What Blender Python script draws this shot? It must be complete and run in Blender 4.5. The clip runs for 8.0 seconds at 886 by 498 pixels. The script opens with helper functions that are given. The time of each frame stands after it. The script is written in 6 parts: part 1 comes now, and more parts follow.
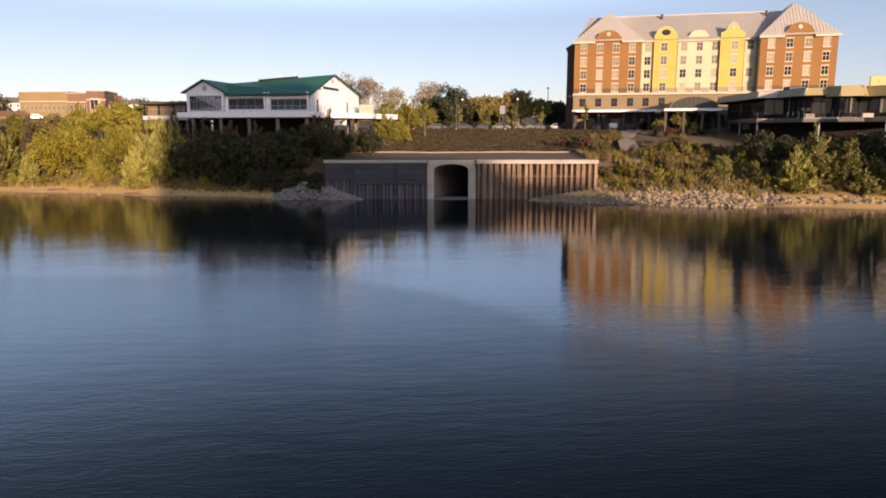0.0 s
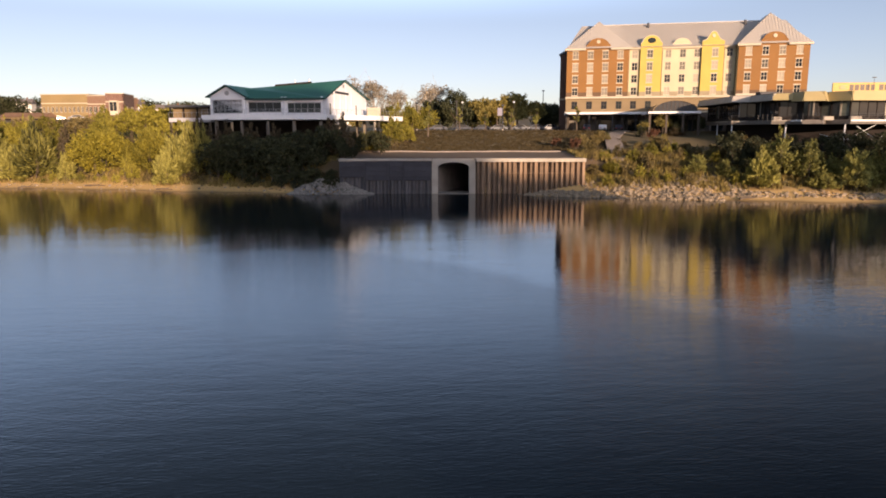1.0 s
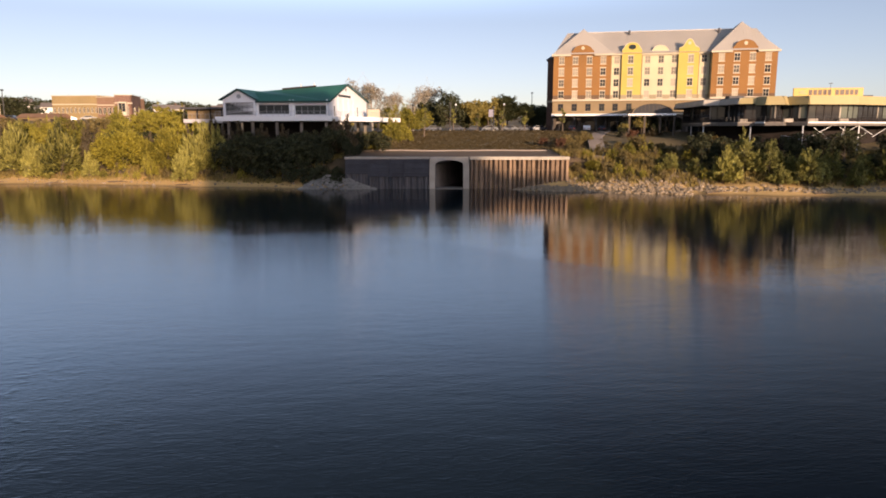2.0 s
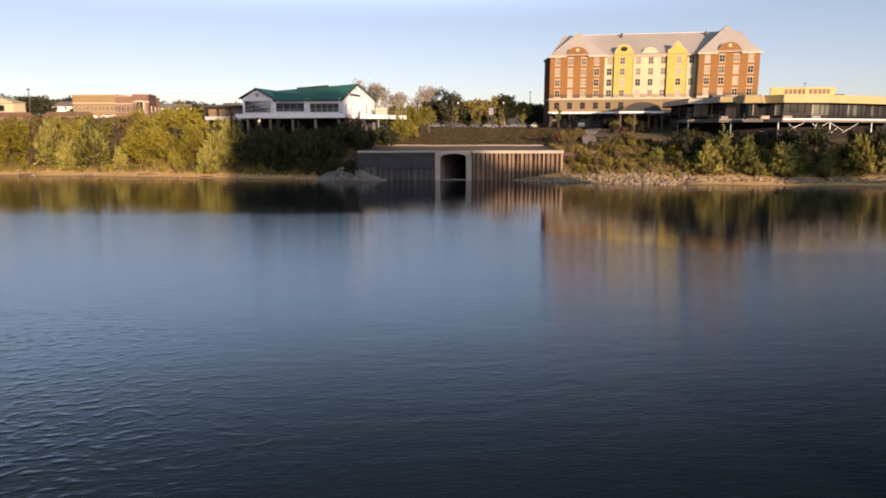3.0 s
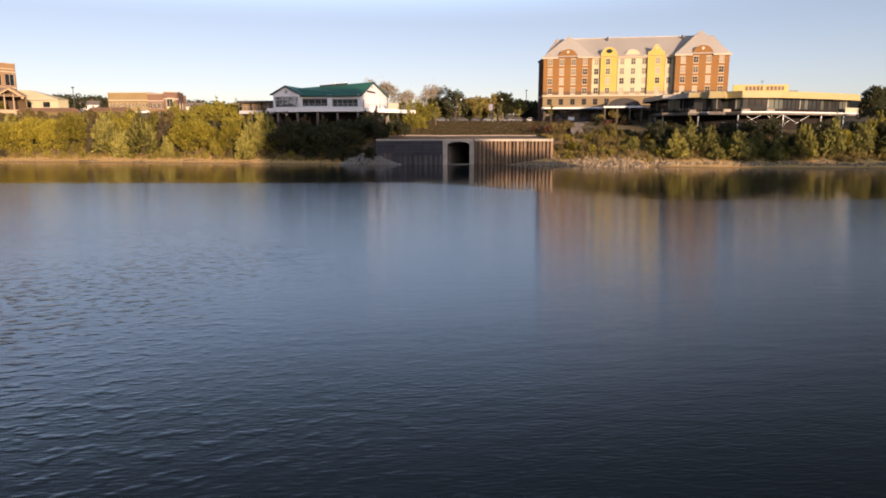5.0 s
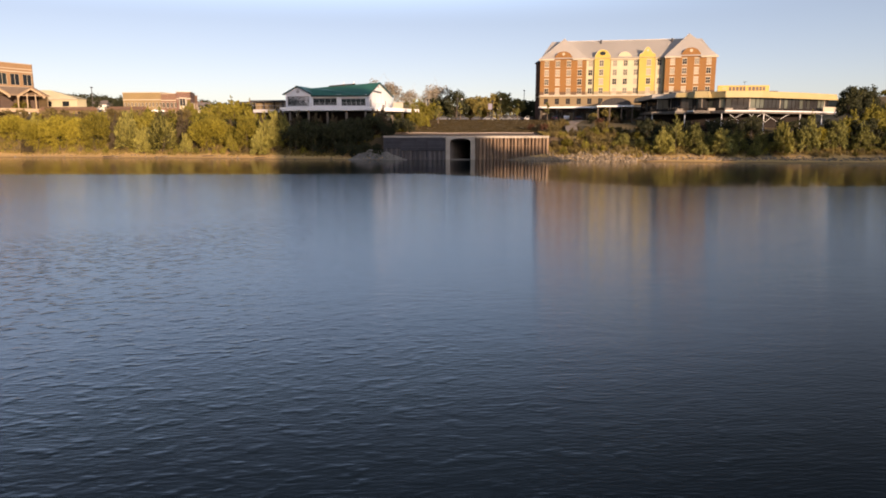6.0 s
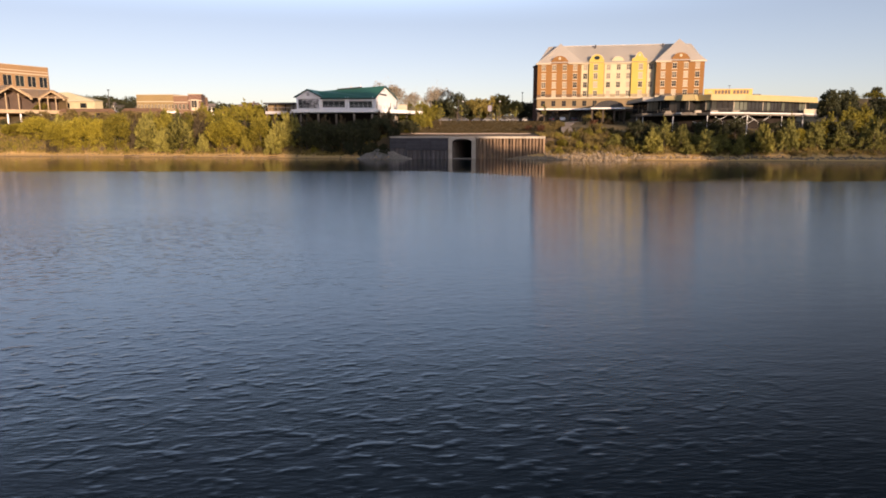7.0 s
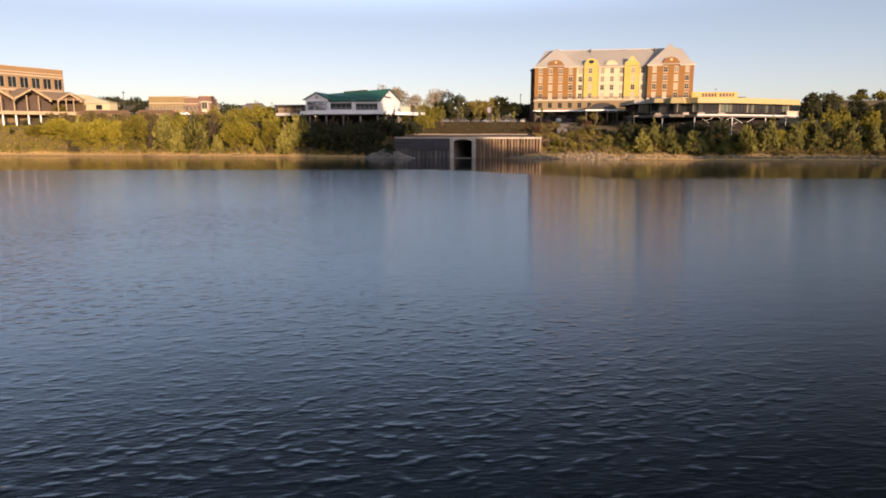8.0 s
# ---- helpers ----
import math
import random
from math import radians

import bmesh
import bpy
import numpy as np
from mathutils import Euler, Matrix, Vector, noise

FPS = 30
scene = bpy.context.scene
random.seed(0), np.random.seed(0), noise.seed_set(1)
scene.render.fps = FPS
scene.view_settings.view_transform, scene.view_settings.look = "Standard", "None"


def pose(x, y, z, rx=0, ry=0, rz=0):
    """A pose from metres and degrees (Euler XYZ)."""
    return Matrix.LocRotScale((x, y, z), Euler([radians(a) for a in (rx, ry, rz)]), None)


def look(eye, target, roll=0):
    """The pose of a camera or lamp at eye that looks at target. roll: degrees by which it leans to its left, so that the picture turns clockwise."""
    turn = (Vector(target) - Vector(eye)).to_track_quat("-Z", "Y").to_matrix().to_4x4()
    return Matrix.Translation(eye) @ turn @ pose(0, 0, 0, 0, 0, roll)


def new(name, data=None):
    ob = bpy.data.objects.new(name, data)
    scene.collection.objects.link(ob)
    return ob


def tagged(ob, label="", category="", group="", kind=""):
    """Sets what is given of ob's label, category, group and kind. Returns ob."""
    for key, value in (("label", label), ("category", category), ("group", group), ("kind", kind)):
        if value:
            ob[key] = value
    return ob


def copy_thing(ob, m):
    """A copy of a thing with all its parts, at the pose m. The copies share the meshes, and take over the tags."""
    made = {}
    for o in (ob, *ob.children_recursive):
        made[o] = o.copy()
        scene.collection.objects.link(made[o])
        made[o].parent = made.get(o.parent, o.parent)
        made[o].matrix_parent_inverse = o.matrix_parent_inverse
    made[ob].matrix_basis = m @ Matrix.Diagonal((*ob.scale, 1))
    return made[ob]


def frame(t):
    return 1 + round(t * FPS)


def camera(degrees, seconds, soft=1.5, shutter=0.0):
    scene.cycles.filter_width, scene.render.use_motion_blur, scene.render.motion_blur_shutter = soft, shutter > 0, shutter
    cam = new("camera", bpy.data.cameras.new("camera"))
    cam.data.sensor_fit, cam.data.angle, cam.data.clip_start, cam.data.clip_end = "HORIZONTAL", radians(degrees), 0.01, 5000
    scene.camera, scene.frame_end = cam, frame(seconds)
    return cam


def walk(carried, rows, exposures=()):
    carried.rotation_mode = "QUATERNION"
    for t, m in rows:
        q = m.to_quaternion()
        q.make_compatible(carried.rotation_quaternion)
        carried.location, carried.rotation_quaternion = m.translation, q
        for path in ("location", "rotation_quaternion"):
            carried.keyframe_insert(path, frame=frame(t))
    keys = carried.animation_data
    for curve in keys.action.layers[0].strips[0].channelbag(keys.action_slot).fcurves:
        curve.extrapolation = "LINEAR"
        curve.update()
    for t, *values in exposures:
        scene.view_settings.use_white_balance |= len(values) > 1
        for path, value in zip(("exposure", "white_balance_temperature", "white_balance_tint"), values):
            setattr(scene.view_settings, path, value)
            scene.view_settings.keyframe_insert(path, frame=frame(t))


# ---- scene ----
cam = camera(65.6, 8.0, soft=1.8)
METRES, EYE, TILT, LEAN, TURN = 88.0, 9.9, 0.0, 0.0, 0.0
ROWS = [
    (0.0, 0.0, 0.0, 0.0, -0.01, -9.81, 0.08),
    (0.5, -0.0044, -0.0633, 0.0015, -0.02, -9.82, 0.06),
    (1.0, -0.0099, -0.1259, 0.0033, -0.2, -9.84, 0.07),
    (1.5, -0.016, -0.1883, 0.0064, -0.85, -9.86, 0.05),
    (3.0, -0.0362, -0.3767, -0.0014, -1.04, -9.92, 0.01),
    (3.5, -0.0432, -0.4389, -0.0091, -1.08, -9.88, 0.04),
    (4.0, -0.0495, -0.5022, -0.0139, -1.11, -9.91, 0.03),
    (4.5, -0.0548, -0.5645, -0.0185, -1.12, -9.89, 0.03),
    (6.0, -0.0752, -0.7528, -0.031, -1.26, -9.87, 0.0),
    (6.5, -0.0826, -0.8126, -0.0308, -1.33, -9.84, 0.01),
    (7.0, -0.0888, -0.8739, -0.0295, -1.35, -9.84, -0.01),
    (7.5, -0.0948, -0.9329, -0.0278, -1.39, -9.84, -0.01),
    (8.0, -0.0999, -0.9931, -0.0253, -1.41, -9.87, -0.01),
]
walk(cam, [(t, pose(0, 0, EYE, TILT, LEAN, TURN) @ pose(METRES * x, METRES * y, METRES * z, 90 + pitch, roll, yaw)) for t, x, y, z, yaw, pitch, roll in ROWS],
     exposures=[(0.0, 0.96, 6450, 31), (3.0, 0.95, 6550, 31), (8.0, 0.93, 6780, 31)])

# ---- light: a low evening sun behind the camera and to its right ----
SUN_UP, SUN_SIDE = 7.0, 25.0      # degrees above the horizon, degrees to the right of straight behind
world = bpy.data.worlds.new("evening_sky")
scene.world = world
world.use_nodes = True
wn = world.node_tree.nodes
sky = wn.new("ShaderNodeTexSky")
sky.sky_type, sky.sun_disc = "NISHITA", False
sky.sun_elevation, sky.sun_rotation = radians(SUN_UP), radians(180.0 - SUN_SIDE)
sky.air_density, sky.dust_density, sky.ozone_density = 0.6, 0.6, 0.4
wn["Background"].inputs["Strength"].default_value = 0.098
haze = wn.new("ShaderNodeMix")      # thin even haze over the clear sky
haze.data_type = "RGBA"
haze.inputs["Factor"].default_value, haze.inputs["B"].default_value = 0.26, (2.3, 3.85, 4.25, 1)
world.node_tree.links.new(sky.outputs[0], haze.inputs["A"])
# sky gains set for the river's reflections: deep high up and at right angles to the sun, pale straight away from it
wl = world.node_tree.links
away = Vector((-math.sin(radians(SUN_SIDE)), math.cos(radians(SUN_SIDE)), 0.0))
ray = wn.new("ShaderNodeTexCoord")
along = wn.new("ShaderNodeVectorMath")
along.operation, along.inputs[1].default_value = "DOT_PRODUCT", away
wl.new(ray.outputs["Generated"], along.inputs[0])
up = wn.new("ShaderNodeSeparateXYZ")
wl.new(ray.outputs["Generated"], up.inputs[0])


def eased(value, a, b, lo, hi):
    k = wn.new("ShaderNodeMapRange")
    k.interpolation_type = "SMOOTHSTEP"
    for socket, x in (("From Min", a), ("From Max", b), ("To Min", lo), ("To Max", hi)):
        k.inputs[socket].default_value = x
    wl.new(value, k.inputs["Value"])
    return k.outputs[0]


axis = wn.new("ShaderNodeMath")
axis.operation = "ABSOLUTE"
wl.new(along.outputs["Value"], axis.inputs[0])
side = eased(axis.outputs[0], 0.42, 0.92, 0.0, 1.0)
tone = wn.new("ShaderNodeMix")      # from the deep quarter to the pale one
tone.data_type = "RGBA"
tone.inputs["A"].default_value, tone.inputs["B"].default_value = (0.68, 0.65, 0.64, 1), (2.5, 2.7, 2.8, 1)
wl.new(side, tone.inputs["Factor"])
clear = wn.new("ShaderNodeMix")
clear.data_type, clear.blend_type = "RGBA", "MULTIPLY"
wl.new(eased(up.outputs[2], 0.14, 0.26, 0.0, 1.0), clear.inputs["Factor"])
wl.new(haze.outputs["Result"], clear.inputs["A"])
wl.new(tone.outputs["Result"], clear.inputs["B"])
high = wn.new("ShaderNodeVectorMath")      # darkened half way up the side away from the sun, to dim the near water
high.operation = "SCALE"
drop = wn.new("ShaderNodeMath")
drop.operation = "MULTIPLY_ADD"
wl.new(eased(up.outputs[2], 0.23, 0.43, 0.0, 1.0), drop.inputs[0])
wl.new(eased(along.outputs["Value"], 0.05, 0.45, 0.0, -0.84), drop.inputs[1])
drop.inputs[2].default_value = 1.0
wl.new(clear.outputs["Result"], high.inputs[0])
wl.new(drop.outputs[0], high.inputs["Scale"])
warm = wn.new("ShaderNodeVectorMath")      # a trace of evening warmth over all of it
warm.operation, warm.inputs[1].default_value = "MULTIPLY", (1.0, 0.945, 0.935)
wl.new(high.outputs[0], warm.inputs[0])
wl.new(warm.outputs[0], wn["Background"].inputs["Color"])

sun = new("sun", bpy.data.lights.new("sun", "SUN"))
sun.data.energy, sun.data.angle, sun.data.color = 4.3, radians(0.6), (1.0, 0.78, 0.47)
sun.matrix_world = look((0, 0, 0), (-math.sin(radians(SUN_SIDE)), math.cos(radians(SUN_SIDE)), -math.tan(radians(SUN_UP))))

# ---- materials ----
def mat(name, colour, rough=0.8, metal=0.0, vary=0.25, scale=1.0, fine=12.0, bump=0.15, island=0.0, random_ob=0.0, tint=None, spec=0.5):
    """A surface with variation at two scales: broad stains and fine grain, in metres."""
    m = bpy.data.materials.new(name)
    m.use_nodes = True
    n, l = m.node_tree.nodes, m.node_tree.links
    b = n["Principled BSDF"]
    b.inputs["Roughness"].default_value, b.inputs["Metallic"].default_value = rough, metal
    b.inputs["Specular IOR Level"].default_value = spec
    geo = n.new("ShaderNodeNewGeometry")
    broad = n.new("ShaderNodeTexNoise")
    broad.inputs["Scale"].default_value, broad.inputs["Detail"].default_value = scale * 0.35, 4.0
    grain = n.new("ShaderNodeTexNoise")
    grain.inputs["Scale"].default_value, grain.inputs["Detail"].default_value = fine, 3.0
    l.new(geo.outputs["Position"], broad.inputs["Vector"])
    l.new(geo.outputs["Position"], grain.inputs["Vector"])
    mix = n.new("ShaderNodeMath")
    mix.operation = "MULTIPLY_ADD"
    l.new(grain.outputs["Fac"], mix.inputs[0])
    mix.inputs[1].default_value = 0.5
    l.new(broad.outputs["Fac"], mix.inputs[2])
    last = mix.outputs[0]
    if island or random_ob:
        add = n.new("ShaderNodeMath")
        add.operation = "MULTIPLY_ADD"
        if island:
            l.new(geo.outputs["Random Per Island"], add.inputs[0])
        else:
            info = n.new("ShaderNodeObjectInfo")
            l.new(info.outputs["Random"], add.inputs[0])
        add.inputs[1].default_value = island or random_ob
        l.new(last, add.inputs[2])
        last = add.outputs[0]
        if island and random_ob:
            info = n.new("ShaderNodeObjectInfo")
            more = n.new("ShaderNodeMath")
            more.operation = "MULTIPLY_ADD"
            l.new(info.outputs["Random"], more.inputs[0])
            more.inputs[1].default_value = random_ob
            l.new(last, more.inputs[2])
            last = more.outputs[0]
    top = 1.15 + 0.5 * (island + random_ob)
    ramp = n.new("ShaderNodeMapRange")
    ramp.inputs["From Min"].default_value, ramp.inputs["From Max"].default_value = 0.35, top
    l.new(last, ramp.inputs["Value"])
    mixc = n.new("ShaderNodeMix")
    mixc.data_type = "RGBA"
    dark = [c * (1 - vary) for c in colour]
    light = list(tint) if tint else [min(1.0, c * (1 + vary)) for c in colour]
    mixc.inputs["A"].default_value, mixc.inputs["B"].default_value = (*dark, 1), (*light, 1)
    l.new(ramp.outputs[0], mixc.inputs["Factor"])
    l.new(mixc.outputs["Result"], b.inputs["Base Color"])
    if bump:
        bp = n.new("ShaderNodeBump")
        bp.inputs["Strength"].default_value, bp.inputs["Distance"].default_value = bump, 0.05
        l.new(grain.outputs["Fac"], bp.inputs["Height"])
        l.new(bp.outputs[0], b.inputs["Normal"])
    return m


def leaf_mat(name, dark, light):
    """Leaves: each one a slightly different colour, with light passing through."""
    m = mat(name, dark, rough=0.6, vary=0.1, scale=1.2, fine=3.0, bump=0.0, island=0.7, random_ob=0.5, tint=light, spec=0.25)
    n, l = m.node_tree.nodes, m.node_tree.links
    b = n["Principled BSDF"]
    spread = next(x for x in n if x.bl_idname == "ShaderNodeMapRange")
    spread.inputs["From Min"].default_value, spread.inputs["From Max"].default_value = 0.85, 1.85
    tr = n.new("ShaderNodeBsdfTranslucent")
    mixc = next(x for x in n if x.bl_idname == "ShaderNodeMix")
    l.new(mixc.outputs["Result"], tr.inputs["Color"])
    ms = n.new("ShaderNodeMixShader")
    ms.inputs[0].default_value = 0.28
    l.new(b.outputs[0], ms.inputs[1])
    l.new(tr.outputs[0], ms.inputs[2])
    l.new(ms.outputs[0], n["Material Output"].inputs["Surface"])
    return m


def brick_mat(name, colour, mortar, size=0.22):
    m = mat(name, colour, rough=0.85, vary=0.22, scale=0.6, fine=9.0, bump=0.0)
    n, l = m.node_tree.nodes, m.node_tree.links
    tc = n.new("ShaderNodeTexCoord")
    sep, com = n.new("ShaderNodeSeparateXYZ"), n.new("ShaderNodeCombineXYZ")
    l.new(tc.outputs["Object"], sep.inputs[0])
    add = n.new("ShaderNodeMath")
    l.new(sep.outputs[0], add.inputs[0])
    l.new(sep.outputs[1], add.inputs[1])
    l.new(add.outputs[0], com.inputs[0])
    l.new(sep.outputs[2], com.inputs[1])
    br = n.new("ShaderNodeTexBrick")
    br.inputs["Scale"].default_value, br.inputs["Brick Width"].default_value, br.inputs["Row Height"].default_value = 1.0, size, size / 3
    br.inputs["Mortar Size"].default_value = 0.008
    l.new(com.outputs[0], br.inputs["Vector"])
    mixc = next(x for x in n if x.bl_idname == "ShaderNodeMix")
    l.new(mixc.outputs["Result"], br.inputs["Color1"])
    l.new(mixc.outputs["Result"], br.inputs["Color2"])
    br.inputs["Mortar"].default_value = (*mortar, 1)
    l.new(br.outputs["Color"], n["Principled BSDF"].inputs["Base Color"])
    return m


def glass_mat(name, paler, share=0.35, rough=0.06, dim=(0.015, 0.018, 0.022)):
    """A pane over a dim room; some paler, for pale blinds and painted reflections."""
    m = bpy.data.materials.new(name)
    m.use_nodes = True
    n, l = m.node_tree.nodes, m.node_tree.links
    b = n["Principled BSDF"]
    b.inputs["Roughness"].default_value, b.inputs["IOR"].default_value = rough, 1.52
    b.inputs["Specular IOR Level"].default_value = 0.22
    info = n.new("ShaderNodeObjectInfo")
    gt = n.new("ShaderNodeMapRange")
    gt.inputs["From Min"].default_value, gt.inputs["From Max"].default_value = 1.0 - share - 0.15, 1.0 - share + 0.25
    l.new(info.outputs["Random"], gt.inputs["Value"])
    mixc = n.new("ShaderNodeMix")
    mixc.data_type = "RGBA"
    mixc.inputs["A"].default_value, mixc.inputs["B"].default_value = (*dim, 1), (*paler, 1)
    l.new(gt.outputs[0], mixc.inputs["Factor"])
    l.new(mixc.outputs["Result"], b.inputs["Base Color"])
    return m


def water_mat():
    m = bpy.data.materials.new("river_water")
    m.use_nodes = True
    n, l = m.node_tree.nodes, m.node_tree.links
    b = n["Principled BSDF"]
    b.inputs["Base Color"].default_value = (0.007, 0.013, 0.018, 1)
    b.inputs["IOR"].default_value = 1.333
    geo = n.new("ShaderNodeNewGeometry")

    def waves(sx, sy, turn, detail):
        mp = n.new("ShaderNodeMapping")
        mp.vector_type = "TEXTURE"
        mp.inputs["Scale"].default_value, mp.inputs["Rotation"].default_value = (1 / sx, 1 / sy, 1), (0, 0, radians(turn))
        t = n.new("ShaderNodeTexNoise")
        t.inputs["Scale"].default_value, t.inputs["Detail"].default_value = 1.0, detail
        l.new(geo.outputs["Position"], mp.inputs[0])
        l.new(mp.outputs[0], t.inputs["Vector"])
        return t.outputs["Fac"]

    def maths(op, a, c, d=None):
        k = n.new("ShaderNodeMath")
        k.operation = op
        for i, v in enumerate((a, c, d)):
            if v is None:
                continue
            if isinstance(v, (int, float)):
                k.inputs[i].default_value = v
            else:
                l.new(v, k.inputs[i])
        return k.outputs[0]

    def ranged(v, a, b, lo, hi):
        k = n.new("ShaderNodeMapRange")
        k.interpolation_type = "SMOOTHSTEP"
        for name, x in (("From Min", a), ("From Max", b), ("To Min", lo), ("To Max", hi)):
            k.inputs[name].default_value = x
        l.new(v, k.inputs["Value"])
        return k.outputs[0]

    # mirror-calm in the lee of the far bank, ruffled by the wind beyond it, with open ripples further out;
    # the crests lie across the river, so reflections stretch towards the viewer
    sep = n.new("ShaderNodeSeparateXYZ")
    l.new(geo.outputs["Position"], sep.inputs[0])
    lee = ranged(sep.outputs[0], -10.0, 24.0, 49.5, 23.0)
    edge = maths("MULTIPLY_ADD", waves(0.03, 0.09, 12, 3.0), 7.0, maths("SUBTRACT", sep.outputs[1], lee))
    l.new(maths("ADD", ranged(edge, -1.5, 3.0, 0.124, 0.034), ranged(sep.outputs[1], -40.0, 5.0, 0.015, 0.0)), b.inputs["Roughness"])
    b.inputs["Anisotropic"].default_value = 0.92
    crest = n.new("ShaderNodeCombineXYZ")
    crest.inputs[1].default_value = 1.0
    l.new(crest.outputs[0], b.inputs["Tangent"])
    paws = ranged(waves(0.02, 0.05, 12, 3.0), 0.32, 0.68, 0.3, 1.4)
    gusts = maths("MULTIPLY_ADD", maths("MAXIMUM", sep.outputs[0], -19.0), 3.0, sep.outputs[1])
    ruffle = maths("MULTIPLY", maths("MULTIPLY", ranged(gusts, -114.0, -30.0, 1.1, 0.05), paws), maths("MULTIPLY", ranged(edge, -30.0, 0.0, 1.0, 0.0), ranged(sep.outputs[1], -76.0, -44.0, 0.42, 1.0)))
    ripple = maths("MULTIPLY", ranged(waves(0.85, 1.5, 20, 1.0), 0.42, 0.78, 0.0, 1.0), 0.075)
    small = ranged(waves(1.5, 2.3, 12, 1.0), 0.48, 0.8, 0.0, 1.0)
    shiver = waves(3.0, 9.0, 3, 1.0)
    h = maths("MULTIPLY_ADD", small, 0.19, ripple)
    h = maths("MULTIPLY", h, ruffle)
    h = maths("MULTIPLY_ADD", maths("MULTIPLY", shiver, ranged(edge, 0.0, 14.0, 0.036, 0.020)), 1.0, h)
    h = maths("MULTIPLY_ADD", waves(0.10, 0.30, 4, 2.0), 0.075, h)
    h = maths("MULTIPLY_ADD", waves(0.5, 1.5, 4, 1.5), 0.040, h)
    bp = n.new("ShaderNodeBump")
    bp.inputs["Strength"].default_value, bp.inputs["Distance"].default_value = 1.0, 0.19
    l.new(h, bp.inputs["Height"])
    l.new(bp.outputs[0], b.inputs["Normal"])
    return m


def ground_mat():
    """Wet mud and sand at the water's edge, dry grass and soil above."""
    m = mat("bank_soil", (0.115, 0.085, 0.042), rough=0.95, vary=0.45, scale=0.5, fine=2.5, bump=0.6, tint=(0.175, 0.13, 0.055))
    n, l = m.node_tree.nodes, m.node_tree.links
    mixc = next(x for x in n if x.bl_idname == "ShaderNodeMix")
    grain = [x for x in n if x.bl_idname == "ShaderNodeTexNoise"]
    geo = next(x for x in n if x.bl_idname == "ShaderNodeNewGeometry")
    sep = n.new("ShaderNodeSeparateXYZ")
    l.new(geo.outputs["Position"], sep.inputs[0])
    add = n.new("ShaderNodeMath")
    add.operation = "MULTIPLY_ADD"
    l.new(grain[0].outputs["Fac"], add.inputs[0])
    add.inputs[1].default_value = -1.6
    l.new(sep.outputs[2], add.inputs[2])
    r = n.new("ShaderNodeMapRange")
    r.inputs["From Min"].default_value, r.inputs["From Max"].default_value = 0.1, 0.9
    l.new(add.outputs[0], r.inputs["Value"])
    sand = n.new("ShaderNodeMix")
    sand.data_type = "RGBA"
    sand.inputs["A"].default_value = (0.54, 0.345, 0.13, 1)
    l.new(r.outputs[0], sand.inputs["Factor"])
    # trodden earth above the river wall
    def bare(socket, a, b):
        k = n.new("ShaderNodeMapRange")
        k.interpolation_type = "SMOOTHSTEP"
        k.inputs["From Min"].default_value, k.inputs["From Max"].default_value = a, b
        l.new(socket, k.inputs["Value"])
        return k.outputs[0]

    def times(a, b):
        k = n.new("ShaderNodeMath")
        k.operation = "MULTIPLY"
        l.new(a, k.inputs[0])
        l.new(b, k.inputs[1])
        return k.outputs[0]

    ragged = n.new("ShaderNodeMath")
    ragged.operation = "MULTIPLY_ADD"
    l.new(grain[0].outputs["Fac"], ragged.inputs[0])
    ragged.inputs[1].default_value = 6.0
    l.new(sep.outputs[1], ragged.inputs[2])
    trodden = times(times(bare(sep.outputs[0], -24, -14), bare(sep.outputs[0], 30, 22)), times(bare(sep.outputs[1], 99, 100.5), bare(ragged.outputs[0], 122.5, 119)))
    earth = n.new("ShaderNodeMix")
    earth.data_type = "RGBA"
    earth.inputs["B"].default_value = (0.11, 0.074, 0.047, 1)
    l.new(trodden, earth.inputs["Factor"])
    l.new(mixc.outputs["Result"], earth.inputs["A"])
    l.new(earth.outputs["Result"], sand.inputs["B"])
    wet = n.new("ShaderNodeMapRange")
    wet.inputs["From Min"].default_value, wet.inputs["From Max"].default_value = 0.02, 0.22
    wet.inputs["To Min"].default_value = 0.45
    l.new(sep.outputs[2], wet.inputs["Value"])
    mul = n.new("ShaderNodeMix")
    mul.data_type, mul.blend_type = "RGBA", "MULTIPLY"
    mul.inputs["Factor"].default_value = 1.0
    l.new(sand.outputs["Result"], mul.inputs["A"])
    l.new(wet.outputs[0], mul.inputs["B"])
    l.new(mul.outputs["Result"], n["Principled BSDF"].inputs["Base Color"])
    return m


WATER, GROUND = water_mat(), ground_mat()
ORANGE = brick_mat("orange_brick", (0.222, 0.097, 0.020), (0.21, 0.12, 0.045))
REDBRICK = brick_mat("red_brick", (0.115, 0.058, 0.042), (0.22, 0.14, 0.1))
TANBRICK = brick_mat("tan_brick", (0.135, 0.096, 0.044), (0.24, 0.16, 0.09))
OFFICEBRICK = brick_mat("ochre_brick", (0.26, 0.155, 0.07), (0.3, 0.2, 0.12))
YELLOW = mat("yellow_stucco", (0.42, 0.325, 0.072), vary=0.14, scale=0.7)
CREAM = mat("cream_stucco", (0.45, 0.405, 0.265), vary=0.14, scale=0.7)
TAUPE = mat("taupe_stucco", (0.27, 0.22, 0.14), vary=0.2, scale=1.0)
BEIGE = mat("beige_cast_stone", (0.20, 0.142, 0.074), vary=0.18, scale=0.8)
# darkened to carry the shade under the awning and canopy
DARKSTONE = mat("brown_cast_stone", (0.062, 0.047, 0.036), vary=0.25, scale=1.0)
WHITE = mat("white_paint", (0.68, 0.69, 0.70), rough=0.6, vary=0.07, scale=0.8, bump=0.05)
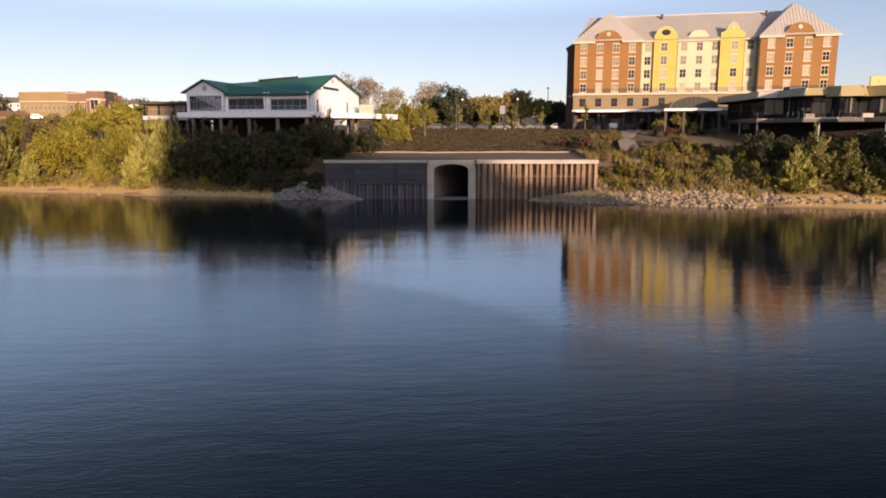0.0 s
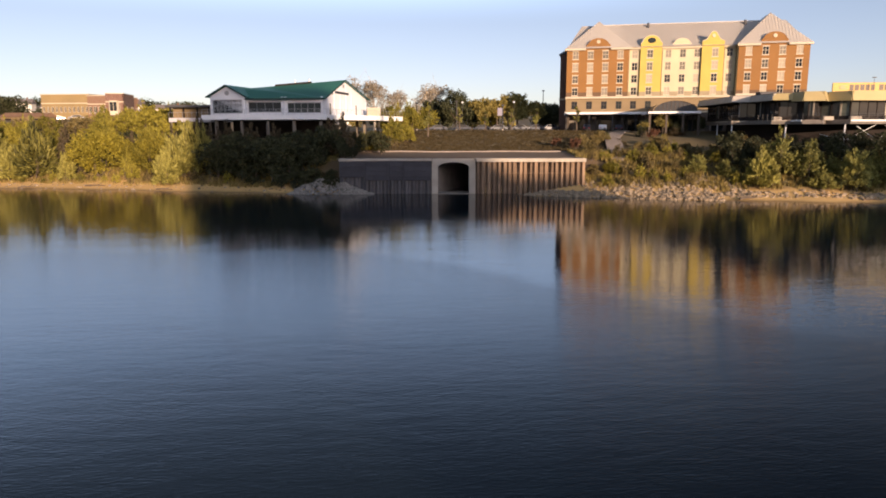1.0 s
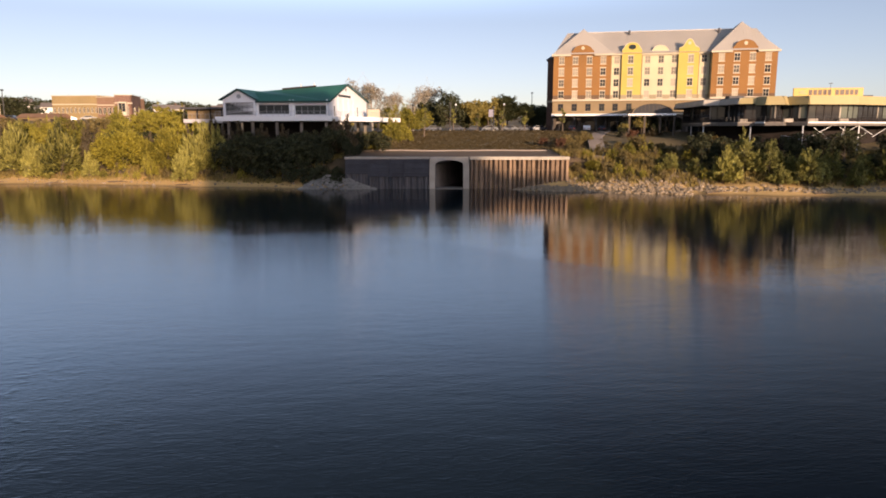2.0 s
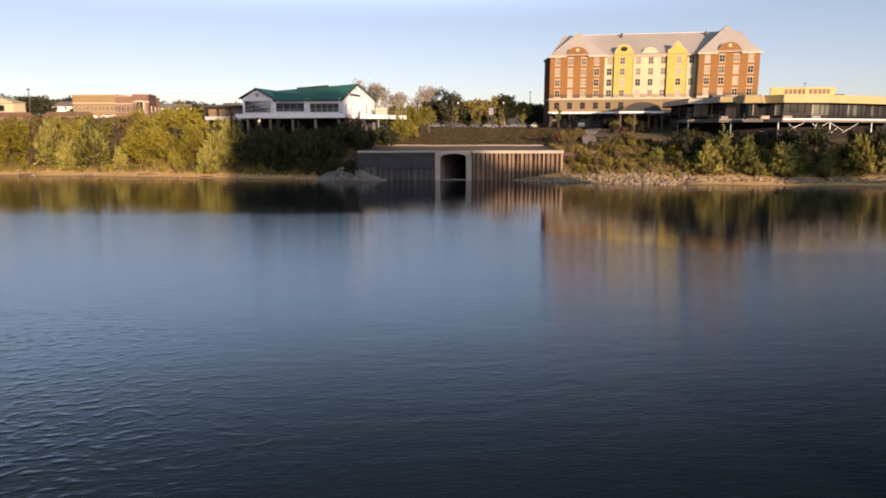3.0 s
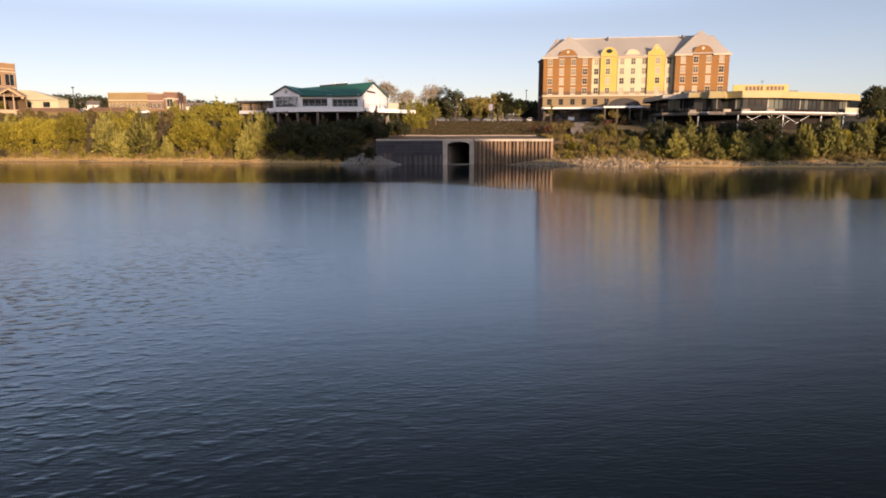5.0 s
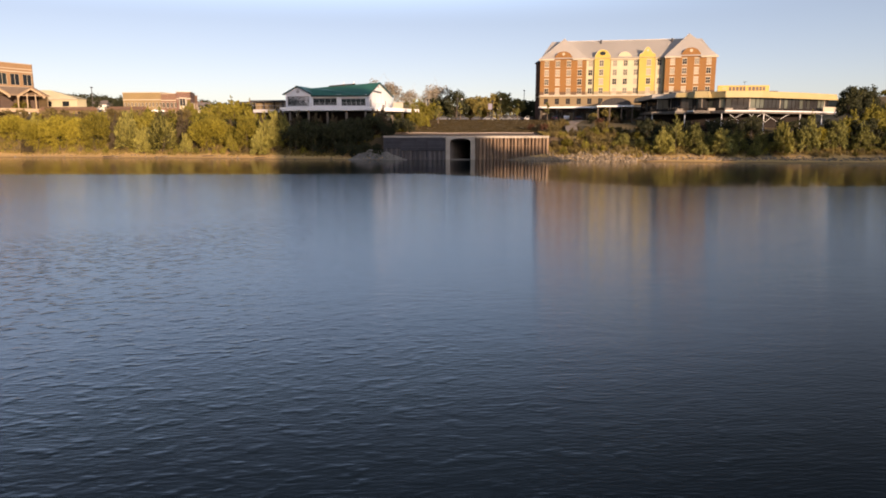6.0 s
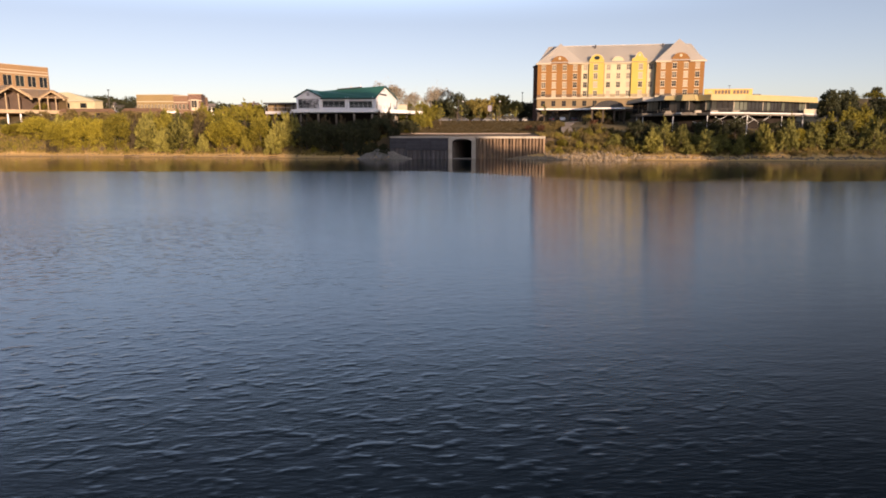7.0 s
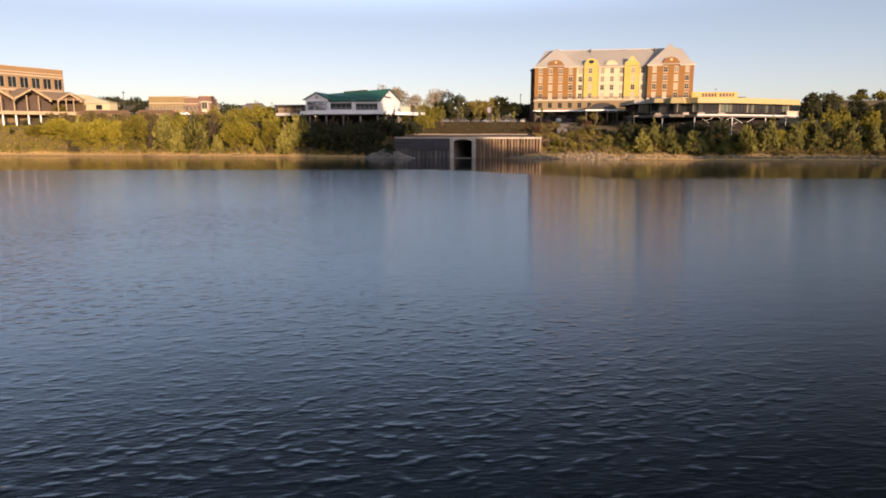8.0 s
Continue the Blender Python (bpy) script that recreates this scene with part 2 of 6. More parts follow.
SIDING = mat("white_siding", (0.66, 0.67, 0.70), rough=0.55, vary=0.08, scale=0.5, bump=0.05)
TRIM = mat("cream_trim", (0.44, 0.38, 0.285), rough=0.6, vary=0.1)
METALROOF = mat("tan_metal_roof", (0.42, 0.385, 0.345), rough=0.5, metal=0.1, vary=0.12, scale=0.3, bump=0.03)
DARKROOF = mat("dark_roof", (0.05, 0.05, 0.055), rough=0.7, vary=0.3)
GREENROOF = mat("green_metal_roof", (0.026, 0.145, 0.108), rough=0.5, metal=0.1, vary=0.25, scale=0.4, bump=0.03)
CONCRETE = mat("weathered_concrete", (0.33, 0.29, 0.24), rough=0.9, vary=0.35, scale=1.2, bump=0.3)
DARKCONC = mat("stained_concrete", (0.16, 0.14, 0.12), rough=0.9, vary=0.4, scale=1.5, bump=0.3)
STEEL = mat("rusted_sheet_steel", (0.055, 0.033, 0.023), rough=0.75, metal=0.25, vary=0.5, scale=3.0, fine=8, bump=0.3, random_ob=0.8, tint=(0.27, 0.18, 0.115))
DARKSTEEL = mat("dark_sheet_steel", (0.075, 0.07, 0.072), rough=0.7, metal=0.2, vary=0.4, scale=3.0, random_ob=0.5)
TIMBER = mat("tarred_timber", (0.035, 0.035, 0.042), rough=0.85, vary=0.4, scale=2.0, random_ob=0.5)
ASPHALT = mat("asphalt", (0.06, 0.058, 0.055), rough=0.9, vary=0.25)
PAVING = mat("pale_paving", (0.25, 0.205, 0.175), rough=0.9, vary=0.25)
# near-black: deep shade put into the colour, also used for dark timber
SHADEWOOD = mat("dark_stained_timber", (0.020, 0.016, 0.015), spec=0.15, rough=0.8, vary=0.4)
SIGNYELLOW = mat("yellow_sign_face", (0.44, 0.265, 0.026), rough=0.5, vary=0.06, bump=0.0)
SIGNBROWN = mat("brown_sign_paint", (0.05, 0.022, 0.01), rough=0.5, vary=0.1, bump=0.0)
FASCIA = mat("cream_fascia", (0.36, 0.285, 0.13), rough=0.6, vary=0.12, scale=1.0)
GREYMETAL = mat("galvanised_metal", (0.34, 0.34, 0.35), rough=0.45, metal=0.7, vary=0.15)
BLACKMETAL = mat("black_metal", (0.03, 0.03, 0.032), rough=0.5, metal=0.3, vary=0.2)
STONE = mat("limestone_riprap", (0.20, 0.155, 0.105), rough=0.9, vary=0.35, scale=1.5, bump=0.4, island=0.8)
PALESTONE = mat("pale_rubble", (0.165, 0.155, 0.14), rough=0.9, vary=0.4, scale=1.5, bump=0.4, island=0.8)
BARK = mat("bark", (0.10, 0.075, 0.055), rough=0.95, vary=0.4, scale=3.0, bump=0.5)
PALEBARK = mat("pale_bark", (0.36, 0.31, 0.25), rough=0.95, vary=0.3, scale=3.0, bump=0.4)
RUBBER = mat("tyre_rubber", (0.02, 0.02, 0.02), rough=0.9)
WINDOWGLASS = glass_mat("window_glass", (0.36, 0.31, 0.24), 0.55)
DARKGLASS = glass_mat("dark_glass", (0.02, 0.027, 0.028), 0.4)
# lighter panes: mirrored sky put into the base colour
DECKGLASS = glass_mat("restaurant_glass", (0.15, 0.17, 0.14), 0.26, 0.06, (0.028, 0.028, 0.03))
LOWBRICK = brick_mat("buff_brick", (0.225, 0.160, 0.068), (0.26, 0.19, 0.10))
SHADEBRICK = brick_mat("brown_brick", (0.105, 0.058, 0.030), (0.12, 0.08, 0.05))
LEAF_GOLD = leaf_mat("willow_leaf", (0.085, 0.076, 0.012), (0.41, 0.345, 0.040))
LEAF_GREEN = leaf_mat("shrub_leaf", (0.040, 0.047, 0.014), (0.31, 0.29, 0.078))
LEAF_OLIVE = leaf_mat("olive_leaf", (0.058, 0.058, 0.011), (0.33, 0.285, 0.040))
LEAF_SAGE = leaf_mat("sage_leaf", (0.028, 0.031, 0.008), (0.37, 0.335, 0.080))
LEAF_BROWN = leaf_mat("brown_leaf", (0.045, 0.036, 0.022), (0.13, 0.10, 0.055))
LEAF_DARK = leaf_mat("dark_leaf", (0.022, 0.027, 0.013), (0.066, 0.070, 0.030))
LEAF_AUTUMN = leaf_mat("autumn_leaf", (0.17, 0.14, 0.035), (0.36, 0.29, 0.085))
LEAF_RED = leaf_mat("sumac_leaf", (0.075, 0.036, 0.02), (0.15, 0.07, 0.04))
LEAF_GREY = leaf_mat("sparse_leaf", (0.22, 0.185, 0.13), (0.42, 0.36, 0.27))
LEAF_BRUSH = leaf_mat("dry_brush_leaf", (0.085, 0.068, 0.028), (0.25, 0.19, 0.07))
GRASS = leaf_mat("dry_grass_blade", (0.15, 0.115, 0.035), (0.33, 0.25, 0.08))


# ---- mesh tools ----
def part(name, bm, material, parent=None, label=""):
    """Links a bmesh as one mesh object under a thing or a part."""
    me = bpy.data.meshes.new(name)
    bm.to_mesh(me)
    bm.free()
    me.materials.append(material)
    ob = new(name, me)
    if parent:
        ob.parent = parent
    if label:
        ob["label"] = label
    return ob


def again(ob, parent, m=None):
    """Another piece on the same mesh."""
    c = new(ob.name.split(".")[0], ob.data)
    c.parent = parent
    if m is not None:
        c.matrix_basis = m
    return c


def thing(name, m, label, category, group="", kind=""):
    ob = new(name)
    ob.empty_display_size = 0.5
    ob.matrix_world = m
    return tagged(ob, label, category, group, kind)


def box(bm, x0, x1, y0, y1, z0, z1, m=None, bevel=0.0):
    r = bmesh.ops.create_cube(bm, size=1.0)
    t = Matrix.Translation(((x0 + x1) / 2, (y0 + y1) / 2, (z0 + z1) / 2)) @ Matrix.Diagonal((x1 - x0, y1 - y0, z1 - z0, 1))
    bmesh.ops.transform(bm, matrix=(m @ t) if m is not None else t, verts=r["verts"])
    if bevel:
        es = {e for v in r["verts"] for e in v.link_edges}
        bmesh.ops.bevel(bm, geom=list(es), offset=bevel, segments=1, affect="EDGES")
    return bm


def boxed(*dims, m=None, bevel=0.0):
    return box(bmesh.new(), *dims, m=m, bevel=bevel)


def beam(bm, a, b, w, h=None):
    """A square bar from a to b."""
    a, b = Vector(a), Vector(b)
    d = b - a
    q = d.to_track_quat("Z", "Y").to_matrix().to_4x4()
    h = h or w
    return box(bm, -w / 2, w / 2, -h / 2, h / 2, 0, d.length, m=Matrix.Translation(a) @ q)


def tube(bm, a, b, r0, r1, seg=8):
    a, b = Vector(a), Vector(b)
    d = b - a
    r = bmesh.ops.create_cone(bm, cap_ends=True, segments=seg, radius1=r0, radius2=r1, depth=d.length)
    q = d.to_track_quat("Z", "Y").to_matrix().to_4x4()
    bmesh.ops.transform(bm, matrix=Matrix.Translation((a + b) / 2) @ q, verts=r["verts"])
    return bm


def prism(bm, outline, z0, z1):
    """An upright prism over an outline of (x, y)."""
    lo = [bm.verts.new((x, y, z0)) for x, y in outline]
    hi = [bm.verts.new((x, y, z1)) for x, y in outline]
    k = len(outline)
    bm.faces.new(lo[::-1])
    bm.faces.new(hi)
    for i in range(k):
        bm.faces.new((lo[i], lo[(i + 1) % k], hi[(i + 1) % k], hi[i]))
    return bm


def slab(bm, outline, y0, y1):
    """A plate standing in the xz plane: an outline of (x, z) from y0 to y1."""
    a = [bm.verts.new((x, y0, z)) for x, z in outline]
    b = [bm.verts.new((x, y1, z)) for x, z in outline]
    k = len(outline)
    bm.faces.new(a)
    bm.faces.new(b[::-1])
    for i in range(k):
        bm.faces.new((a[(i + 1) % k], a[i], b[i], b[(i + 1) % k]))
    bmesh.ops.recalc_face_normals(bm, faces=bm.faces)
    return bm


def solid(bm, verts, faces):
    vs = [bm.verts.new(v) for v in verts]
    for f in faces:
        bm.faces.new([vs[i] for i in f])
    bmesh.ops.recalc_face_normals(bm, faces=bm.faces)
    return bm


def pierced(u0, u1, z0, z1, y0, y1, columns):
    """A wall from u0 to u1 with openings: columns of (left, right, [(bottom, top), ...])."""
    us = sorted({u0, u1, *(c for l, r, _ in columns for c in (l, r))})
    zs = sorted({z0, z1, *(c for *_, hs in columns for h in hs for c in h)})

    def full(i, j):
        if not (0 <= i < len(us) - 1 and 0 <= j < len(zs) - 1):
            return False
        u, z = (us[i] + us[i + 1]) / 2, (zs[j] + zs[j + 1]) / 2
        return not any(l < u < r and any(b < z < t for b, t in hs) for l, r, hs in columns)

    bm, made = bmesh.new(), {}

    def at(i, y, j):
        if (i, y, j) not in made:
            made[i, y, j] = bm.verts.new((us[i], y, zs[j]))
        return made[i, y, j]

    for i in range(len(us) - 1):
        for j in range(len(zs) - 1):
            if not full(i, j):
                continue
            bm.faces.new((at(i, y0, j), at(i + 1, y0, j), at(i + 1, y0, j + 1), at(i, y0, j + 1)))
            bm.faces.new((at(i, y1, j), at(i, y1, j + 1), at(i + 1, y1, j + 1), at(i + 1, y1, j)))
            for di, dj, a, b in ((-1, 0, (i, j), (i, j + 1)), (1, 0, (i + 1, j + 1), (i + 1, j)), (0, -1, (i + 1, j), (i, j)), (0, 1, (i, j + 1), (i + 1, j + 1))):
                if not full(i + di, j + dj):
                    bm.faces.new((at(a[0], y0, a[1]), at(b[0], y0, b[1]), at(b[0], y1, b[1]), at(a[0], y1, a[1])))
    bmesh.ops.recalc_face_normals(bm, faces=bm.faces)
    return bm


def raw(name, verts, faces, material, parent=None, label=""):
    me = bpy.data.meshes.new(name)
    me.from_pydata(verts, [], faces)
    me.materials.append(material)
    ob = new(name, me)
    if parent:
        ob.parent = parent
    if label:
        ob["label"] = label
    return ob


def smooth01(a, b, x):
    t = np.clip((x - a) / (b - a), 0, 1)
    return t * t * (3 - 2 * t)


# ---- ground, river ----
SHORE_X = [-1500, -134, -106, -65, -35, -17, 8, 20, 36, 52, 65, 95, 140, 1500]
SHORE_Y = [270, 119.5, 116, 110, 102.3, 100.0, 98.6, 93.6, 89, 85.8, 84, 81, 74, -20]
# unseen ridge added behind the camera, its heights set to shade the far bank
SHADE_RIDGE_X = [-1500, 40, 63, 71, 94, 98, 112, 117, 128, 132, 161.5, 164.5, 171, 174, 177, 181, 240, 300, 1500]
SHADE_RIDGE_Z = [12, 10, 12, 53, 53, 38, 37, 33.5, 33.5, 24, 24, 42, 42, 31, 30, 31.5, 30, 20, 12]


def wobble(x, y, size, seed=0.0):
    return np.sin(x / size + seed) * np.cos(y / size * 1.3 + 2 * seed) + 0.5 * np.sin(x / size * 2.7 + y / size * 1.9 + seed)


def height(x, y):
    """The ground's height above the river at x, y (arrays)."""
    x, y = np.broadcast_arrays(np.asarray(x, float), np.asarray(y, float))
    s = np.interp(x, SHORE_X, SHORE_Y)
    s = s + 0.5 * np.sin(x / 3.1) + 0.35 * np.sin(x / 1.3 + 1)
    d = y - s
    left = np.interp(d, [-40, -12, 0, 4, 7, 16, 25, 45], [-4, -2, 0, 0.7, 1.5, 5.2, 8.6, 9.8])
    lawn = np.interp(d, [-40, -12, 0, 4, 13, 25, 45], [-4, -2, 0, 0.8, 8.3, 8.9, 9.8])
    wl = 1 - smooth01(-124, -112, x)
    left = left * (1 - wl) + lawn * wl
    right = np.interp(d, [-40, -12, 0, 5, 10, 20, 32, 48], [-4, -2, 0, 0.8, 2.6, 5.6, 8.0, 9.8])
    mid = np.interp(y, [60, 97, 100.3, 100.7, 104, 118, 127, 147, 157], [-4, -1.2, -0.8, 5.35, 5.6, 6.3, 7.2, 9.9, 9.8])
    wm = smooth01(-17.2, -17.0, x) * (1 - smooth01(22.2, 22.6, x))
    wm = np.where(y > 104, smooth01(-30, -16, x) * (1 - smooth01(22, 36, x)), wm)
    wr = smooth01(-5, 12, x)
    z = (left * (1 - wr) + right * wr) * (1 - wm) + mid * wm
    # a talus of stones leans on the wall's ends
    z = np.where((y <= 100.3) & (wm > 0.5), np.maximum(z, np.minimum(left * (1 - wr) + right * wr, np.interp(x, [8, 13, 18, 22], [-0.5, -0.2, 0.9, 1.7]))) * smooth01(4, 8, x) - 0.8 * (1 - smooth01(4, 8, x)), z)
    z = z + np.where(d > 5, 0.18 * wobble(x, y, 4.0, 1.0), 0.05 * wobble(x, y, 2.0)) * np.where((wm > 0.5) | (y > 125), 0.2, 1.0)
    # hills far behind the town
    far = smooth01(260, 560, y) * (np.interp(x, [-420, -300, -200, -60, 80, 200, 370], [21, 17, 14.5, 11.5, 7, 9, 16]) + 3 * np.sin(x / 57.0))
    z = z + np.maximum(far, 0)
    # the raised yard round the brick building, and a scrubby mound beyond the restaurant
    z = z + 3.0 * smooth01(148, 164, y) * (1 - smooth01(208, 224, y)) * (1 - smooth01(-94, -80, x))
    z = z + 9.5 * smooth01(128, 160, x) * smooth01(150, 190, y) * (1 - smooth01(240, 280, y))
    # near bank behind the camera, with the added ridge that throws the shade
    b = np.interp(x, SHADE_RIDGE_X, SHADE_RIDGE_Z)
    near = np.interp(-y, [95, 104, 112, 120], [-4, 0, 3, 6])
    rise = np.interp(-y, [118, 128, 132, 144], [0, 1, 1, 0])
    return np.where(y < -94, near + rise * np.maximum(b - 6, 0), z)


def grid(xs, ys):
    X, Y = np.meshgrid(xs, ys)
    Z = height(X, Y)
    verts = np.stack([X, Y, Z], -1).reshape(-1, 3)
    k = len(xs)
    faces = []
    for j in range(len(ys) - 1):
        step = abs(ys[j] - 100.3) < 0.01
        for i in range(k - 1):
            if step and -2.31 < xs[i] and xs[i + 1] < 4.76:
                continue        # the culvert's mouth
            a = j * k + i
            faces.append((a, a + 1, a + k + 1, a + k))
    return verts.tolist(), faces


GX = np.unique(np.concatenate([np.linspace(-1500, -300, 13), np.linspace(-300, -150, 16), np.arange(-150, 60, 2.0), np.arange(60, 125, 1.0), [-17.2, -17.0, -2.3, 4.75, 22.2, 22.6], np.arange(125, 160, 1.0), np.arange(160, 175, 0.5), np.arange(175, 240, 2.5), np.linspace(240, 300, 7), np.linspace(300, 1500, 13)]).round(2))
GY = np.unique(np.concatenate([[-900, -600, -400, -300, -230, -200, -160, -144, -138, -132, -128, -123, -118, -112, -104, -95, -90, -60, 0, 40, 60], np.arange(70, 100, 1.5), [100.3, 100.7], np.arange(102, 160, 2.0), np.linspace(160, 260, 14), np.linspace(260, 640, 24), [800, 1100, 1600]]).round(2))
gv, gf = grid(GX, GY)
ground = tagged(raw("ground", gv, gf, GROUND), "sandy river bank rising to dry grass and town", "ground", kind="structure")
for p in ground.data.polygons:
    p.use_smooth = True

bm = bmesh.new()
solid(bm, [(-1500, -112, 0), (1500, -112, 0), (1500, 280, 0), (-1500, 280, 0)], [(0, 1, 2, 3)])
water = tagged(part("water", bm, WATER), "dark blue river water with wind ripples", "water", kind="structure")


def gz(x, y):
    return float(height(x, y))


# ---- retaining wall with culvert ----
wall = tagged(new("retaining_wall"), "rusted sheet-pile river wall with concrete cap and culvert", "retaining wall", kind="structure")
wall.location = (0, 100.3, 0)
# concrete portal with an arched mouth
bm = bmesh.new()
mouth = [(-1.3, -1.2), (-1.3, 4.1)] + [(1.2 + 2.5 * -math.cos(math.pi * k / 12) * 1.0, 4.1 + 0.95 * math.sin(math.pi * k / 12) ** 0.8) for k in range(1, 12)] + [(3.7, 4.1), (3.7, -1.2)]
outer = [(-2.3, -1.2), (-2.3, 5.62), (4.75, 5.62), (4.75, -1.2)]
k = len(mouth)
ring = []
for (x, z) in mouth:
    if x <= -1.29:
        ring.append((-2.3, z))
    elif x >= 3.69:
        ring.append((4.75, z))
    else:
        ring.append((-2.3 + (x + 1.3) / 5.0 * 7.05, 5.62))
for y in (-0.35,):
    fi = [bm.verts.new((x, y, z)) for x, z in mouth]
    fo = [bm.verts.new((x, y, z)) for x, z in ring]
    bi = [bm.verts.new((x, 1.2, z)) for x, z in mouth]
    bo = [bm.verts.new((x, 0.9, z)) for x, z in ring]
    for i in range(k - 1):
        bm.faces.new((fi[i], fi[i + 1], fo[i + 1], fo[i]))
        bm.faces.new((fi[i + 1], fi[i], bi[i], bi[i + 1]))
        bm.faces.new((fo[i], fo[i + 1], bo[i + 1], bo[i]))
bmesh.ops.recalc_face_normals(bm, faces=bm.faces)
part("portal", bm, CONCRETE, wall, "stained concrete culvert portal with arched mouth")
part("portal_rim", slab(bmesh.new(), [(-1.55, 4.15)] + [(1.2 - 2.75 * math.cos(math.pi * q / 12), 4.15 + 1.15 * math.sin(math.pi * q / 12) ** 0.8) for q in range(1, 12)] + [(3.95, 4.15), (3.7, 4.1)] + [(1.2 + 2.5 * math.cos(math.pi * q / 12), 4.1 + 0.95 * math.sin(math.pi * q / 12) ** 0.8) for q in range(1, 12)] + [(-1.3, 4.1)], -0.45, -0.34), CONCRETE, wall)
bm = bmesh.new()
a = [bm.verts.new((x, 1.2, z)) for x, z in mouth]
b = [bm.verts.new((x + 15.0, 45.0, z)) for x, z in mouth]      # the barrel runs back askew
for i in range(k - 1):
    bm.faces.new((a[i], b[i], b[i + 1], a[i + 1]))
bm.faces.new(b)
part("culvert_barrel", bm, DARKCONC, wall, "dark stained culvert barrel")
part("culvert_sill", boxed(-1.3, 3.7, -0.5, 3.0, -0.4, 0.12, bevel=0.04), DARKCONC, wall)
# cap beams
part("cap", boxed(-17.2, -2.3, -0.75, 0.7, 5.25, 5.65, bevel=0.05), CONCRETE, wall, "weathered concrete cap beam")
part("cap", boxed(4.75, 22.4, -1.0, 0.7, 5.1, 5.68, bevel=0.05), CONCRETE, wall, "pale concrete cap beam catching the sun")
# sheet piles: a bulging profile, one object each
def pile(width, bulge, top, material):
    prof = [(0, 0), (0.16 * width, -0.06), (0.3 * width, -bulge), (0.62 * width, -bulge), (0.76 * width, -0.06), (width, 0)]
    bm = bmesh.new()
    lo = [bm.verts.new((x, y, -1.4)) for x, y in prof]
    hi = [bm.verts.new((x, y, top)) for x, y in prof]
    for i in range(5):
        bm.faces.new((lo[i], lo[i + 1], hi[i + 1], hi[i]))
    bm.faces.new(hi)
    bmesh.ops.recalc_face_normals(bm, faces=bm.faces)
    return part("sheet_pile", bm, material, wall)
first = pile(0.84, 0.62, 5.12, STEEL)
first.location = (4.75, -0.08, 0)
for i in range(1, 21):
    again(first, wall, pose(4.75 + 0.84 * i + 0.05 * math.sin(i * 4.1), -0.1 + 0.07 * math.sin(i * 2.1), 0.07 * math.sin(i * 1.7), 0.6 * math.sin(i * 2.7), 0.9 * math.sin(i * 3.3), 5.0 * math.sin(i * 5.1)))
part("waler", boxed(8.0, 20.5, -0.86, -0.78, 3.28, 3.38, bevel=0.02), STEEL, wall, "rusty horizontal tie beam")
dark = pile(1.15, 0.42, 5.27, DARKSTEEL)
dark.location = (-17.2, -0.06, 0)
for i in range(1, 13):
    again(dark, wall, pose(-17.2 + 1.146 * i, -0.06, 0))
# tarred timber facing on the upper half of the dark side
for i, (x0, x1) in enumerate(((-17.0, -13.1), (-12.9, -9.3), (-9.15, -6.9), (-6.75, -2.4))):
    for j in range(4):
        z = 2.15 + 0.77 * j + (0.5 if i == 0 and j == 0 else 0)
        part("timber_board", boxed(x0, x1, -0.62, -0.44, z, 2.15 + 0.77 * (j + 1) - 0.03, bevel=0.02), TIMBER, wall)
for x in (-13.0, -9.2, -6.8):
    part("timber_post", boxed(x - 0.13, x + 0.13, -0.85, -0.62, 0.6, 5.2, bevel=0.03), TIMBER, wall)

# path along the top of the wall and the ramp down from the car park
def strip(points, width, lift):
    """A paved strip that follows the ground."""
    bm = bmesh.new()
    rows = []
    for i, (x, y) in enumerate(points):
        a, b = points[max(i - 1, 0)], points[min(i + 1, len(points) - 1)]
        d = Vector((b[0] - a[0], b[1] - a[1])).normalized()
        nx, ny = -d.y * width / 2, d.x * width / 2
        zl, zr = gz(x + nx, y + ny) + lift, gz(x - nx, y - ny) + lift
        z = max(zl, zr)
        rows.append([bm.verts.new(p) for p in ((x + nx, y + ny, z), (x - nx, y - ny, z), (x - nx, y - ny, z - 0.4), (x + nx, y + ny, z - 0.4))])
    for a, b in zip(rows, rows[1:]):
        for i in range(4):
            bm.faces.new((a[i], a[(i + 1) % 4], b[(i + 1) % 4], b[i]))
    bm.faces.new(rows[0][::-1])
    bm.faces.new(rows[-1])
    bmesh.ops.recalc_face_normals(bm, faces=bm.faces)
    return bm

tagged(part("footpath", strip([(-15 + 3 * i, 116.5 + 0.3 * math.sin(i)) for i in range(13)], 1.8, 0.10), PAVING), "pale gravel footpath along the grassy bank", "footpath", kind="structure")
tagged(part("ramp", strip([(38.5, 140), (36, 134), (33.5, 128), (32.2, 122), (31.2, 116), (30.0, 110), (28.5, 106)], 3.0, 0.12), PAVING), "worn paved ramp down the bank", "ramp", kind="structure")
bm = bmesh.new()
solid(bm, [(-30, 157, 9.95), (120, 157, 9.95), (120, 172, 9.95), (-30, 172, 9.95), (-30, 157, 9.5), (120, 157, 9.5), (120, 172, 9.5), (-30, 172, 9.5)], [(0, 1, 2, 3), (0, 1, 5, 4), (2, 3, 7, 6), (1, 2, 6, 5), (3, 0, 4, 7)])
tagged(part("road", bm, ASPHALT), "dark asphalt car park behind the grass", "road", kind="structure")
tagged(part("kerb", boxed(-30, 28, 156.6, 156.95, 9.6, 10.06, bevel=0.03), DARKCONC), "low concrete kerb of the car park", "kerb", kind="structure")


# ---- hotel ----
hotel = thing("hotel", pose(28.8, 155.2, 9.8, 0, 0, -12.5), "six-storey hotel, orange brick wings, yellow gabled middle", "hotel")
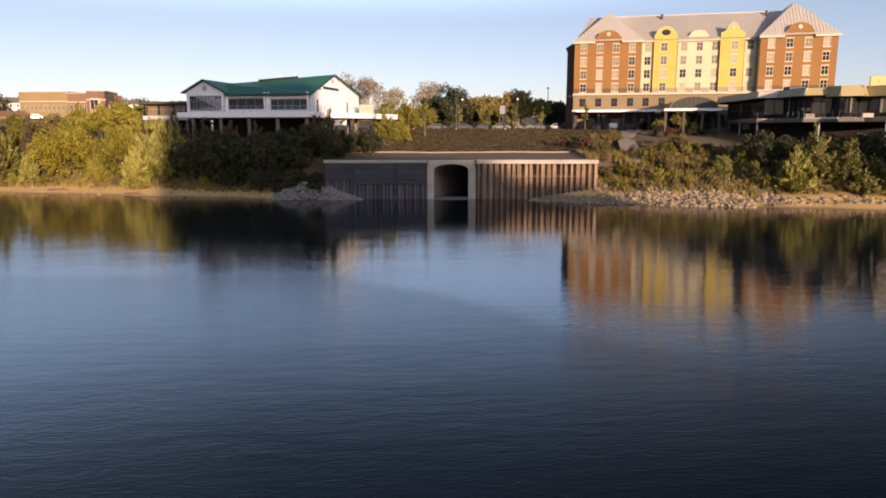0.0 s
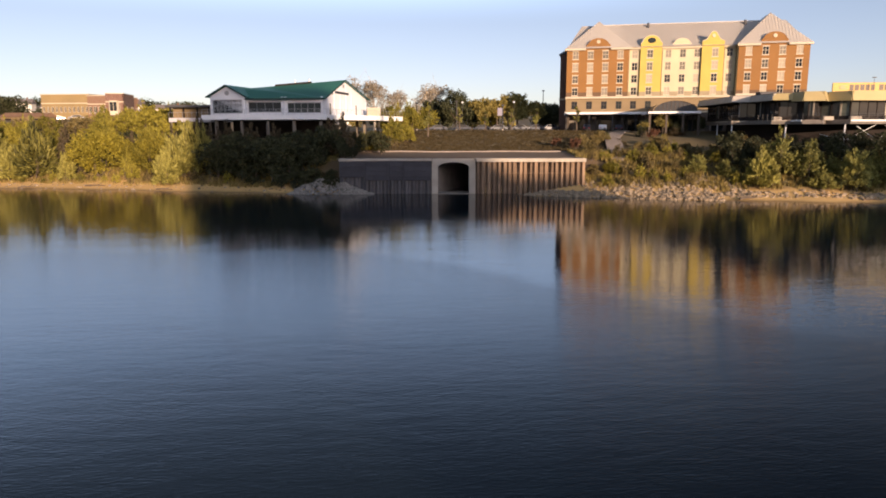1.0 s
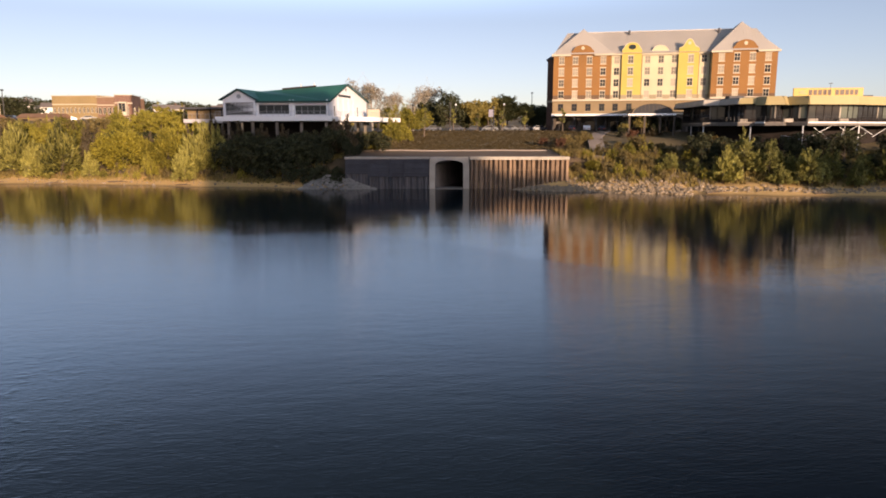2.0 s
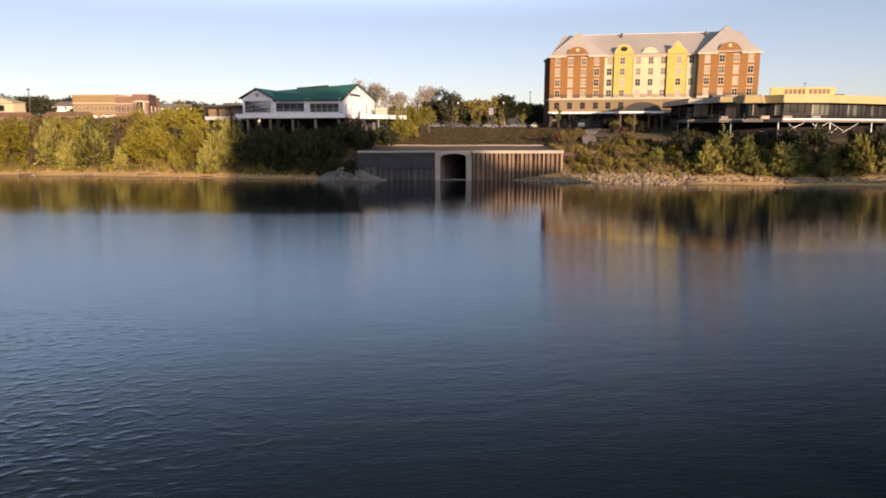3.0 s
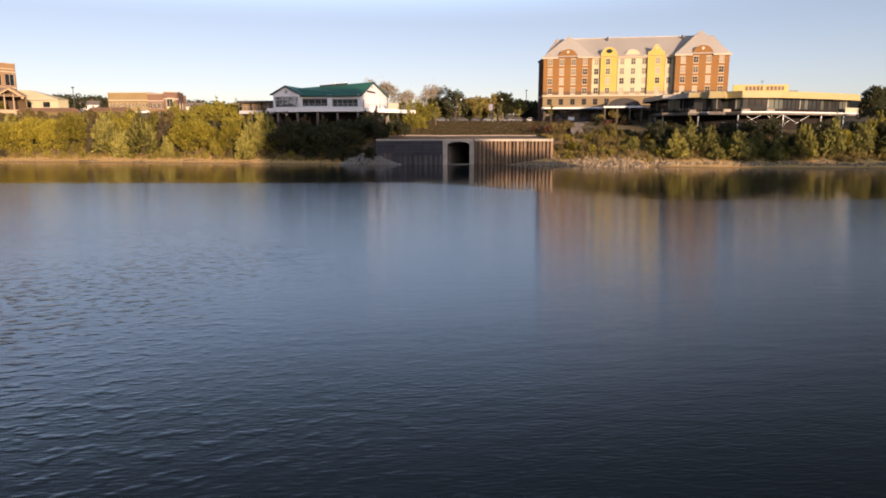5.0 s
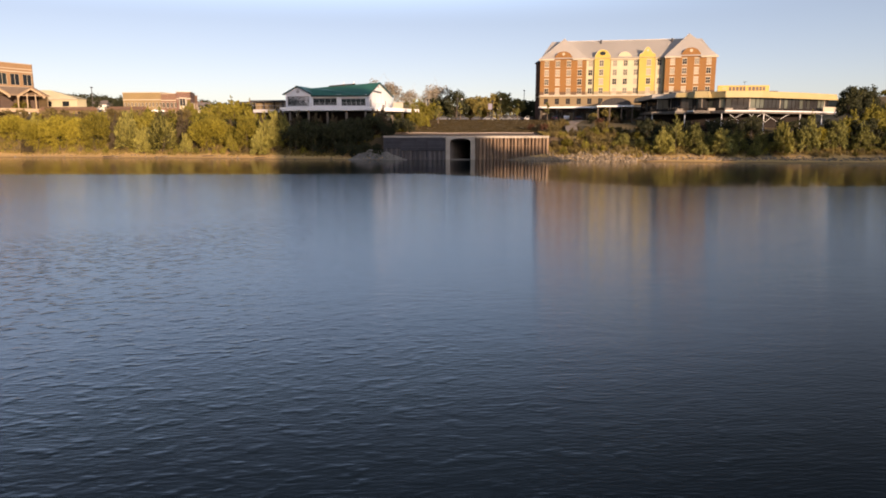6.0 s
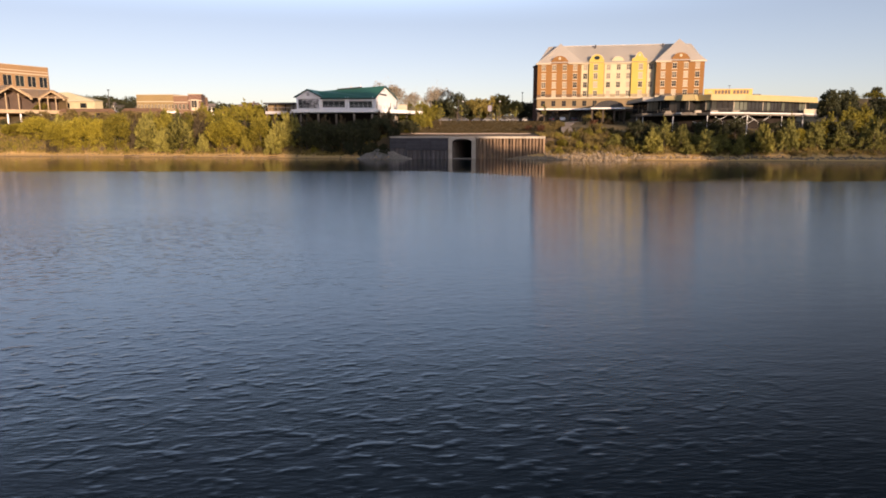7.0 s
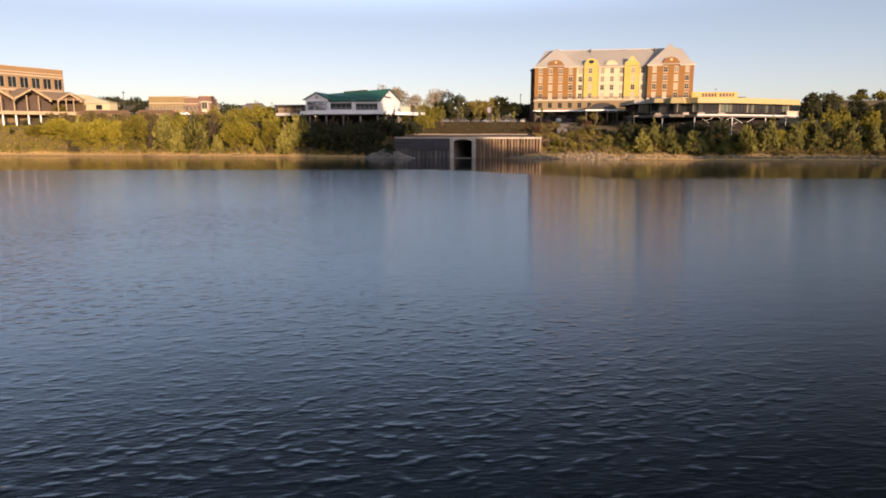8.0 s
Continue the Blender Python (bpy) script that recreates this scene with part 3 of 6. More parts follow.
EAVE, BELT0, BELT1 = 18.95, 4.2, 7.9
ROWZ = [9.15, 11.95, 14.7, 17.45]
WW, WH = 1.35, 1.8


def window_piece():
    """A pale sash with mullion and transom; pane, lintel and sill are parts of their own."""
    w, h = WW / 2, WH / 2
    lights = [(-h + 0.09, 0.05), (0.13, h - 0.09)]
    return pierced(-w, w, -h, h, -0.02, 0.1, [(-w + 0.09, -0.04, lights), (0.04, w - 0.09, lights)])


win0 = part("window", window_piece(), TRIM, hotel)
win0.location = (2.0, 0.0, ROWZ[0])
pane0 = part("pane", boxed(-WW / 2 + 0.08, WW / 2 - 0.08, 0.06, 0.085, -WH / 2 + 0.08, WH / 2 - 0.08), WINDOWGLASS, win0)
lintel0 = part("lintel", boxed(-WW / 2 - 0.1, WW / 2 + 0.1, -0.11, -0.03, WH / 2, WH / 2 + 0.17), TRIM, win0)
sill0 = part("sill", boxed(-WW / 2 - 0.12, WW / 2 + 0.12, -0.18, -0.03, -WH / 2 - 0.16, -WH / 2), TRIM, win0)


plain0 = part("window", window_piece(), DARKSTONE, hotel, "dark-framed window of the beige storey")
plain_pane0 = part("pane", boxed(-WW / 2 + 0.08, WW / 2 - 0.08, 0.06, 0.085, -WH / 2 + 0.08, WH / 2 - 0.08), DARKGLASS, plain0)
plain_sill0 = part("sill", boxed(-WW / 2 - 0.06, WW / 2 + 0.06, -0.12, -0.03, -WH / 2 - 0.12, -WH / 2), TAUPE, plain0)


def plain_window(u, v, z, first=[True]):
    if first[0]:
        first[0] = False
        plain0.location = (u, v, z)
        return
    w = again(plain0, hotel, pose(u, v, z))
    for piece in (plain_pane0, plain_sill0):
        again(piece, w)


def hotel_window(u, v, z, first=[True]):
    if first[0]:
        first[0] = False
        win0.location = (u, v, z)
        return
    w = again(win0, hotel, pose(u, v, z))
    for piece in (pane0, lintel0, sill0):
        again(piece, w)


FOOT = 9.0          # top of the darker band that paints shade under the coloured walls


def facade(name, u0, u1, z0, z1, v, cols, rows, material, label=""):
    holes = [(u - WW / 2, u + WW / 2, [(z - WH / 2, z + WH / 2) for z in rows]) for u in cols]
    if z0 == BELT1:
        # shadow along the wall's foot painted as a darker strip
        cut = [(l, r, [(hs[0][0], FOOT)]) for l, r, hs in holes]
        part("brick_course", pierced(u0, u1, z0, FOOT, v - 0.006, v + 0.4, cut), SHADEBRICK if material is ORANGE else TAUPE, hotel, "darker band at the foot of the wall, shade in its colour")
        holes = [(l, r, [(max(b, FOOT), t) for b, t in hs]) for l, r, hs in holes]
        z0 = FOOT
    part(name, pierced(u0, u1, z0, z1, v, v + 0.4, holes), material, hotel, label)
    for u in cols:
        for z in rows:
            (plain_window if material is BEIGE else hotel_window)(u, v + 0.04, z)


LW, RW = (2.0, 5.4, 8.8, 12.15), (39.5, 42.95, 46.4, 49.85)
facade("wall", 0.0, 14.0, BELT1, EAVE, 0.0, LW, ROWZ, ORANGE, "orange brick wing wall")
facade("wall", 37.4, 51.9, BELT1, EAVE, -1.5, RW, ROWZ, ORANGE, "orange brick wing wall")
facade("wall", 14.0, 16.6, BELT1, EAVE, 0.5, (15.4,), ROWZ, CREAM)
facade("wall", 16.6, 21.3, BELT1, EAVE, 0.0, (18.7,), ROWZ, YELLOW, "yellow stucco bay")
facade("wall", 21.3, 29.9, BELT1, EAVE, 0.5, (22.75, 25.9, 29.0), ROWZ, CREAM, "cream stucco bay")
facade("wall", 29.9, 34.6, BELT1, EAVE, 0.0, (32.75,), ROWZ, YELLOW, "yellow stucco bay")
facade("wall", 34.6, 37.4, BELT1, EAVE, 0.5, (35.9,), ROWZ, CREAM)
# beige storey below, over an arcade
facade("base_wall", 0.0, 21.3, BELT0, BELT1, -0.1, (2.0, 5.4, 8.8, 12.15, 15.4, 18.7), [6.0], BEIGE, "beige cast-stone storey")
facade("base_wall", 21.3, 51.9, BELT0, BELT1, -0.1, (32.75, 35.9, 39.5, 42.95, 46.4, 49.85), [6.0], BEIGE, "beige cast-stone storey")
part("belt_course", boxed(-0.15, 52.05, -0.5, -0.1, BELT1 - 0.35, BELT1 + 0.1, bevel=0.03), TRIM, hotel)
part("belt_course", boxed(37.3, 52.05, -1.75, -1.5, BELT1 - 0.1, BELT1 + 0.35, bevel=0.03), TRIM, hotel)
part("belt_course", boxed(-0.15, 52.05, -0.4, -0.1, BELT0, BELT0 + 0.3, bevel=0.03), TRIM, hotel)
part("soffit", boxed(37.4, 51.9, -1.5, -0.1, BELT1 - 0.05, BELT1 - 0.001), BEIGE, hotel)
# arcade piers and arches; the arcade's shade is put into their dark colour
for i in range(9):
    u = 0.5 + 6.3 * i
    part("pier", boxed(u - 0.45, u + 0.45, -0.1, 0.7, -0.6, BELT0, bevel=0.03), DARKSTONE, hotel)
    if i < 8:
        arch = [(u + 0.45, BELT0), (u + 0.45, 2.9)] + [(u + 3.15 - 2.7 * math.cos(math.pi * q / 10), 2.9 + 0.85 * math.sin(math.pi * q / 10)) for q in range(1, 10)] + [(u + 5.85, 2.9), (u + 5.85, BELT0)]
        part("arch", slab(bmesh.new(), arch, -0.05, 0.35), DARKSTONE, hotel)
part("ground_floor_wall", pierced(0.0, 51.9, -0.6, BELT0, 4.0, 4.3, [(2 + 6.3 * i, 4.6 + 6.3 * i, [(-0.3, 2.6)]) for i in range(8)]), DARKCONC, hotel)
for i in range(8):
    part("shopfront", boxed(2 + 6.3 * i, 4.6 + 6.3 * i, 4.1, 4.16, -0.3, 2.6), DARKGLASS, hotel)
part("awning", boxed(-0.1, 26.4, -4.2, -0.42, 3.85, 4.3, bevel=0.04), WHITE, hotel, "long white-edged flat awning")
for u in (0.4, 5.6, 10.8, 16.0, 21.2, 26.0):
    part("awning_post", boxed(u - 0.12, u + 0.12, -4.0, -3.76, -0.6, 3.85), BLACKMETAL, hotel)
part("arcade_ceiling", boxed(0.0, 51.9, 0.32, 4.3, BELT0 + 0.0, BELT0 + 0.25), BEIGE, hotel)
# end and back walls, set-back end bay; left end's shade is in its brick colour
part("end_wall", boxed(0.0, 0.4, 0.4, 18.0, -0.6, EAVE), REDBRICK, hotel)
part("end_wall", boxed(51.5, 51.9, -1.1, 18.0, -0.6, EAVE), ORANGE, hotel)
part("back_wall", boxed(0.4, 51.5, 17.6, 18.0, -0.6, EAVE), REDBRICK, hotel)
part("return_wall", boxed(37.4, 37.8, -1.1, 0.9, BELT1, EAVE), CREAM, hotel)
part("return_wall", boxed(13.6, 14.0, 0.4, 0.9, BELT1, EAVE), ORANGE, hotel)
part("end_bay", boxed(-1.9, 0.0, 8.0, 17.0, -0.6, EAVE - 0.4, bevel=0.02), REDBRICK, hotel, "end bay with its shade put into darker brick")
part("end_bay_belt", boxed(-2.0, 0.0, 7.9, 17.1, BELT1 - 0.3, BELT1 + 0.1), TRIM, hotel)
part("end_bay_roof", solid(bmesh.new(), [(-2.3, 7.6, EAVE - 0.4), (0, 7.6, EAVE - 0.4), (0, 17.4, EAVE - 0.4), (-2.3, 17.4, EAVE - 0.4), (0, 9.5, EAVE + 1.3), (0, 15.5, EAVE + 1.3)], [(0, 1, 4), (0, 4, 5, 3), (3, 5, 2), (0, 3, 2, 1)]), DARKROOF, hotel)

# roofs
RIDGE = 25.2
bm = bmesh.new()
solid(bm, [(0, -0.3, EAVE), (51.9, -0.3, EAVE), (51.9, 18.4, EAVE), (0, 18.4, EAVE), (3, 9.0, RIDGE), (49, 9.0, RIDGE)], [(0, 1, 5, 4), (1, 2, 5), (2, 3, 4, 5), (3, 0, 4), (0, 3, 2, 1)])
part("roof", bm, METALROOF, hotel, "tan standing-seam metal roof")


def wing_roof(u0, u1, v0, peak, pv):
    um = (u0 + u1) / 2
    bm = bmesh.new()
    solid(bm, [(u0, v0, EAVE + 0.03), (u1, v0, EAVE + 0.03), (u1, 18.5, EAVE + 0.03), (u0, 18.5, EAVE + 0.03), (um, pv, peak), (um, 18.5 - (pv - v0), peak)],
          [(0, 1, 4), (1, 2, 5, 4), (2, 3, 5), (3, 0, 4, 5), (0, 3, 2, 1)])
    r = part("wing_roof", bm, METALROOF, hotel)
    seams = bmesh.new()
    n = int((u1 - u0) / 0.62)
    for i in range(1, n):
        u = u0 + (u1 - u0) * i / n
        f = 1 - abs(u - um) / (um - u0)
        beam(seams, (u, v0, EAVE + 0.05), (u, v0 + (pv - v0) * f, EAVE + 0.05 + (peak - EAVE) * f), 0.06, 0.08)
    part("seam", seams, METALROOF, hotel)["kind"] = "stuff"
    return r


wing_roof(-0.4, 14.6, -0.45, 25.8, 6.2)
wing_roof(37.0, 52.3, -1.95, 26.3, 4.6)
seams = bmesh.new()
for i in range(52):
    u = 12.5 + 0.62 * i
    if u < 40.5:
        beam(seams, (u, -0.28, EAVE + 0.03), (u, 9.0, RIDGE + 0.03), 0.06, 0.08)
part("seam", seams, METALROOF, hotel)["kind"] = "stuff"
part("ridge_cap", boxed(7, 46, 8.8, 9.2, RIDGE - 0.06, RIDGE + 0.1), METALROOF, hotel)
for u0, u1, v in ((-0.5, 4.3, -0.6), (9.9, 14.6, -0.6), (37.0, 41.85, -2.1), (47.45, 52.4, -2.1), (14.6, 16.6, 0.0), (34.6, 37.0, 0.0), (21.3, 29.9, 0.0)):
    part("cornice", boxed(u0, u1, v, v + 0.5, EAVE - 0.45, EAVE + 0.02, bevel=0.05), TRIM, hotel)
for u in (18.5, 40.0):
    part("roof_vent", tube(bmesh.new(), (u, 7.6, 23.8), (u, 7.6, 25.3), 0.3, 0.3), DARKROOF, hotel)


def parapet(name, u, half, v, shoulder, top, material, pointed, medallion):
    """A shaped gable over a bay, with a small roof running back from it."""
    if pointed:
        out = [(u - half, EAVE - 0.1), (u - half, shoulder), (u - half * 0.62, shoulder + 0.35), (u - 0.5, top - 0.2), (u, top), (u + 0.5, top - 0.2), (u + half * 0.62, shoulder + 0.35), (u + half, shoulder), (u + half, EAVE - 0.1)]
    else:
        out = [(u - half, EAVE - 0.1), (u - half, shoulder)] + [(u - half * 0.86 * math.cos(math.pi * q / 12), shoulder + (top - shoulder) * math.sin(math.pi * q / 12)) for q in range(1, 12)] + [(u + half, shoulder), (u + half, EAVE - 0.1)]
    g = part(name, slab(bmesh.new(), out, v - 0.12, v + 0.38), material, hotel)
    rim = bmesh.new()
    edge = out[1:-1]
    for a, b in zip(edge, edge[1:]):
        beam(rim, (a[0], v + 0.1, a[1] + 0.04), (b[0], v + 0.1, b[1] + 0.04), 0.5, 0.14)
    part("coping", rim, TRIM if material is not ORANGE else ORANGE, g)
    back = v + 0.38
    zt = top - 0.5
    run = min((zt - EAVE) / (RIDGE - EAVE) * 9.3, 7.5)
    part("dormer_roof", solid(bmesh.new(), [(u - half * 1.15, back, EAVE + 0.2), (u + half * 1.15, back, EAVE + 0.2), (u, back, zt), (u, back + run, zt)], [(0, 1, 2), (0, 2, 3), (1, 3, 2), (0, 3, 1)]), DARKROOF, hotel)
    if medallion:
        bm = bmesh.new()
        bmesh.ops.create_cone(bm, cap_ends=True, segments=20, radius1=medallion, radius2=medallion * 0.9, depth=0.16)
        bmesh.ops.transform(bm, matrix=pose(u, v - 0.16, (shoulder + top) / 2 + 0.1, 90), verts=bm.verts)
        part("medallion", bm, TRIM, g)


parapet("gable", 7.1, 2.75, 0.0, 19.5, 21.1, ORANGE, False, 0.45)
parapet("gable", 44.65, 2.75, -1.5, 19.6, 21.3, ORANGE, False, 0.45)
parapet("gable", 18.95, 2.35, 0.0, 19.7, 21.5, YELLOW, False, 0.0)
parapet("gable", 32.25, 2.35, 0.0, 19.9, 22.0, YELLOW, True, 0.4)
parapet("gable", 25.6, 2.1, 0.5, 19.4, 20.7, CREAM, False, 0.0)
bm = bmesh.new()
bmesh.ops.create_cone(bm, cap_ends=True, segments=20, radius1=0.62, radius2=0.55, depth=0.18)
bmesh.ops.transform(bm, matrix=pose(18.95, -0.18, 20.4, 90) @ Matrix.Diagonal((1.5, 1, 1, 1)), verts=bm.verts)
part("oval_window", bm, DARKGLASS, hotel)
part("dormer_roof", solid(bmesh.new(), [(21.4, 0.2, EAVE + 0.05), (29.8, 0.2, EAVE + 0.05), (29.8, 2.4, EAVE + 1.75), (21.4, 2.4, EAVE + 1.75), (29.8, 2.6, EAVE + 0.9), (21.4, 2.6, EAVE + 0.9)], [(0, 1, 2, 3), (3, 2, 4, 5), (0, 3, 5), (1, 4, 2)]), mat("clay_tile", (0.30, 0.12, 0.06), vary=0.35, scale=4), hotel)
for u, v in ((14.12, 0.35), (16.45, 0.3), (34.75, 0.3), (37.2, 0.3), (21.45, 0.35), (29.75, 0.35)):
    part("downpipe", boxed(u - 0.07, u + 0.07, v - 0.05, v + 0.12, BELT1, EAVE - 0.5), BEIGE, hotel)
# entrance canopy: a glazed barrel vault on a white-edged slab
porch = thing("entrance_canopy", pose(45.75, 127.9, 9.3, 0, 0, -12.5), "white-edged entrance canopy with dark glazed barrel vault", "canopy")
part("roof_slab", boxed(-5.2, 4.8, -0.6, 20.0, 4.0, 4.45, bevel=0.04), WHITE, porch)
bm = bmesh.new()
bow = [(-4.2, 4.45)] + [(-4.2 * math.cos(math.pi * q / 16), 4.45 + 2.15 * math.sin(math.pi * q / 16)) for q in range(1, 16)] + [(4.2, 4.45)]
part("vault", slab(bm, bow, 0.1, 19.8), BLACKMETAL, porch, "dark glazed vault")
rim = bmesh.new()
for a, b in zip(bow, bow[1:]):
    beam(rim, (a[0], 0.0, a[1]), (b[0], 0.0, b[1]), 0.22, 0.16)
part("vault_rim", rim, BEIGE, porch)
for i in range(-5, 6):
    u = i * 0.78
    part("mullion", boxed(u - 0.05, u + 0.05, 0.02, 0.1, 4.45, 4.45 + 2.1 * math.sqrt(max(0.0, 1 - (u / 4.2) ** 2))), DARKSTONE, porch)
# columns darkened in place of the shade under the canopy
for u in (-4.8, -1.6, 1.6, 4.5):
    for v in (0.3, 9.0, 18.0):
        part("column", boxed(u - 0.22, u + 0.22, v - 0.22, v + 0.22, -1.2, 4.0, bevel=0.03), DARKSTONE, porch)


# ---- white riverside clubhouse with green roof ----
club = thing("clubhouse", pose(-44.2, 122.75, 8.0, 0, 0, -11), "white clapboard clubhouse with green metal roof on raised deck", "clubhouse")
FL = 5.0            # floor above the base
W, D = 22.1, 27.0
part("deck", boxed(-1.2, W + 1.6, -2.4, D + 4, FL - 0.95, FL - 0.02, bevel=0.05), WHITE, club, "white-edged raised deck")
part("deck", prism(bmesh.new(), [(W + 1.6, 3.0), (W + 6.5, 12.0), (W + 9.0, 24.0), (W + 1.6, D + 4)], FL - 0.95, FL - 0.03), WHITE, club)
part("front_wall", pierced(7.0, W, FL, FL + 2.85, 0.0, 0.25, [(7.3, 13.8, [(FL + 0.5, FL + 2.35)]), (15.1, 21.7, [(FL + 0.35, FL + 2.2)])]), SIDING, club)
part("gable_wall", slab(bmesh.new(), [(0, FL), (7.0, FL), (7.0, FL + 3.4), (3.5, FL + 5.25), (0, FL + 3.4)], -1.0, -0.75), SIDING, club, "white clapboard gable front")
part("gable_side", boxed(6.75, 7.0, -0.75, 0.3, FL, FL + 3.35), SIDING, club)
part("left_wall", boxed(0, 0.25, -0.75, D, FL, FL + 3.3), SIDING, club)
part("back_wall", boxed(0.25, W - 0.25, D - 0.25, D, FL, FL + 3.7), SIDING, club)
end = pose(W, 0, 0, 0, 0, 90)
PK = 11.6
bm = pierced(0.0, D, FL, FL + 3.0, -0.0, 0.25, [(3.2, 4.2, [(FL, FL + 2.15)]), (19.0, 20.2, [(FL + 0.2, FL + 2.3)])])
slab(bm, [(0, FL + 3.0), (D, FL + 3.0), (D, FL + 3.8), (PK, FL + 6.75), (0, FL + 2.95)], 0.0, 0.25)
bmesh.ops.transform(bm, matrix=end, verts=bm.verts)
part("end_wall", bm, SIDING, club, "white clapboard gable end in the sun")
for s0, s1, z0, z1, nm, mt in ((3.2, 4.2, FL, FL + 2.15, "door", DARKGLASS), (19.0, 20.2, FL + 0.2, FL + 2.3, "door", DARKGLASS)):
    d = part(nm, boxed(s0, s1, 0.06, 0.12, z0, z1), mt, club)
    d.matrix_basis = end
    f = bmesh.new()
    for q in ((s0 - 0.12, s0, -0.05, 0.06, z0, z1 + 0.12), (s1, s1 + 0.12, -0.05, 0.06, z0, z1 + 0.12), (s0, s1, -0.05, 0.06, z1, z1 + 0.12)):
        box(f, *q)
    part("frame", f, WHITE, d)
louvre = part("louvre", boxed(6.5, 14.5, -0.12, 0.0, FL + 4.15, FL + 4.6, bevel=0.03), BLACKMETAL, club)
louvre.matrix_basis = end
ro = part("roundel", tube(bmesh.new(), (5.0, -0.12, FL + 4.3), (5.0, 0.02, FL + 4.3), 0.5, 0.5, 16), GREYMETAL, club)
ro.matrix_basis = end
part("roundel", tube(bmesh.new(), (3.5, -1.08, FL + 4.0), (3.5, -0.98, FL + 4.0), 0.45, 0.45, 16), GREYMETAL, club)
rv = part("roundel", tube(bmesh.new(), (PK - 0.1, -0.1, FL + 5.75), (PK - 0.1, 0.02, FL + 5.75), 0.35, 0.35, 16), GREYMETAL, club)
rv.matrix_basis = end
for s in (0.9, 2.4, 6.0, 9.5, 13.0, 16.5):
    pl = part("pilaster", boxed(s - 0.08, s + 0.08, -0.06, 0.0, FL, FL + 3.2 + min(s, D - s) * 0.25), SIDING, club)
    pl.matrix_basis = end


def glazing(u0, u1, z0, z1, v, n, parent, rail=True):
    g = part("window", boxed(u0, u1, v + 0.1, v + 0.13, z0, z1), DARKGLASS, parent)
    f = bmesh.new()
    for i in range(n + 1):
        u = u0 + (u1 - u0) * i / n
        box(f, u - 0.025, u + 0.025, v + 0.02, v + 0.09, z0, z1)
    box(f, u0 - 0.06, u1 + 0.06, v - 0.03, v + 0.09, z1 - 0.1, z1 + 0.06)
    box(f, u0 - 0.06, u1 + 0.06, v - 0.03, v + 0.09, z0 - 0.06, z0 + 0.08)
    if rail:
        box(f, u0, u1, v, v + 0.08, z0 + (z1 - z0) * 0.62, z0 + (z1 - z0) * 0.62 + 0.08)
    part("frame", f, GREYMETAL, g)


glazing(0.6, 6.5, FL + 0.35, FL + 2.75, -1.1, 5, club)
glazing(7.3, 13.8, FL + 0.5, FL + 2.35, 0.02, 4, club, False)
glazing(15.1, 21.7, FL + 0.35, FL + 2.2, 0.02, 5, club, False)
for u in (7.15, 14.1, 14.8, 21.9):
    part("column", boxed(u - 0.15, u + 0.15, -0.35, -0.02, FL, FL + 3.3, bevel=0.02), WHITE, club)
# roofs, 15 cm thick
def plate(pts, material, parent, label="", thick=0.16):
    bm = bmesh.new()
    up = [bm.verts.new(p) for p in pts]
    dn = [bm.verts.new((x, y, z - thick)) for x, y, z in pts]
    n = len(pts)
    bm.faces.new(up)
    bm.faces.new(dn[::-1])
    for i in range(n):
        bm.faces.new((up[i], dn[i], dn[(i + 1) % n], up[(i + 1) % n]))
    bmesh.ops.recalc_face_normals(bm, faces=bm.faces)
    return part("roof", bm, material, parent, label)


RZ = FL + 7.0
plate([(6.2, -0.9, FL + 3.0), (W + 0.5, -0.6, FL + 2.95), (W + 0.5, PK, RZ), (6.0, 9.0, FL + 5.65), (4.4, 5.0, FL + 5.2)], GREENROOF, club, "green metal roof")
plate([(W + 0.5, PK, RZ), (W + 0.5, D + 0.6, FL + 3.85), (-0.4, D + 0.6, FL + 3.85), (3.5, 12.0, FL + 5.4), (6.0, 9.0, FL + 5.65)], GREENROOF, club)
plate([(3.5, -1.6, FL + 5.52), (3.5, 12.0, FL + 5.52), (-0.55, 12.0, FL + 3.35), (-0.55, -1.6, FL + 3.35)], GREENROOF, club)
plate([(3.5, -1.6, FL + 5.52), (7.55, -1.6, FL + 3.35), (7.55, 2.0, FL + 3.35), (3.5, 10.0, FL + 5.52)], GREENROOF, club)
DARKGREEN = mat("dark_green_paint", (0.008, 0.035, 0.028), rough=0.5, vary=0.2)
fas = bmesh.new()
beam(fas, (7.0, -0.95, FL + 2.88), (W + 0.5, -0.65, FL + 2.85), 0.1, 0.3)
beam(fas, (W + 0.55, -0.6, FL + 2.8), (W + 0.55, PK, RZ - 0.1), 0.1, 0.26)
beam(fas, (W + 0.55, PK, RZ - 0.1), (W + 0.55, D + 0.6, FL + 3.7), 0.1, 0.26)
beam(fas, (-0.6, -1.65, FL + 3.25), (3.5, -1.65, FL + 5.42), 0.1, 0.24)
beam(fas, (3.5, -1.65, FL + 5.42), (7.6, -1.65, FL + 3.25), 0.1, 0.24)
part("fascia_board", fas, DARKGREEN, club, "dark green fascia boards")
def ridge(u):
    f = (u - 6.0) / (W - 5.5)
    return Vector((u, 9.0 + (PK - 9.0) * f, FL + 5.65 + (RZ - FL - 5.65) * f))
part("ridge_vent", beam(bmesh.new(), ridge(8.6) + Vector((0, 0, 0.1)), ridge(15.8) + Vector((0, 0, 0.1)), 0.6, 0.34), SHADEWOOD, club)
for u in (12.6, 15.4):
    part("flue", tube(bmesh.new(), ridge(u), ridge(u) + Vector((0, 0, 0.8)), 0.14, 0.14), GREYMETAL, club)
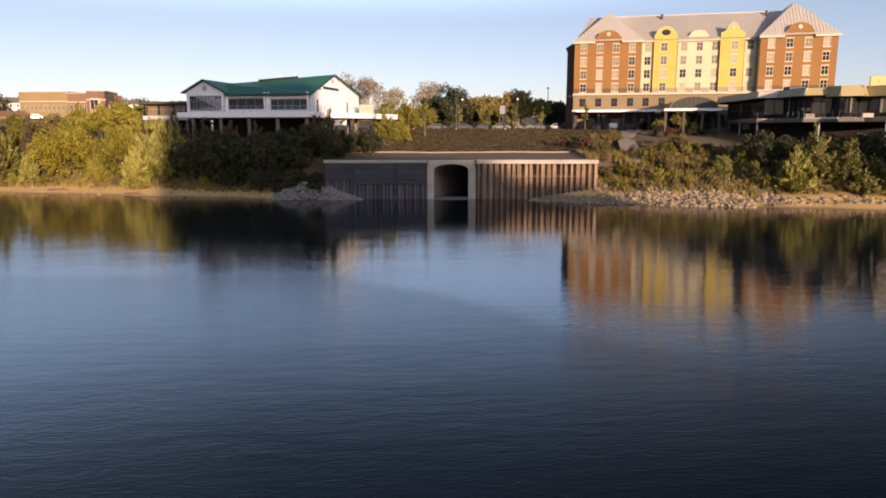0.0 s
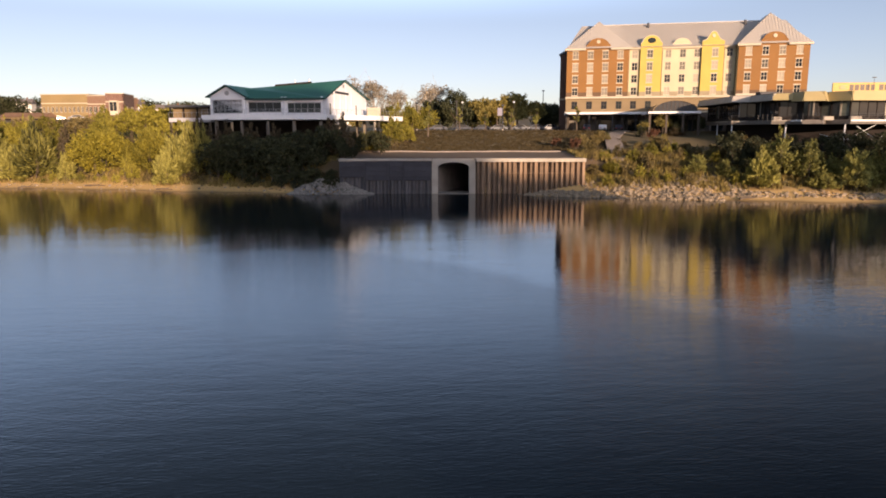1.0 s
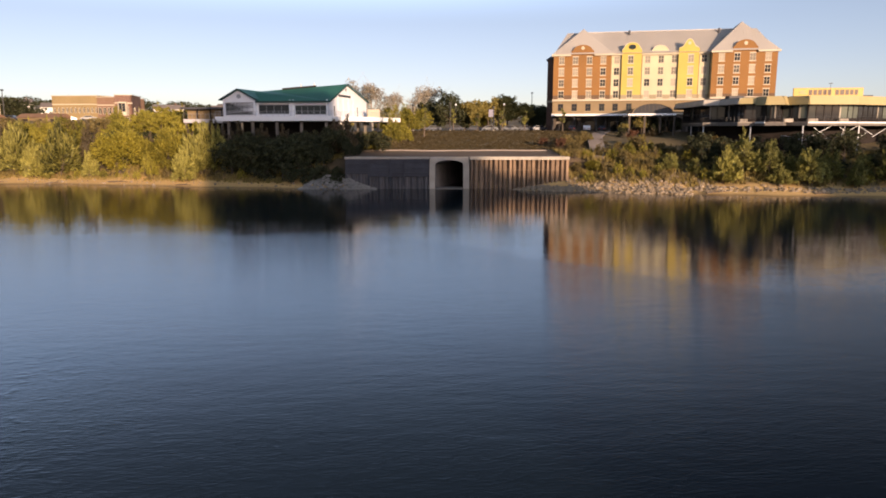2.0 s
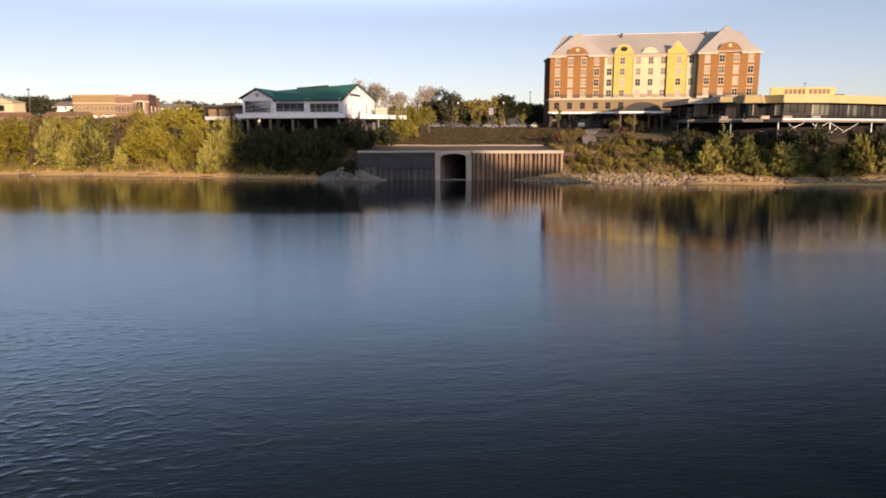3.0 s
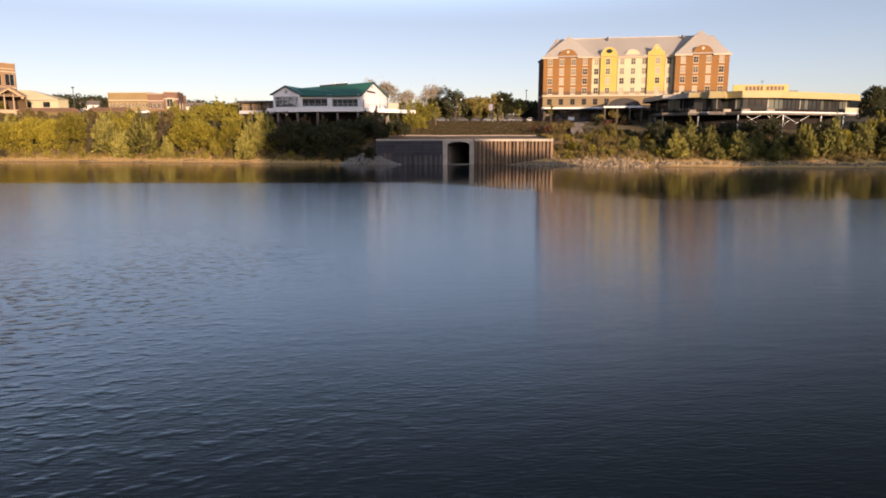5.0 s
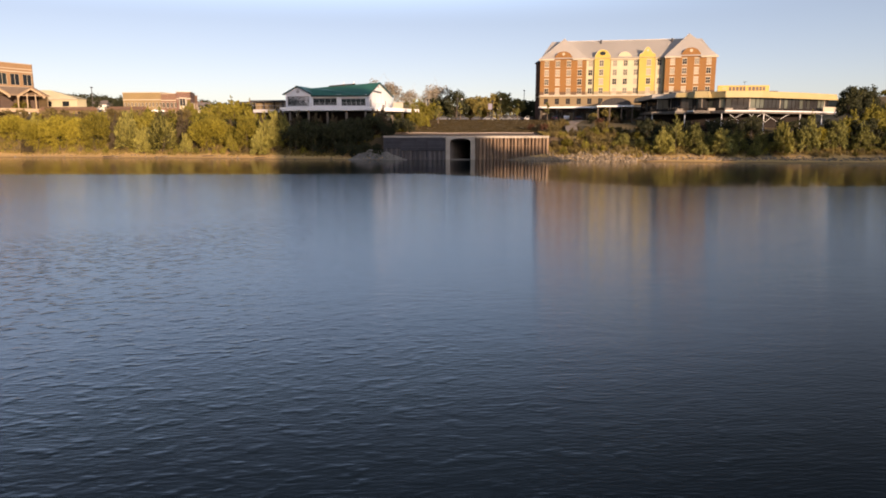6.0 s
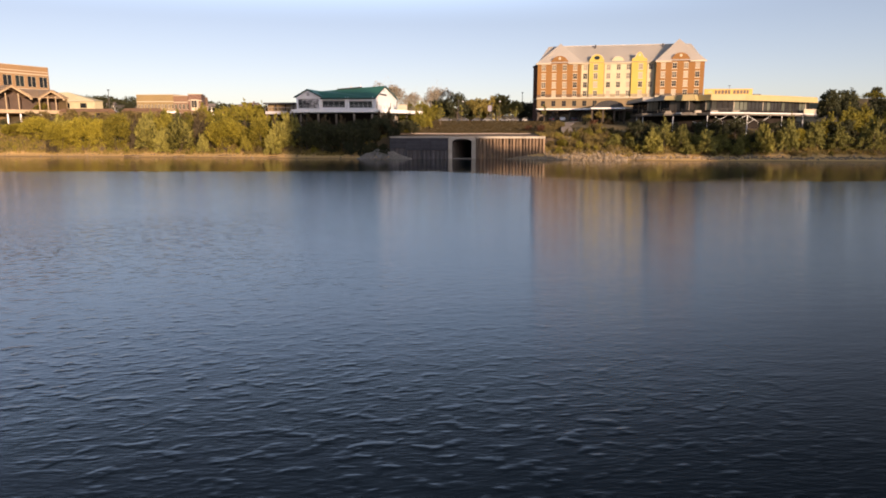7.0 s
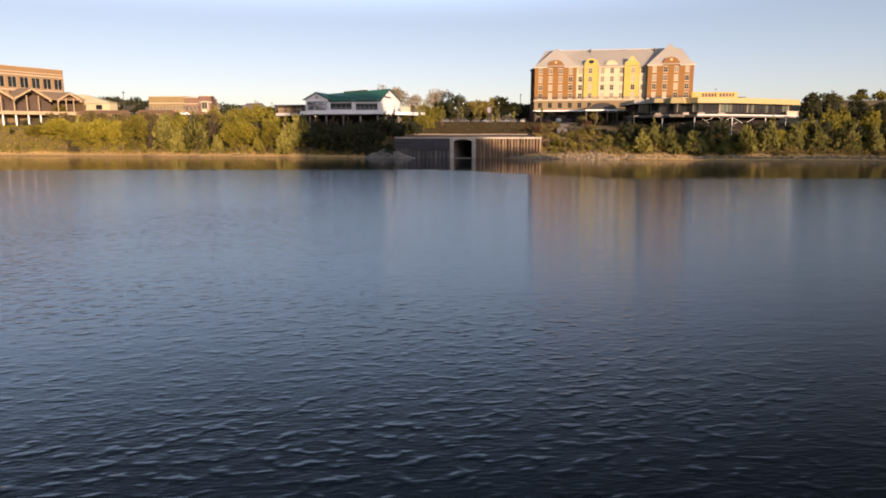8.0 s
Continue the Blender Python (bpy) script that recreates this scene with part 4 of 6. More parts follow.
# railing
rail = bmesh.new()
for (x0, y0, x1, y1) in ((-1.1, -2.3, W + 1.5, -2.3), (W + 1.5, -2.3, W + 1.5, 3.0), (W + 1.5, 3.0, W + 6.4, 12.0), (W + 6.4, 12.0, W + 8.9, 24.0)):
    beam(rail, (x0, y0, FL + 0.98), (x1, y1, FL + 0.98), 0.06)
    n = max(2, int(math.hypot(x1 - x0, y1 - y0) / 1.2))
    for i in range(n + 1):
        a = i / n
        beam(rail, (x0 + (x1 - x0) * a, y0 + (y1 - y0) * a, FL - 0.02), (x0 + (x1 - x0) * a, y0 + (y1 - y0) * a, FL + 0.98), 0.05)
    for zz in (0.35, 0.65):
        beam(rail, (x0, y0, FL + zz), (x1, y1, FL + zz), 0.025)
part("railing", rail, GREYMETAL, club)
# piers below the deck, their concrete darkened for the shade there
for i in range(5):
    for v in (-1.6, 9.0, 20.0):
        part("pier", boxed(1.0 + 5.2 * i, 1.5 + 5.2 * i, v, v + 0.5, -4.6 if v < 0 else -1.0, FL - 0.95, bevel=0.04), DARKCONC, club)
# added dark sheets that paint the shade under the deck
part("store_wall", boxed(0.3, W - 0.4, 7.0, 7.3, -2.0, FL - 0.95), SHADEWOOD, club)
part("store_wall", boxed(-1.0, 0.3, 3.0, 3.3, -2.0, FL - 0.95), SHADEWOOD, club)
for s in (W + 2.5, W + 5.5, W + 8.0):
    part("pier", boxed(s - 0.25, s + 0.25, 17.0, 17.5, -1.5, FL - 0.95), DARKCONC, club)
screen = part("screen", boxed(W + 1.7, W + 4.6, 22.0, 22.2, FL, FL + 1.9), TRIM, club, "cream timber screen on the deck")
# covered terrace beside it
terrace = thing("covered_terrace", pose(-54.4, 126.8, 8.2, 0, 0, -11), "dark flat-roofed terrace with white deck edge", "terrace")
# white deck greyed, its shade put into the board colour
part("deck", boxed(0, 9.0, 0, 9, 3.55, 4.35, bevel=0.04), mat("weathered_white_board", (0.40, 0.39, 0.41), rough=0.7, vary=0.25, scale=1.5), terrace)
part("roof", boxed(-0.4, 9.2, -0.4, 9.5, 6.35, 6.8, bevel=0.05), DARKROOF, terrace)
# added dark sheet for the shade below the terrace
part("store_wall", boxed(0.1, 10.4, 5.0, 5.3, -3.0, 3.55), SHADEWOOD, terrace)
part("back_wall", boxed(0.1, 9.0, 1.6, 1.9, 4.4, 6.35), BEIGE, terrace, "beige boarded terrace wall")
for u in (0.3, 3.2, 6.1, 8.6):
    part("post", boxed(u - 0.1, u + 0.1, 0.2, 0.4, 4.4, 6.35), SHADEWOOD, terrace)
    part("pier", boxed(u - 0.18, u + 0.18, 0.3, 0.66, -3.0, 3.5), DARKCONC, terrace)
rail = bmesh.new()
beam(rail, (0, 0.1, 5.4), (9, 0.1, 5.4), 0.06)
for i in range(10):
    beam(rail, (i, 0.1, 4.4), (i, 0.1, 5.4), 0.05)
part("railing", rail, GREYMETAL, terrace)


# ---- flat-roofed restaurant on stilts with a yellow roof sign ----
rest = thing("restaurant", pose(0, 0, 6.0), "long flat-roofed restaurant on stilts with cream fascia", "restaurant")
Z0 = -6.0
FRONT = [(53.6, 137.0), (53.0, 125.5), (51.8, 115.5), (54.6, 114.5), (54.9, 106.6), (57.6, 105.4), (58.2, 102.9), (61.0, 101.8), (62.6, 103.9), (64.6, 100.4), (74.0, 101.4), (88.0, 108.5), (101.5, 117.0)]
BACK = [(99.0, 128.0), (58.0, 139.0)]


def inset(points, d):
    """The outline moved inwards (to its left-hand side) by d."""
    out = []
    n = len(points)
    for i in range(n):
        a, b, c = Vector(points[i - 1]), Vector(points[i]), Vector(points[(i + 1) % n])
        e, f = (b - a).normalized(), (c - b).normalized()
        nrm = Vector((-e.y - f.y, e.x + f.x))
        nrm = nrm.normalized() if nrm.length > 1e-6 else Vector((-e.y, e.x))
        out.append(tuple(b + nrm * d))
    return out


# greyer copy of the cream fascia, shade of the left facets in its colour
SHADEFASCIA = mat("grey_fascia", (0.38, 0.34, 0.29), rough=0.7, vary=0.25, scale=1.5)
PLAN = FRONT + BACK
part("deck", prism(bmesh.new(), PLAN, 11.05 + Z0, 11.65 + Z0), DARKCONC, rest, "grey concrete deck slab")
part("floor", prism(bmesh.new(), inset(PLAN, 1.2), 11.65 + Z0, 11.75 + Z0), PAVING, rest)
part("roof", prism(bmesh.new(), inset(PLAN, 0.5), 15.9 + Z0, 16.2 + Z0), DARKROOF, rest)
# ceiling blackened, shade under the roof put into its colour
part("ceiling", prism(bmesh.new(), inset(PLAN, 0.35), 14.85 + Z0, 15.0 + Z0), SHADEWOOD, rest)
WALLS = inset(PLAN, 2.0)
for i in range(len(PLAN)):
    a, b = Vector(PLAN[i]), Vector(PLAN[(i + 1) % len(PLAN)])
    d = (b - a)
    L = d.length
    e = d.normalized()
    ang = math.degrees(math.atan2(e.y, e.x))
    m = pose(a.x, a.y, Z0, 0, 0, ang)
    # fascia leaning outwards at its foot, pale edge on the deck
    f = bmesh.new()
    ft = 16.25 if i >= 5 else 16.1
    fb = 14.72 if i >= 5 else 15.0
    solid(f, [(-0.02, -0.3, fb), (L + 0.02, -0.3, fb), (L + 0.02, 0.2, ft), (-0.02, 0.2, ft), (-0.02, 0.3, fb), (L + 0.02, 0.3, fb), (L + 0.02, 0.45, ft), (-0.02, 0.45, ft)],
          [(0, 1, 2, 3), (4, 5, 1, 0), (7, 6, 5, 4), (3, 2, 6, 7), (0, 3, 7, 4), (1, 5, 6, 2)])
    fo = part("fascia", f, FASCIA if i >= 4 else SHADEFASCIA, rest, "cream sloping fascia" if i >= 4 else "fascia greyed for the shaded facets")
    fo.matrix_basis = m
    if i < len(FRONT) - 1:
        # edge boards grey on dim facets, white on sunlit ones: light by colour
        if i in (1, 2, 4):
            eb = part("deck_edge", boxed(0.05, L * 0.8, -0.1, -0.01, 11.5, 11.7, bevel=0.02), CONCRETE, rest, "pale concrete deck edge")
            eb.matrix_basis = m
        if i in (5, 9, 10, 11):
            eb = part("deck_edge", boxed(0.05, L - 0.05, -0.14, -0.01, 11.46, 11.72, bevel=0.02), WHITE, rest, "white deck edge board on facets painted as sunlit")
            eb.matrix_basis = m
        rl = bmesh.new()
        for k in range(max(2, int(L / 1.5)) + 1):
            u = L * k / max(2, int(L / 1.5))
            box(rl, u - 0.02, u + 0.02, 0.06, 0.1, 11.65, 12.7)
        for zz in (12.0, 12.35, 12.68):
            box(rl, 0, L, 0.06, 0.1, zz - 0.018, zz + 0.018)
        r = part("railing", rl, BLACKMETAL, rest)
        r.matrix_basis = m
    if i == 11:
        sc = part("end_screen", boxed(L - 6.5, L - 0.2, -0.06, 0.04, 11.72, 12.95, bevel=0.02), TRIM, rest, "cream balcony screen at the end of the deck")
        sc.matrix_basis = m
# glass walls set back from the edge
for i in range(len(WALLS)):
    a, b = Vector(WALLS[i]), Vector(WALLS[(i + 1) % len(WALLS)])
    L = (b - a).length
    if L < 0.6:
        continue
    ang = math.degrees(math.atan2((b - a).y, (b - a).x))
    m = pose(a.x, a.y, Z0, 0, 0, ang)
    # sills and thin mullions near-black, the recess shade in their colour
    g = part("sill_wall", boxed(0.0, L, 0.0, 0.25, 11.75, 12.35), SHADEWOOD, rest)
    g.matrix_basis = m
    n = max(1, round(L / 1.6))
    for k in range(n + 1):
        u = L * k / n
        pale = (i * 7 + k) % 9 == 4
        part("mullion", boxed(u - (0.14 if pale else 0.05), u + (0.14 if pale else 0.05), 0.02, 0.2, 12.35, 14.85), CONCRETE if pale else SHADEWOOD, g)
        if k < n:
            part("pane", boxed(u + 0.05, u + L / n - 0.05, 0.1, 0.14, 12.35, 14.85), DECKGLASS, g)
# stilts and the white cross bracing between them
POSTS = [(53.4, 125.6), (52.3, 116.2), (57.2, 106.2), (64.4, 101.4), (75.5, 103.0), (88.0, 109.6), (97.0, 115.6)]
for x, y in POSTS:
    z = gz(x, y)
    part("post", boxed(x - 0.1, x + 0.1, y - 0.1, y + 0.1, z - 0.6 + Z0, 11.05 + Z0, bevel=0.03), WHITE, rest, "white-painted steel stilt")
for x, y in [(60, 114), (70, 112), (80, 114), (92, 122), (56, 126), (68, 126), (80, 126)]:
    part("post", boxed(x - 0.25, x + 0.25, y - 0.25, y + 0.25, gz(x, y) - 0.6 + Z0, 11.05 + Z0), DARKCONC, rest)
br = bmesh.new()
# added dark wall that paints the shade under the restaurant deck
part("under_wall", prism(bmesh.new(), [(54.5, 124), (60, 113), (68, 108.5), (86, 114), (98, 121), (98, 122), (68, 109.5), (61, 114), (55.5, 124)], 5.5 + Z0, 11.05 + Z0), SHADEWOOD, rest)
for a, b in (((64.8, 101.5, 8.5), (70.0, 102.2, 11.0)), ((70.0, 102.2, 8.6), (66.5, 101.7, 10.7)), ((70.2, 102.2, 8.6), (75.2, 102.9, 11.0)), ((75.2, 102.9, 8.7), (71.5, 102.3, 10.8)),
             ((62.0, 102.2, 8.6), (63.4, 101.6, 9.3)), ((64.6, 101.5, 8.55), (69.6, 102.0, 8.75)), ((71.8, 102.3, 8.8), (72.6, 102.4, 11.0)), ((75.6, 103.0, 8.8), (77.5, 104.0, 9.8)), ((61.0, 102.5, 9.4), (64.3, 101.6, 8.6)), ((75.6, 103.0, 10.9), (79.5, 105.2, 9.4)), ((79.5, 105.2, 9.0), (84.0, 107.6, 10.9))):
    beam(br, (a[0], a[1], a[2] + Z0), (b[0], b[1], b[2] + Z0), 0.07)
part("bracing", br, WHITE, rest, "white steel cross bracing")
part("plant_box", boxed(57.0, 60.0, 116.0, 118.0, 16.2 + Z0, 16.9 + Z0, bevel=0.05), DARKROOF, rest)
part("plant_box", boxed(80.5, 82.3, 110.5, 112.5, 16.2 + Z0, 16.8 + Z0, bevel=0.05), DARKROOF, rest)
# planters on the deck
for x, y in ((56.6, 107.8), (62.5, 103.2), (66.3, 102.0), (72.0, 102.2)):
    planter = thing("planter", pose(x, y, 11.65), "pale rectangular planter on the restaurant deck", "planter", group="planters on the deck")
    part("tub", boxed(-0.9, 0.9, -0.3, 0.3, 0, 0.62, bevel=0.04), CONCRETE, planter)
    part("soil", boxed(-0.82, 0.82, -0.22, 0.22, 0.5, 0.66), BARK, planter)
# the roof sign: a yellow board with lettering shown as bars and a leaf-shaped emblem
sign = thing("roof_sign", pose(66.4, 109.6, 16.2, 0, 0, -8), "yellow roof sign board with brown lettering bars and emblem", "sign")
part("board", boxed(0, 12.4, 0, 0.3, 0.25, 1.85, bevel=0.04), SIGNYELLOW, sign, "bright yellow sign board")
for u in (0.8, 4.2, 8.0, 11.6):
    part("strut", boxed(u - 0.08, u + 0.08, 0.3, 0.46, -0.1, 1.6), BLACKMETAL, sign)
letters = [0.6, 0.64, 0.66, 0.6, 0.58, 0.0, 0.64, 0.7, 0.62, 0.58, 0.56]
u = 2.75
for w in letters:
    if w:
        part("lettering", boxed(u, u + w, -0.04, 0.0, 0.55, 1.5), SIGNBROWN, sign)
    u += (w or 0.3) + 0.22
em = bmesh.new()
solid(em, [(0.9, -0.04, 0.95), (1.35, -0.04, 1.4), (2.45, -0.04, 1.45), (1.8, -0.04, 1.2), (2.5, -0.04, 0.75), (1.5, -0.04, 0.7), (0.9, -0.001, 0.95), (1.35, -0.001, 1.4), (2.45, -0.001, 1.45), (1.8, -0.001, 1.2), (2.5, -0.001, 0.75), (1.5, -0.001, 0.7)],
      [(0, 1, 2, 3), (0, 3, 4, 5), (6, 7, 8, 9), (6, 9, 10, 11), (0, 1, 7, 6), (1, 2, 8, 7), (2, 3, 9, 8), (3, 4, 10, 9), (4, 5, 11, 10), (5, 0, 6, 11)])
part("emblem", em, FASCIA, sign)
lamp = bmesh.new()
tube(lamp, (6.2, -0.8, -0.05), (6.2, -0.8, 2.6), 0.04, 0.03)
part("mast", lamp, BLACKMETAL, sign)
part("floodlight", boxed(5.9, 6.5, -0.95, -0.65, 2.55, 2.68, bevel=0.02), BLACKMETAL, sign)


# ---- brick buildings and pavilion up the left bank ----
def office(name, m, w, d, h, rows, material, label, cols, wh=1.7, ww=1.6, parapet_h=0.9):
    b = thing(name, m, label, "building")
    us = [w * (i + 0.5) / cols for i in range(cols)]
    part("wall", pierced(0, w, -3, h, 0, 0.35, [(u - ww / 2, u + ww / 2, [(z - wh / 2, z + wh / 2) for z in rows]) for u in us]), material, b)
    n2 = max(2, int(d / (w / cols)))
    side = pierced(0, d, -3, h, 0, 0.35, [(d * (i + 0.5) / n2 - ww / 2, d * (i + 0.5) / n2 + ww / 2, [(z - wh / 2, z + wh / 2) for z in rows]) for i in range(n2)])
    bmesh.ops.transform(side, matrix=pose(w, 0, 0, 0, 0, 90), verts=side.verts)
    part("side_wall", side, material, b)
    part("left_wall", boxed(0, 0.35, 0.35, d, -3, h), material, b)
    part("back_wall", boxed(0.35, w - 0.35, d - 0.35, d, -3, h), material, b)
    part("roof", boxed(0.3, w - 0.3, 0.3, d - 0.3, h - parapet_h - 0.3, h - parapet_h), DARKROOF, b)
    cp = bmesh.new()
    box(cp, -0.15, w + 0.15, -0.15, 0.5, h, h + 0.22)
    box(cp, w - 0.5, w + 0.15, 0.5, d, h, h + 0.22)
    part("coping", cp, TRIM, b)
    part("band", boxed(-0.05, w + 0.05, -0.08, 0.0, h - parapet_h - 0.5, h - parapet_h - 0.2), TRIM, b)
    wf = pierced(-ww / 2, ww / 2, -wh / 2, wh / 2, 0, 0.15, [(-ww / 2 + 0.1, -0.05, [(-wh / 2 + 0.1, wh / 2 - 0.1)]), (0.05, ww / 2 - 0.1, [(-wh / 2 + 0.1, wh / 2 - 0.1)])])
    w0 = p0 = None
    spots = [pose(u, 0.05, z) for u in us for z in rows] + [pose(w, 0, 0, 0, 0, 90) @ pose(d * (i + 0.5) / n2, 0.05, z) for i in range(n2) for z in rows]
    for q in spots:
        if w0 is None:
            w0 = part("window", wf, TRIM, b)
            w0.matrix_basis = q
            p0 = part("pane", boxed(-ww / 2 + 0.05, ww / 2 - 0.05, 0.1, 0.13, -wh / 2 + 0.05, wh / 2 - 0.05), DARKGLASS, w0)
        else:
            again(p0, again(w0, b, q))
    return b


ROSEBRICK = brick_mat("rose_brick", (0.17, 0.095, 0.058), (0.22, 0.14, 0.1))
# low two-storey brick building; its stepped front is three joined bays
low = office("brick_building", pose(-121.5, 201.5, 12.2, 0, 0, -8), 15.5, 16, 8.5, (0.6, 4.1), LOWBRICK, "low two-storey buff brick building with tall flat parapet", 11, 1.7, 0.85, 2.2)
mid = office("brick_building", pose(-106.1, 198.6, 12.2, 0, 0, -8), 6.4, 16, 8.0, (0.6, 3.9), ROSEBRICK, "rose brick shopfront bay with dark windows", 4, 2.1, 1.15, 2.0)
east = office("brick_building", pose(-99.8, 196.8, 12.2, 0, 0, 12), 5.0, 14, 8.6, (0.6, 3.9), REDBRICK, "dark red brick corner bay with pale bay window", 1, 2.5, 2.9, 2.0)
bay = part("bay_window", prism(bmesh.new(), [(0.7, 0.0), (1.1, -0.9), (3.3, -0.9), (3.7, 0.0)], 2.4, 6.6), TRIM, east)
for u in (1.25, 2.25):
    part("pane", boxed(u, u + 0.9, -0.95, -0.91, 3.6, 6.2), DARKGLASS, bay)

tall = office("office_block", pose(-184.0, 178.5, 12.0, 0, 0, 68), 48.0, 20, 20.7, (3.2, 8.8, 14.6), OFFICEBRICK, "tall orange brick office block with pale bands and large windows", 9, 4.4, 3.9, 1.6)
for z in (5.9, 11.6, 17.6):
    part("band", boxed(-0.05, 48.05, -0.1, 0.0, z - 0.2, z + 0.25), TRIM, tall)
cream = thing("shed", pose(-160.8, 181.9, 13.5, 0, 0, -10), "long cream-walled shed with low pitched roof", "shed")
cream.scale = (1.22, 1.2, 1.2)
part("wall", boxed(0, 29.0, 0, 4, -5, 3.3), CREAM, cream)
part("roof", solid(bmesh.new(), [(-0.4, -0.5, 3.3), (29.4, -0.5, 3.3), (29.4, 4.5, 3.3), (-0.4, 4.5, 3.3), (-0.4, 2, 5.9), (19.5, 2, 5.9)], [(0, 1, 5, 4), (2, 3, 4, 5), (0, 4, 3), (1, 2, 5), (0, 3, 2, 1)]), CREAM, cream)
part("fascia_board", boxed(-0.4, 29.4, -0.58, -0.5, 3.08, 3.38), TRIM, cream)
for i in range(5):
    part("window", boxed(2.5 + 5.5 * i, 4.5 + 5.5 * i, -0.06, 0.02, 1.2, 2.6), DARKGLASS, cream)

# long low brown sheds on the yard in front of the brick building
BROWNROOF = mat("brown_shingle", (0.21, 0.12, 0.07), vary=0.3, scale=2.0, random_ob=0.3)
for x, y, w, z in ((-131.0, 161.0, 17.0, 11.3), (-112.0, 166.0, 12.0, 11.6)):
    b = thing("low_shed", pose(x, y, z, 0, 0, -6), "long low brown-roofed shed behind the bushes", "shed", group="low brown sheds")
    part("wall", boxed(0, w, 0, 4.5, -1.5, 1.9), TANBRICK, b)
    part("roof", solid(bmesh.new(), [(-0.3, -0.5, 1.9), (w + 0.3, -0.5, 1.9), (w + 0.3, 5, 1.9), (-0.3, 5, 1.9), (-0.3, 2.2, 3.0), (w + 0.3, 2.2, 3.0)], [(0, 1, 5, 4), (2, 3, 4, 5), (0, 4, 3), (1, 2, 5), (0, 3, 2, 1)]), BROWNROOF, b)
    for k in range(3):
        part("door", boxed(w * (k + 0.3) / 3, w * (k + 0.7) / 3, -0.05, 0.0, -1.0, 1.5), SHADEWOOD, b)

# riverside pavilion: a row of gabled porches over a white-columned lower floor
pav = thing("pavilion", pose(-159.5, 130.0, 7.6, 0, 0, 50), "two-level tan pavilion with gabled porches and white columns", "pavilion")
pav.scale = (1.15, 1.15, 1.15)
TANBOARD = mat("tan_board", (0.36, 0.27, 0.17), rough=0.7, vary=0.15)
PER = 10.0
SHINGLE = mat("tan_shingle", (0.30, 0.21, 0.13), vary=0.25, scale=2.0)
part("balcony_slab", boxed(-0.3, 40.4, -1.6, 9.0, 4.3, 5.3, bevel=0.04), TANBOARD, pav, "tan balcony slab")
PAVWALL = mat("brown_boarding", (0.075, 0.05, 0.04), rough=0.8, vary=0.3)
part("lower_wall", boxed(0.2, 39.8, 6.0, 6.3, -5.0, 4.3), TANBRICK, pav)
part("upper_wall", boxed(0.2, 39.8, 6.0, 6.3, 5.3, 10.0), PAVWALL, pav)
part("end_wall", boxed(39.8, 40.1, 0.5, 9.0, -3.0, 9.2), TANBRICK, pav)
plate([(29.6, -0.6, 8.9), (40.2, -0.6, 8.9), (40.2, 9.5, 11.6), (29.6, 9.5, 11.6)], SHINGLE, pav, "tan shingle roof")
for i in range(4):
    u = PER * i
    if i == 3:          # the last porch is smaller
        u, PER = 32.0, 6.8
    g = part("gable", slab(bmesh.new(), [(u - 0.2, 8.2), (u + 0.35, 8.2), (u + 0.5, 8.65), (u + PER / 2, 8.5 + PER * 0.29), (u + PER - 0.5, 8.65), (u + PER - 0.35, 8.2), (u + PER + 0.2, 8.2), (u + PER + 0.2, 9.0), (u + PER / 2, 9.0 + PER * 0.295), (u - 0.2, 9.0)], -0.6, -0.25), TANBOARD, pav, "tan gable board")
    for e in (u - 0.1, u + PER + 0.1):
        plate([(e, -0.9, 9.05), (u + PER / 2, -0.9, 9.05 + PER * 0.305), (u + PER / 2, 9.5, 9.05 + PER * 0.305), (e, 9.5, 9.05)], SHINGLE, pav)
    part("porch_back", slab(bmesh.new(), [(u + 0.1, 8.2), (u + 0.1, 9.0), (u + PER / 2, 8.95 + PER * 0.295), (u + PER - 0.1, 9.0), (u + PER - 0.1, 8.2)], 5.6, 5.75), PAVWALL, pav)
    for q in (0.0, PER * 0.34, PER * 0.66):
        part("post", boxed(u + q - 0.12, u + q + 0.12, -0.5, -0.26, 5.4, 8.6 + (0.12 * PER if q else 0.3)), TANBOARD, pav)
    for q in (0.0, PER * 0.33, PER * 0.66):
        part("column", tube(bmesh.new(), (u + q, -0.9, -6.0), (u + q, -0.9, 4.2), 0.26, 0.22, 12), WHITE, pav, "white round column")
# small houses on the hillsides
HOUSEWALL = mat("pale_house_wall", (0.62, 0.58, 0.52), vary=0.15, random_ob=0.4)
HOUSEROOF = mat("grey_shingle", (0.13, 0.11, 0.10), vary=0.3, random_ob=0.5)
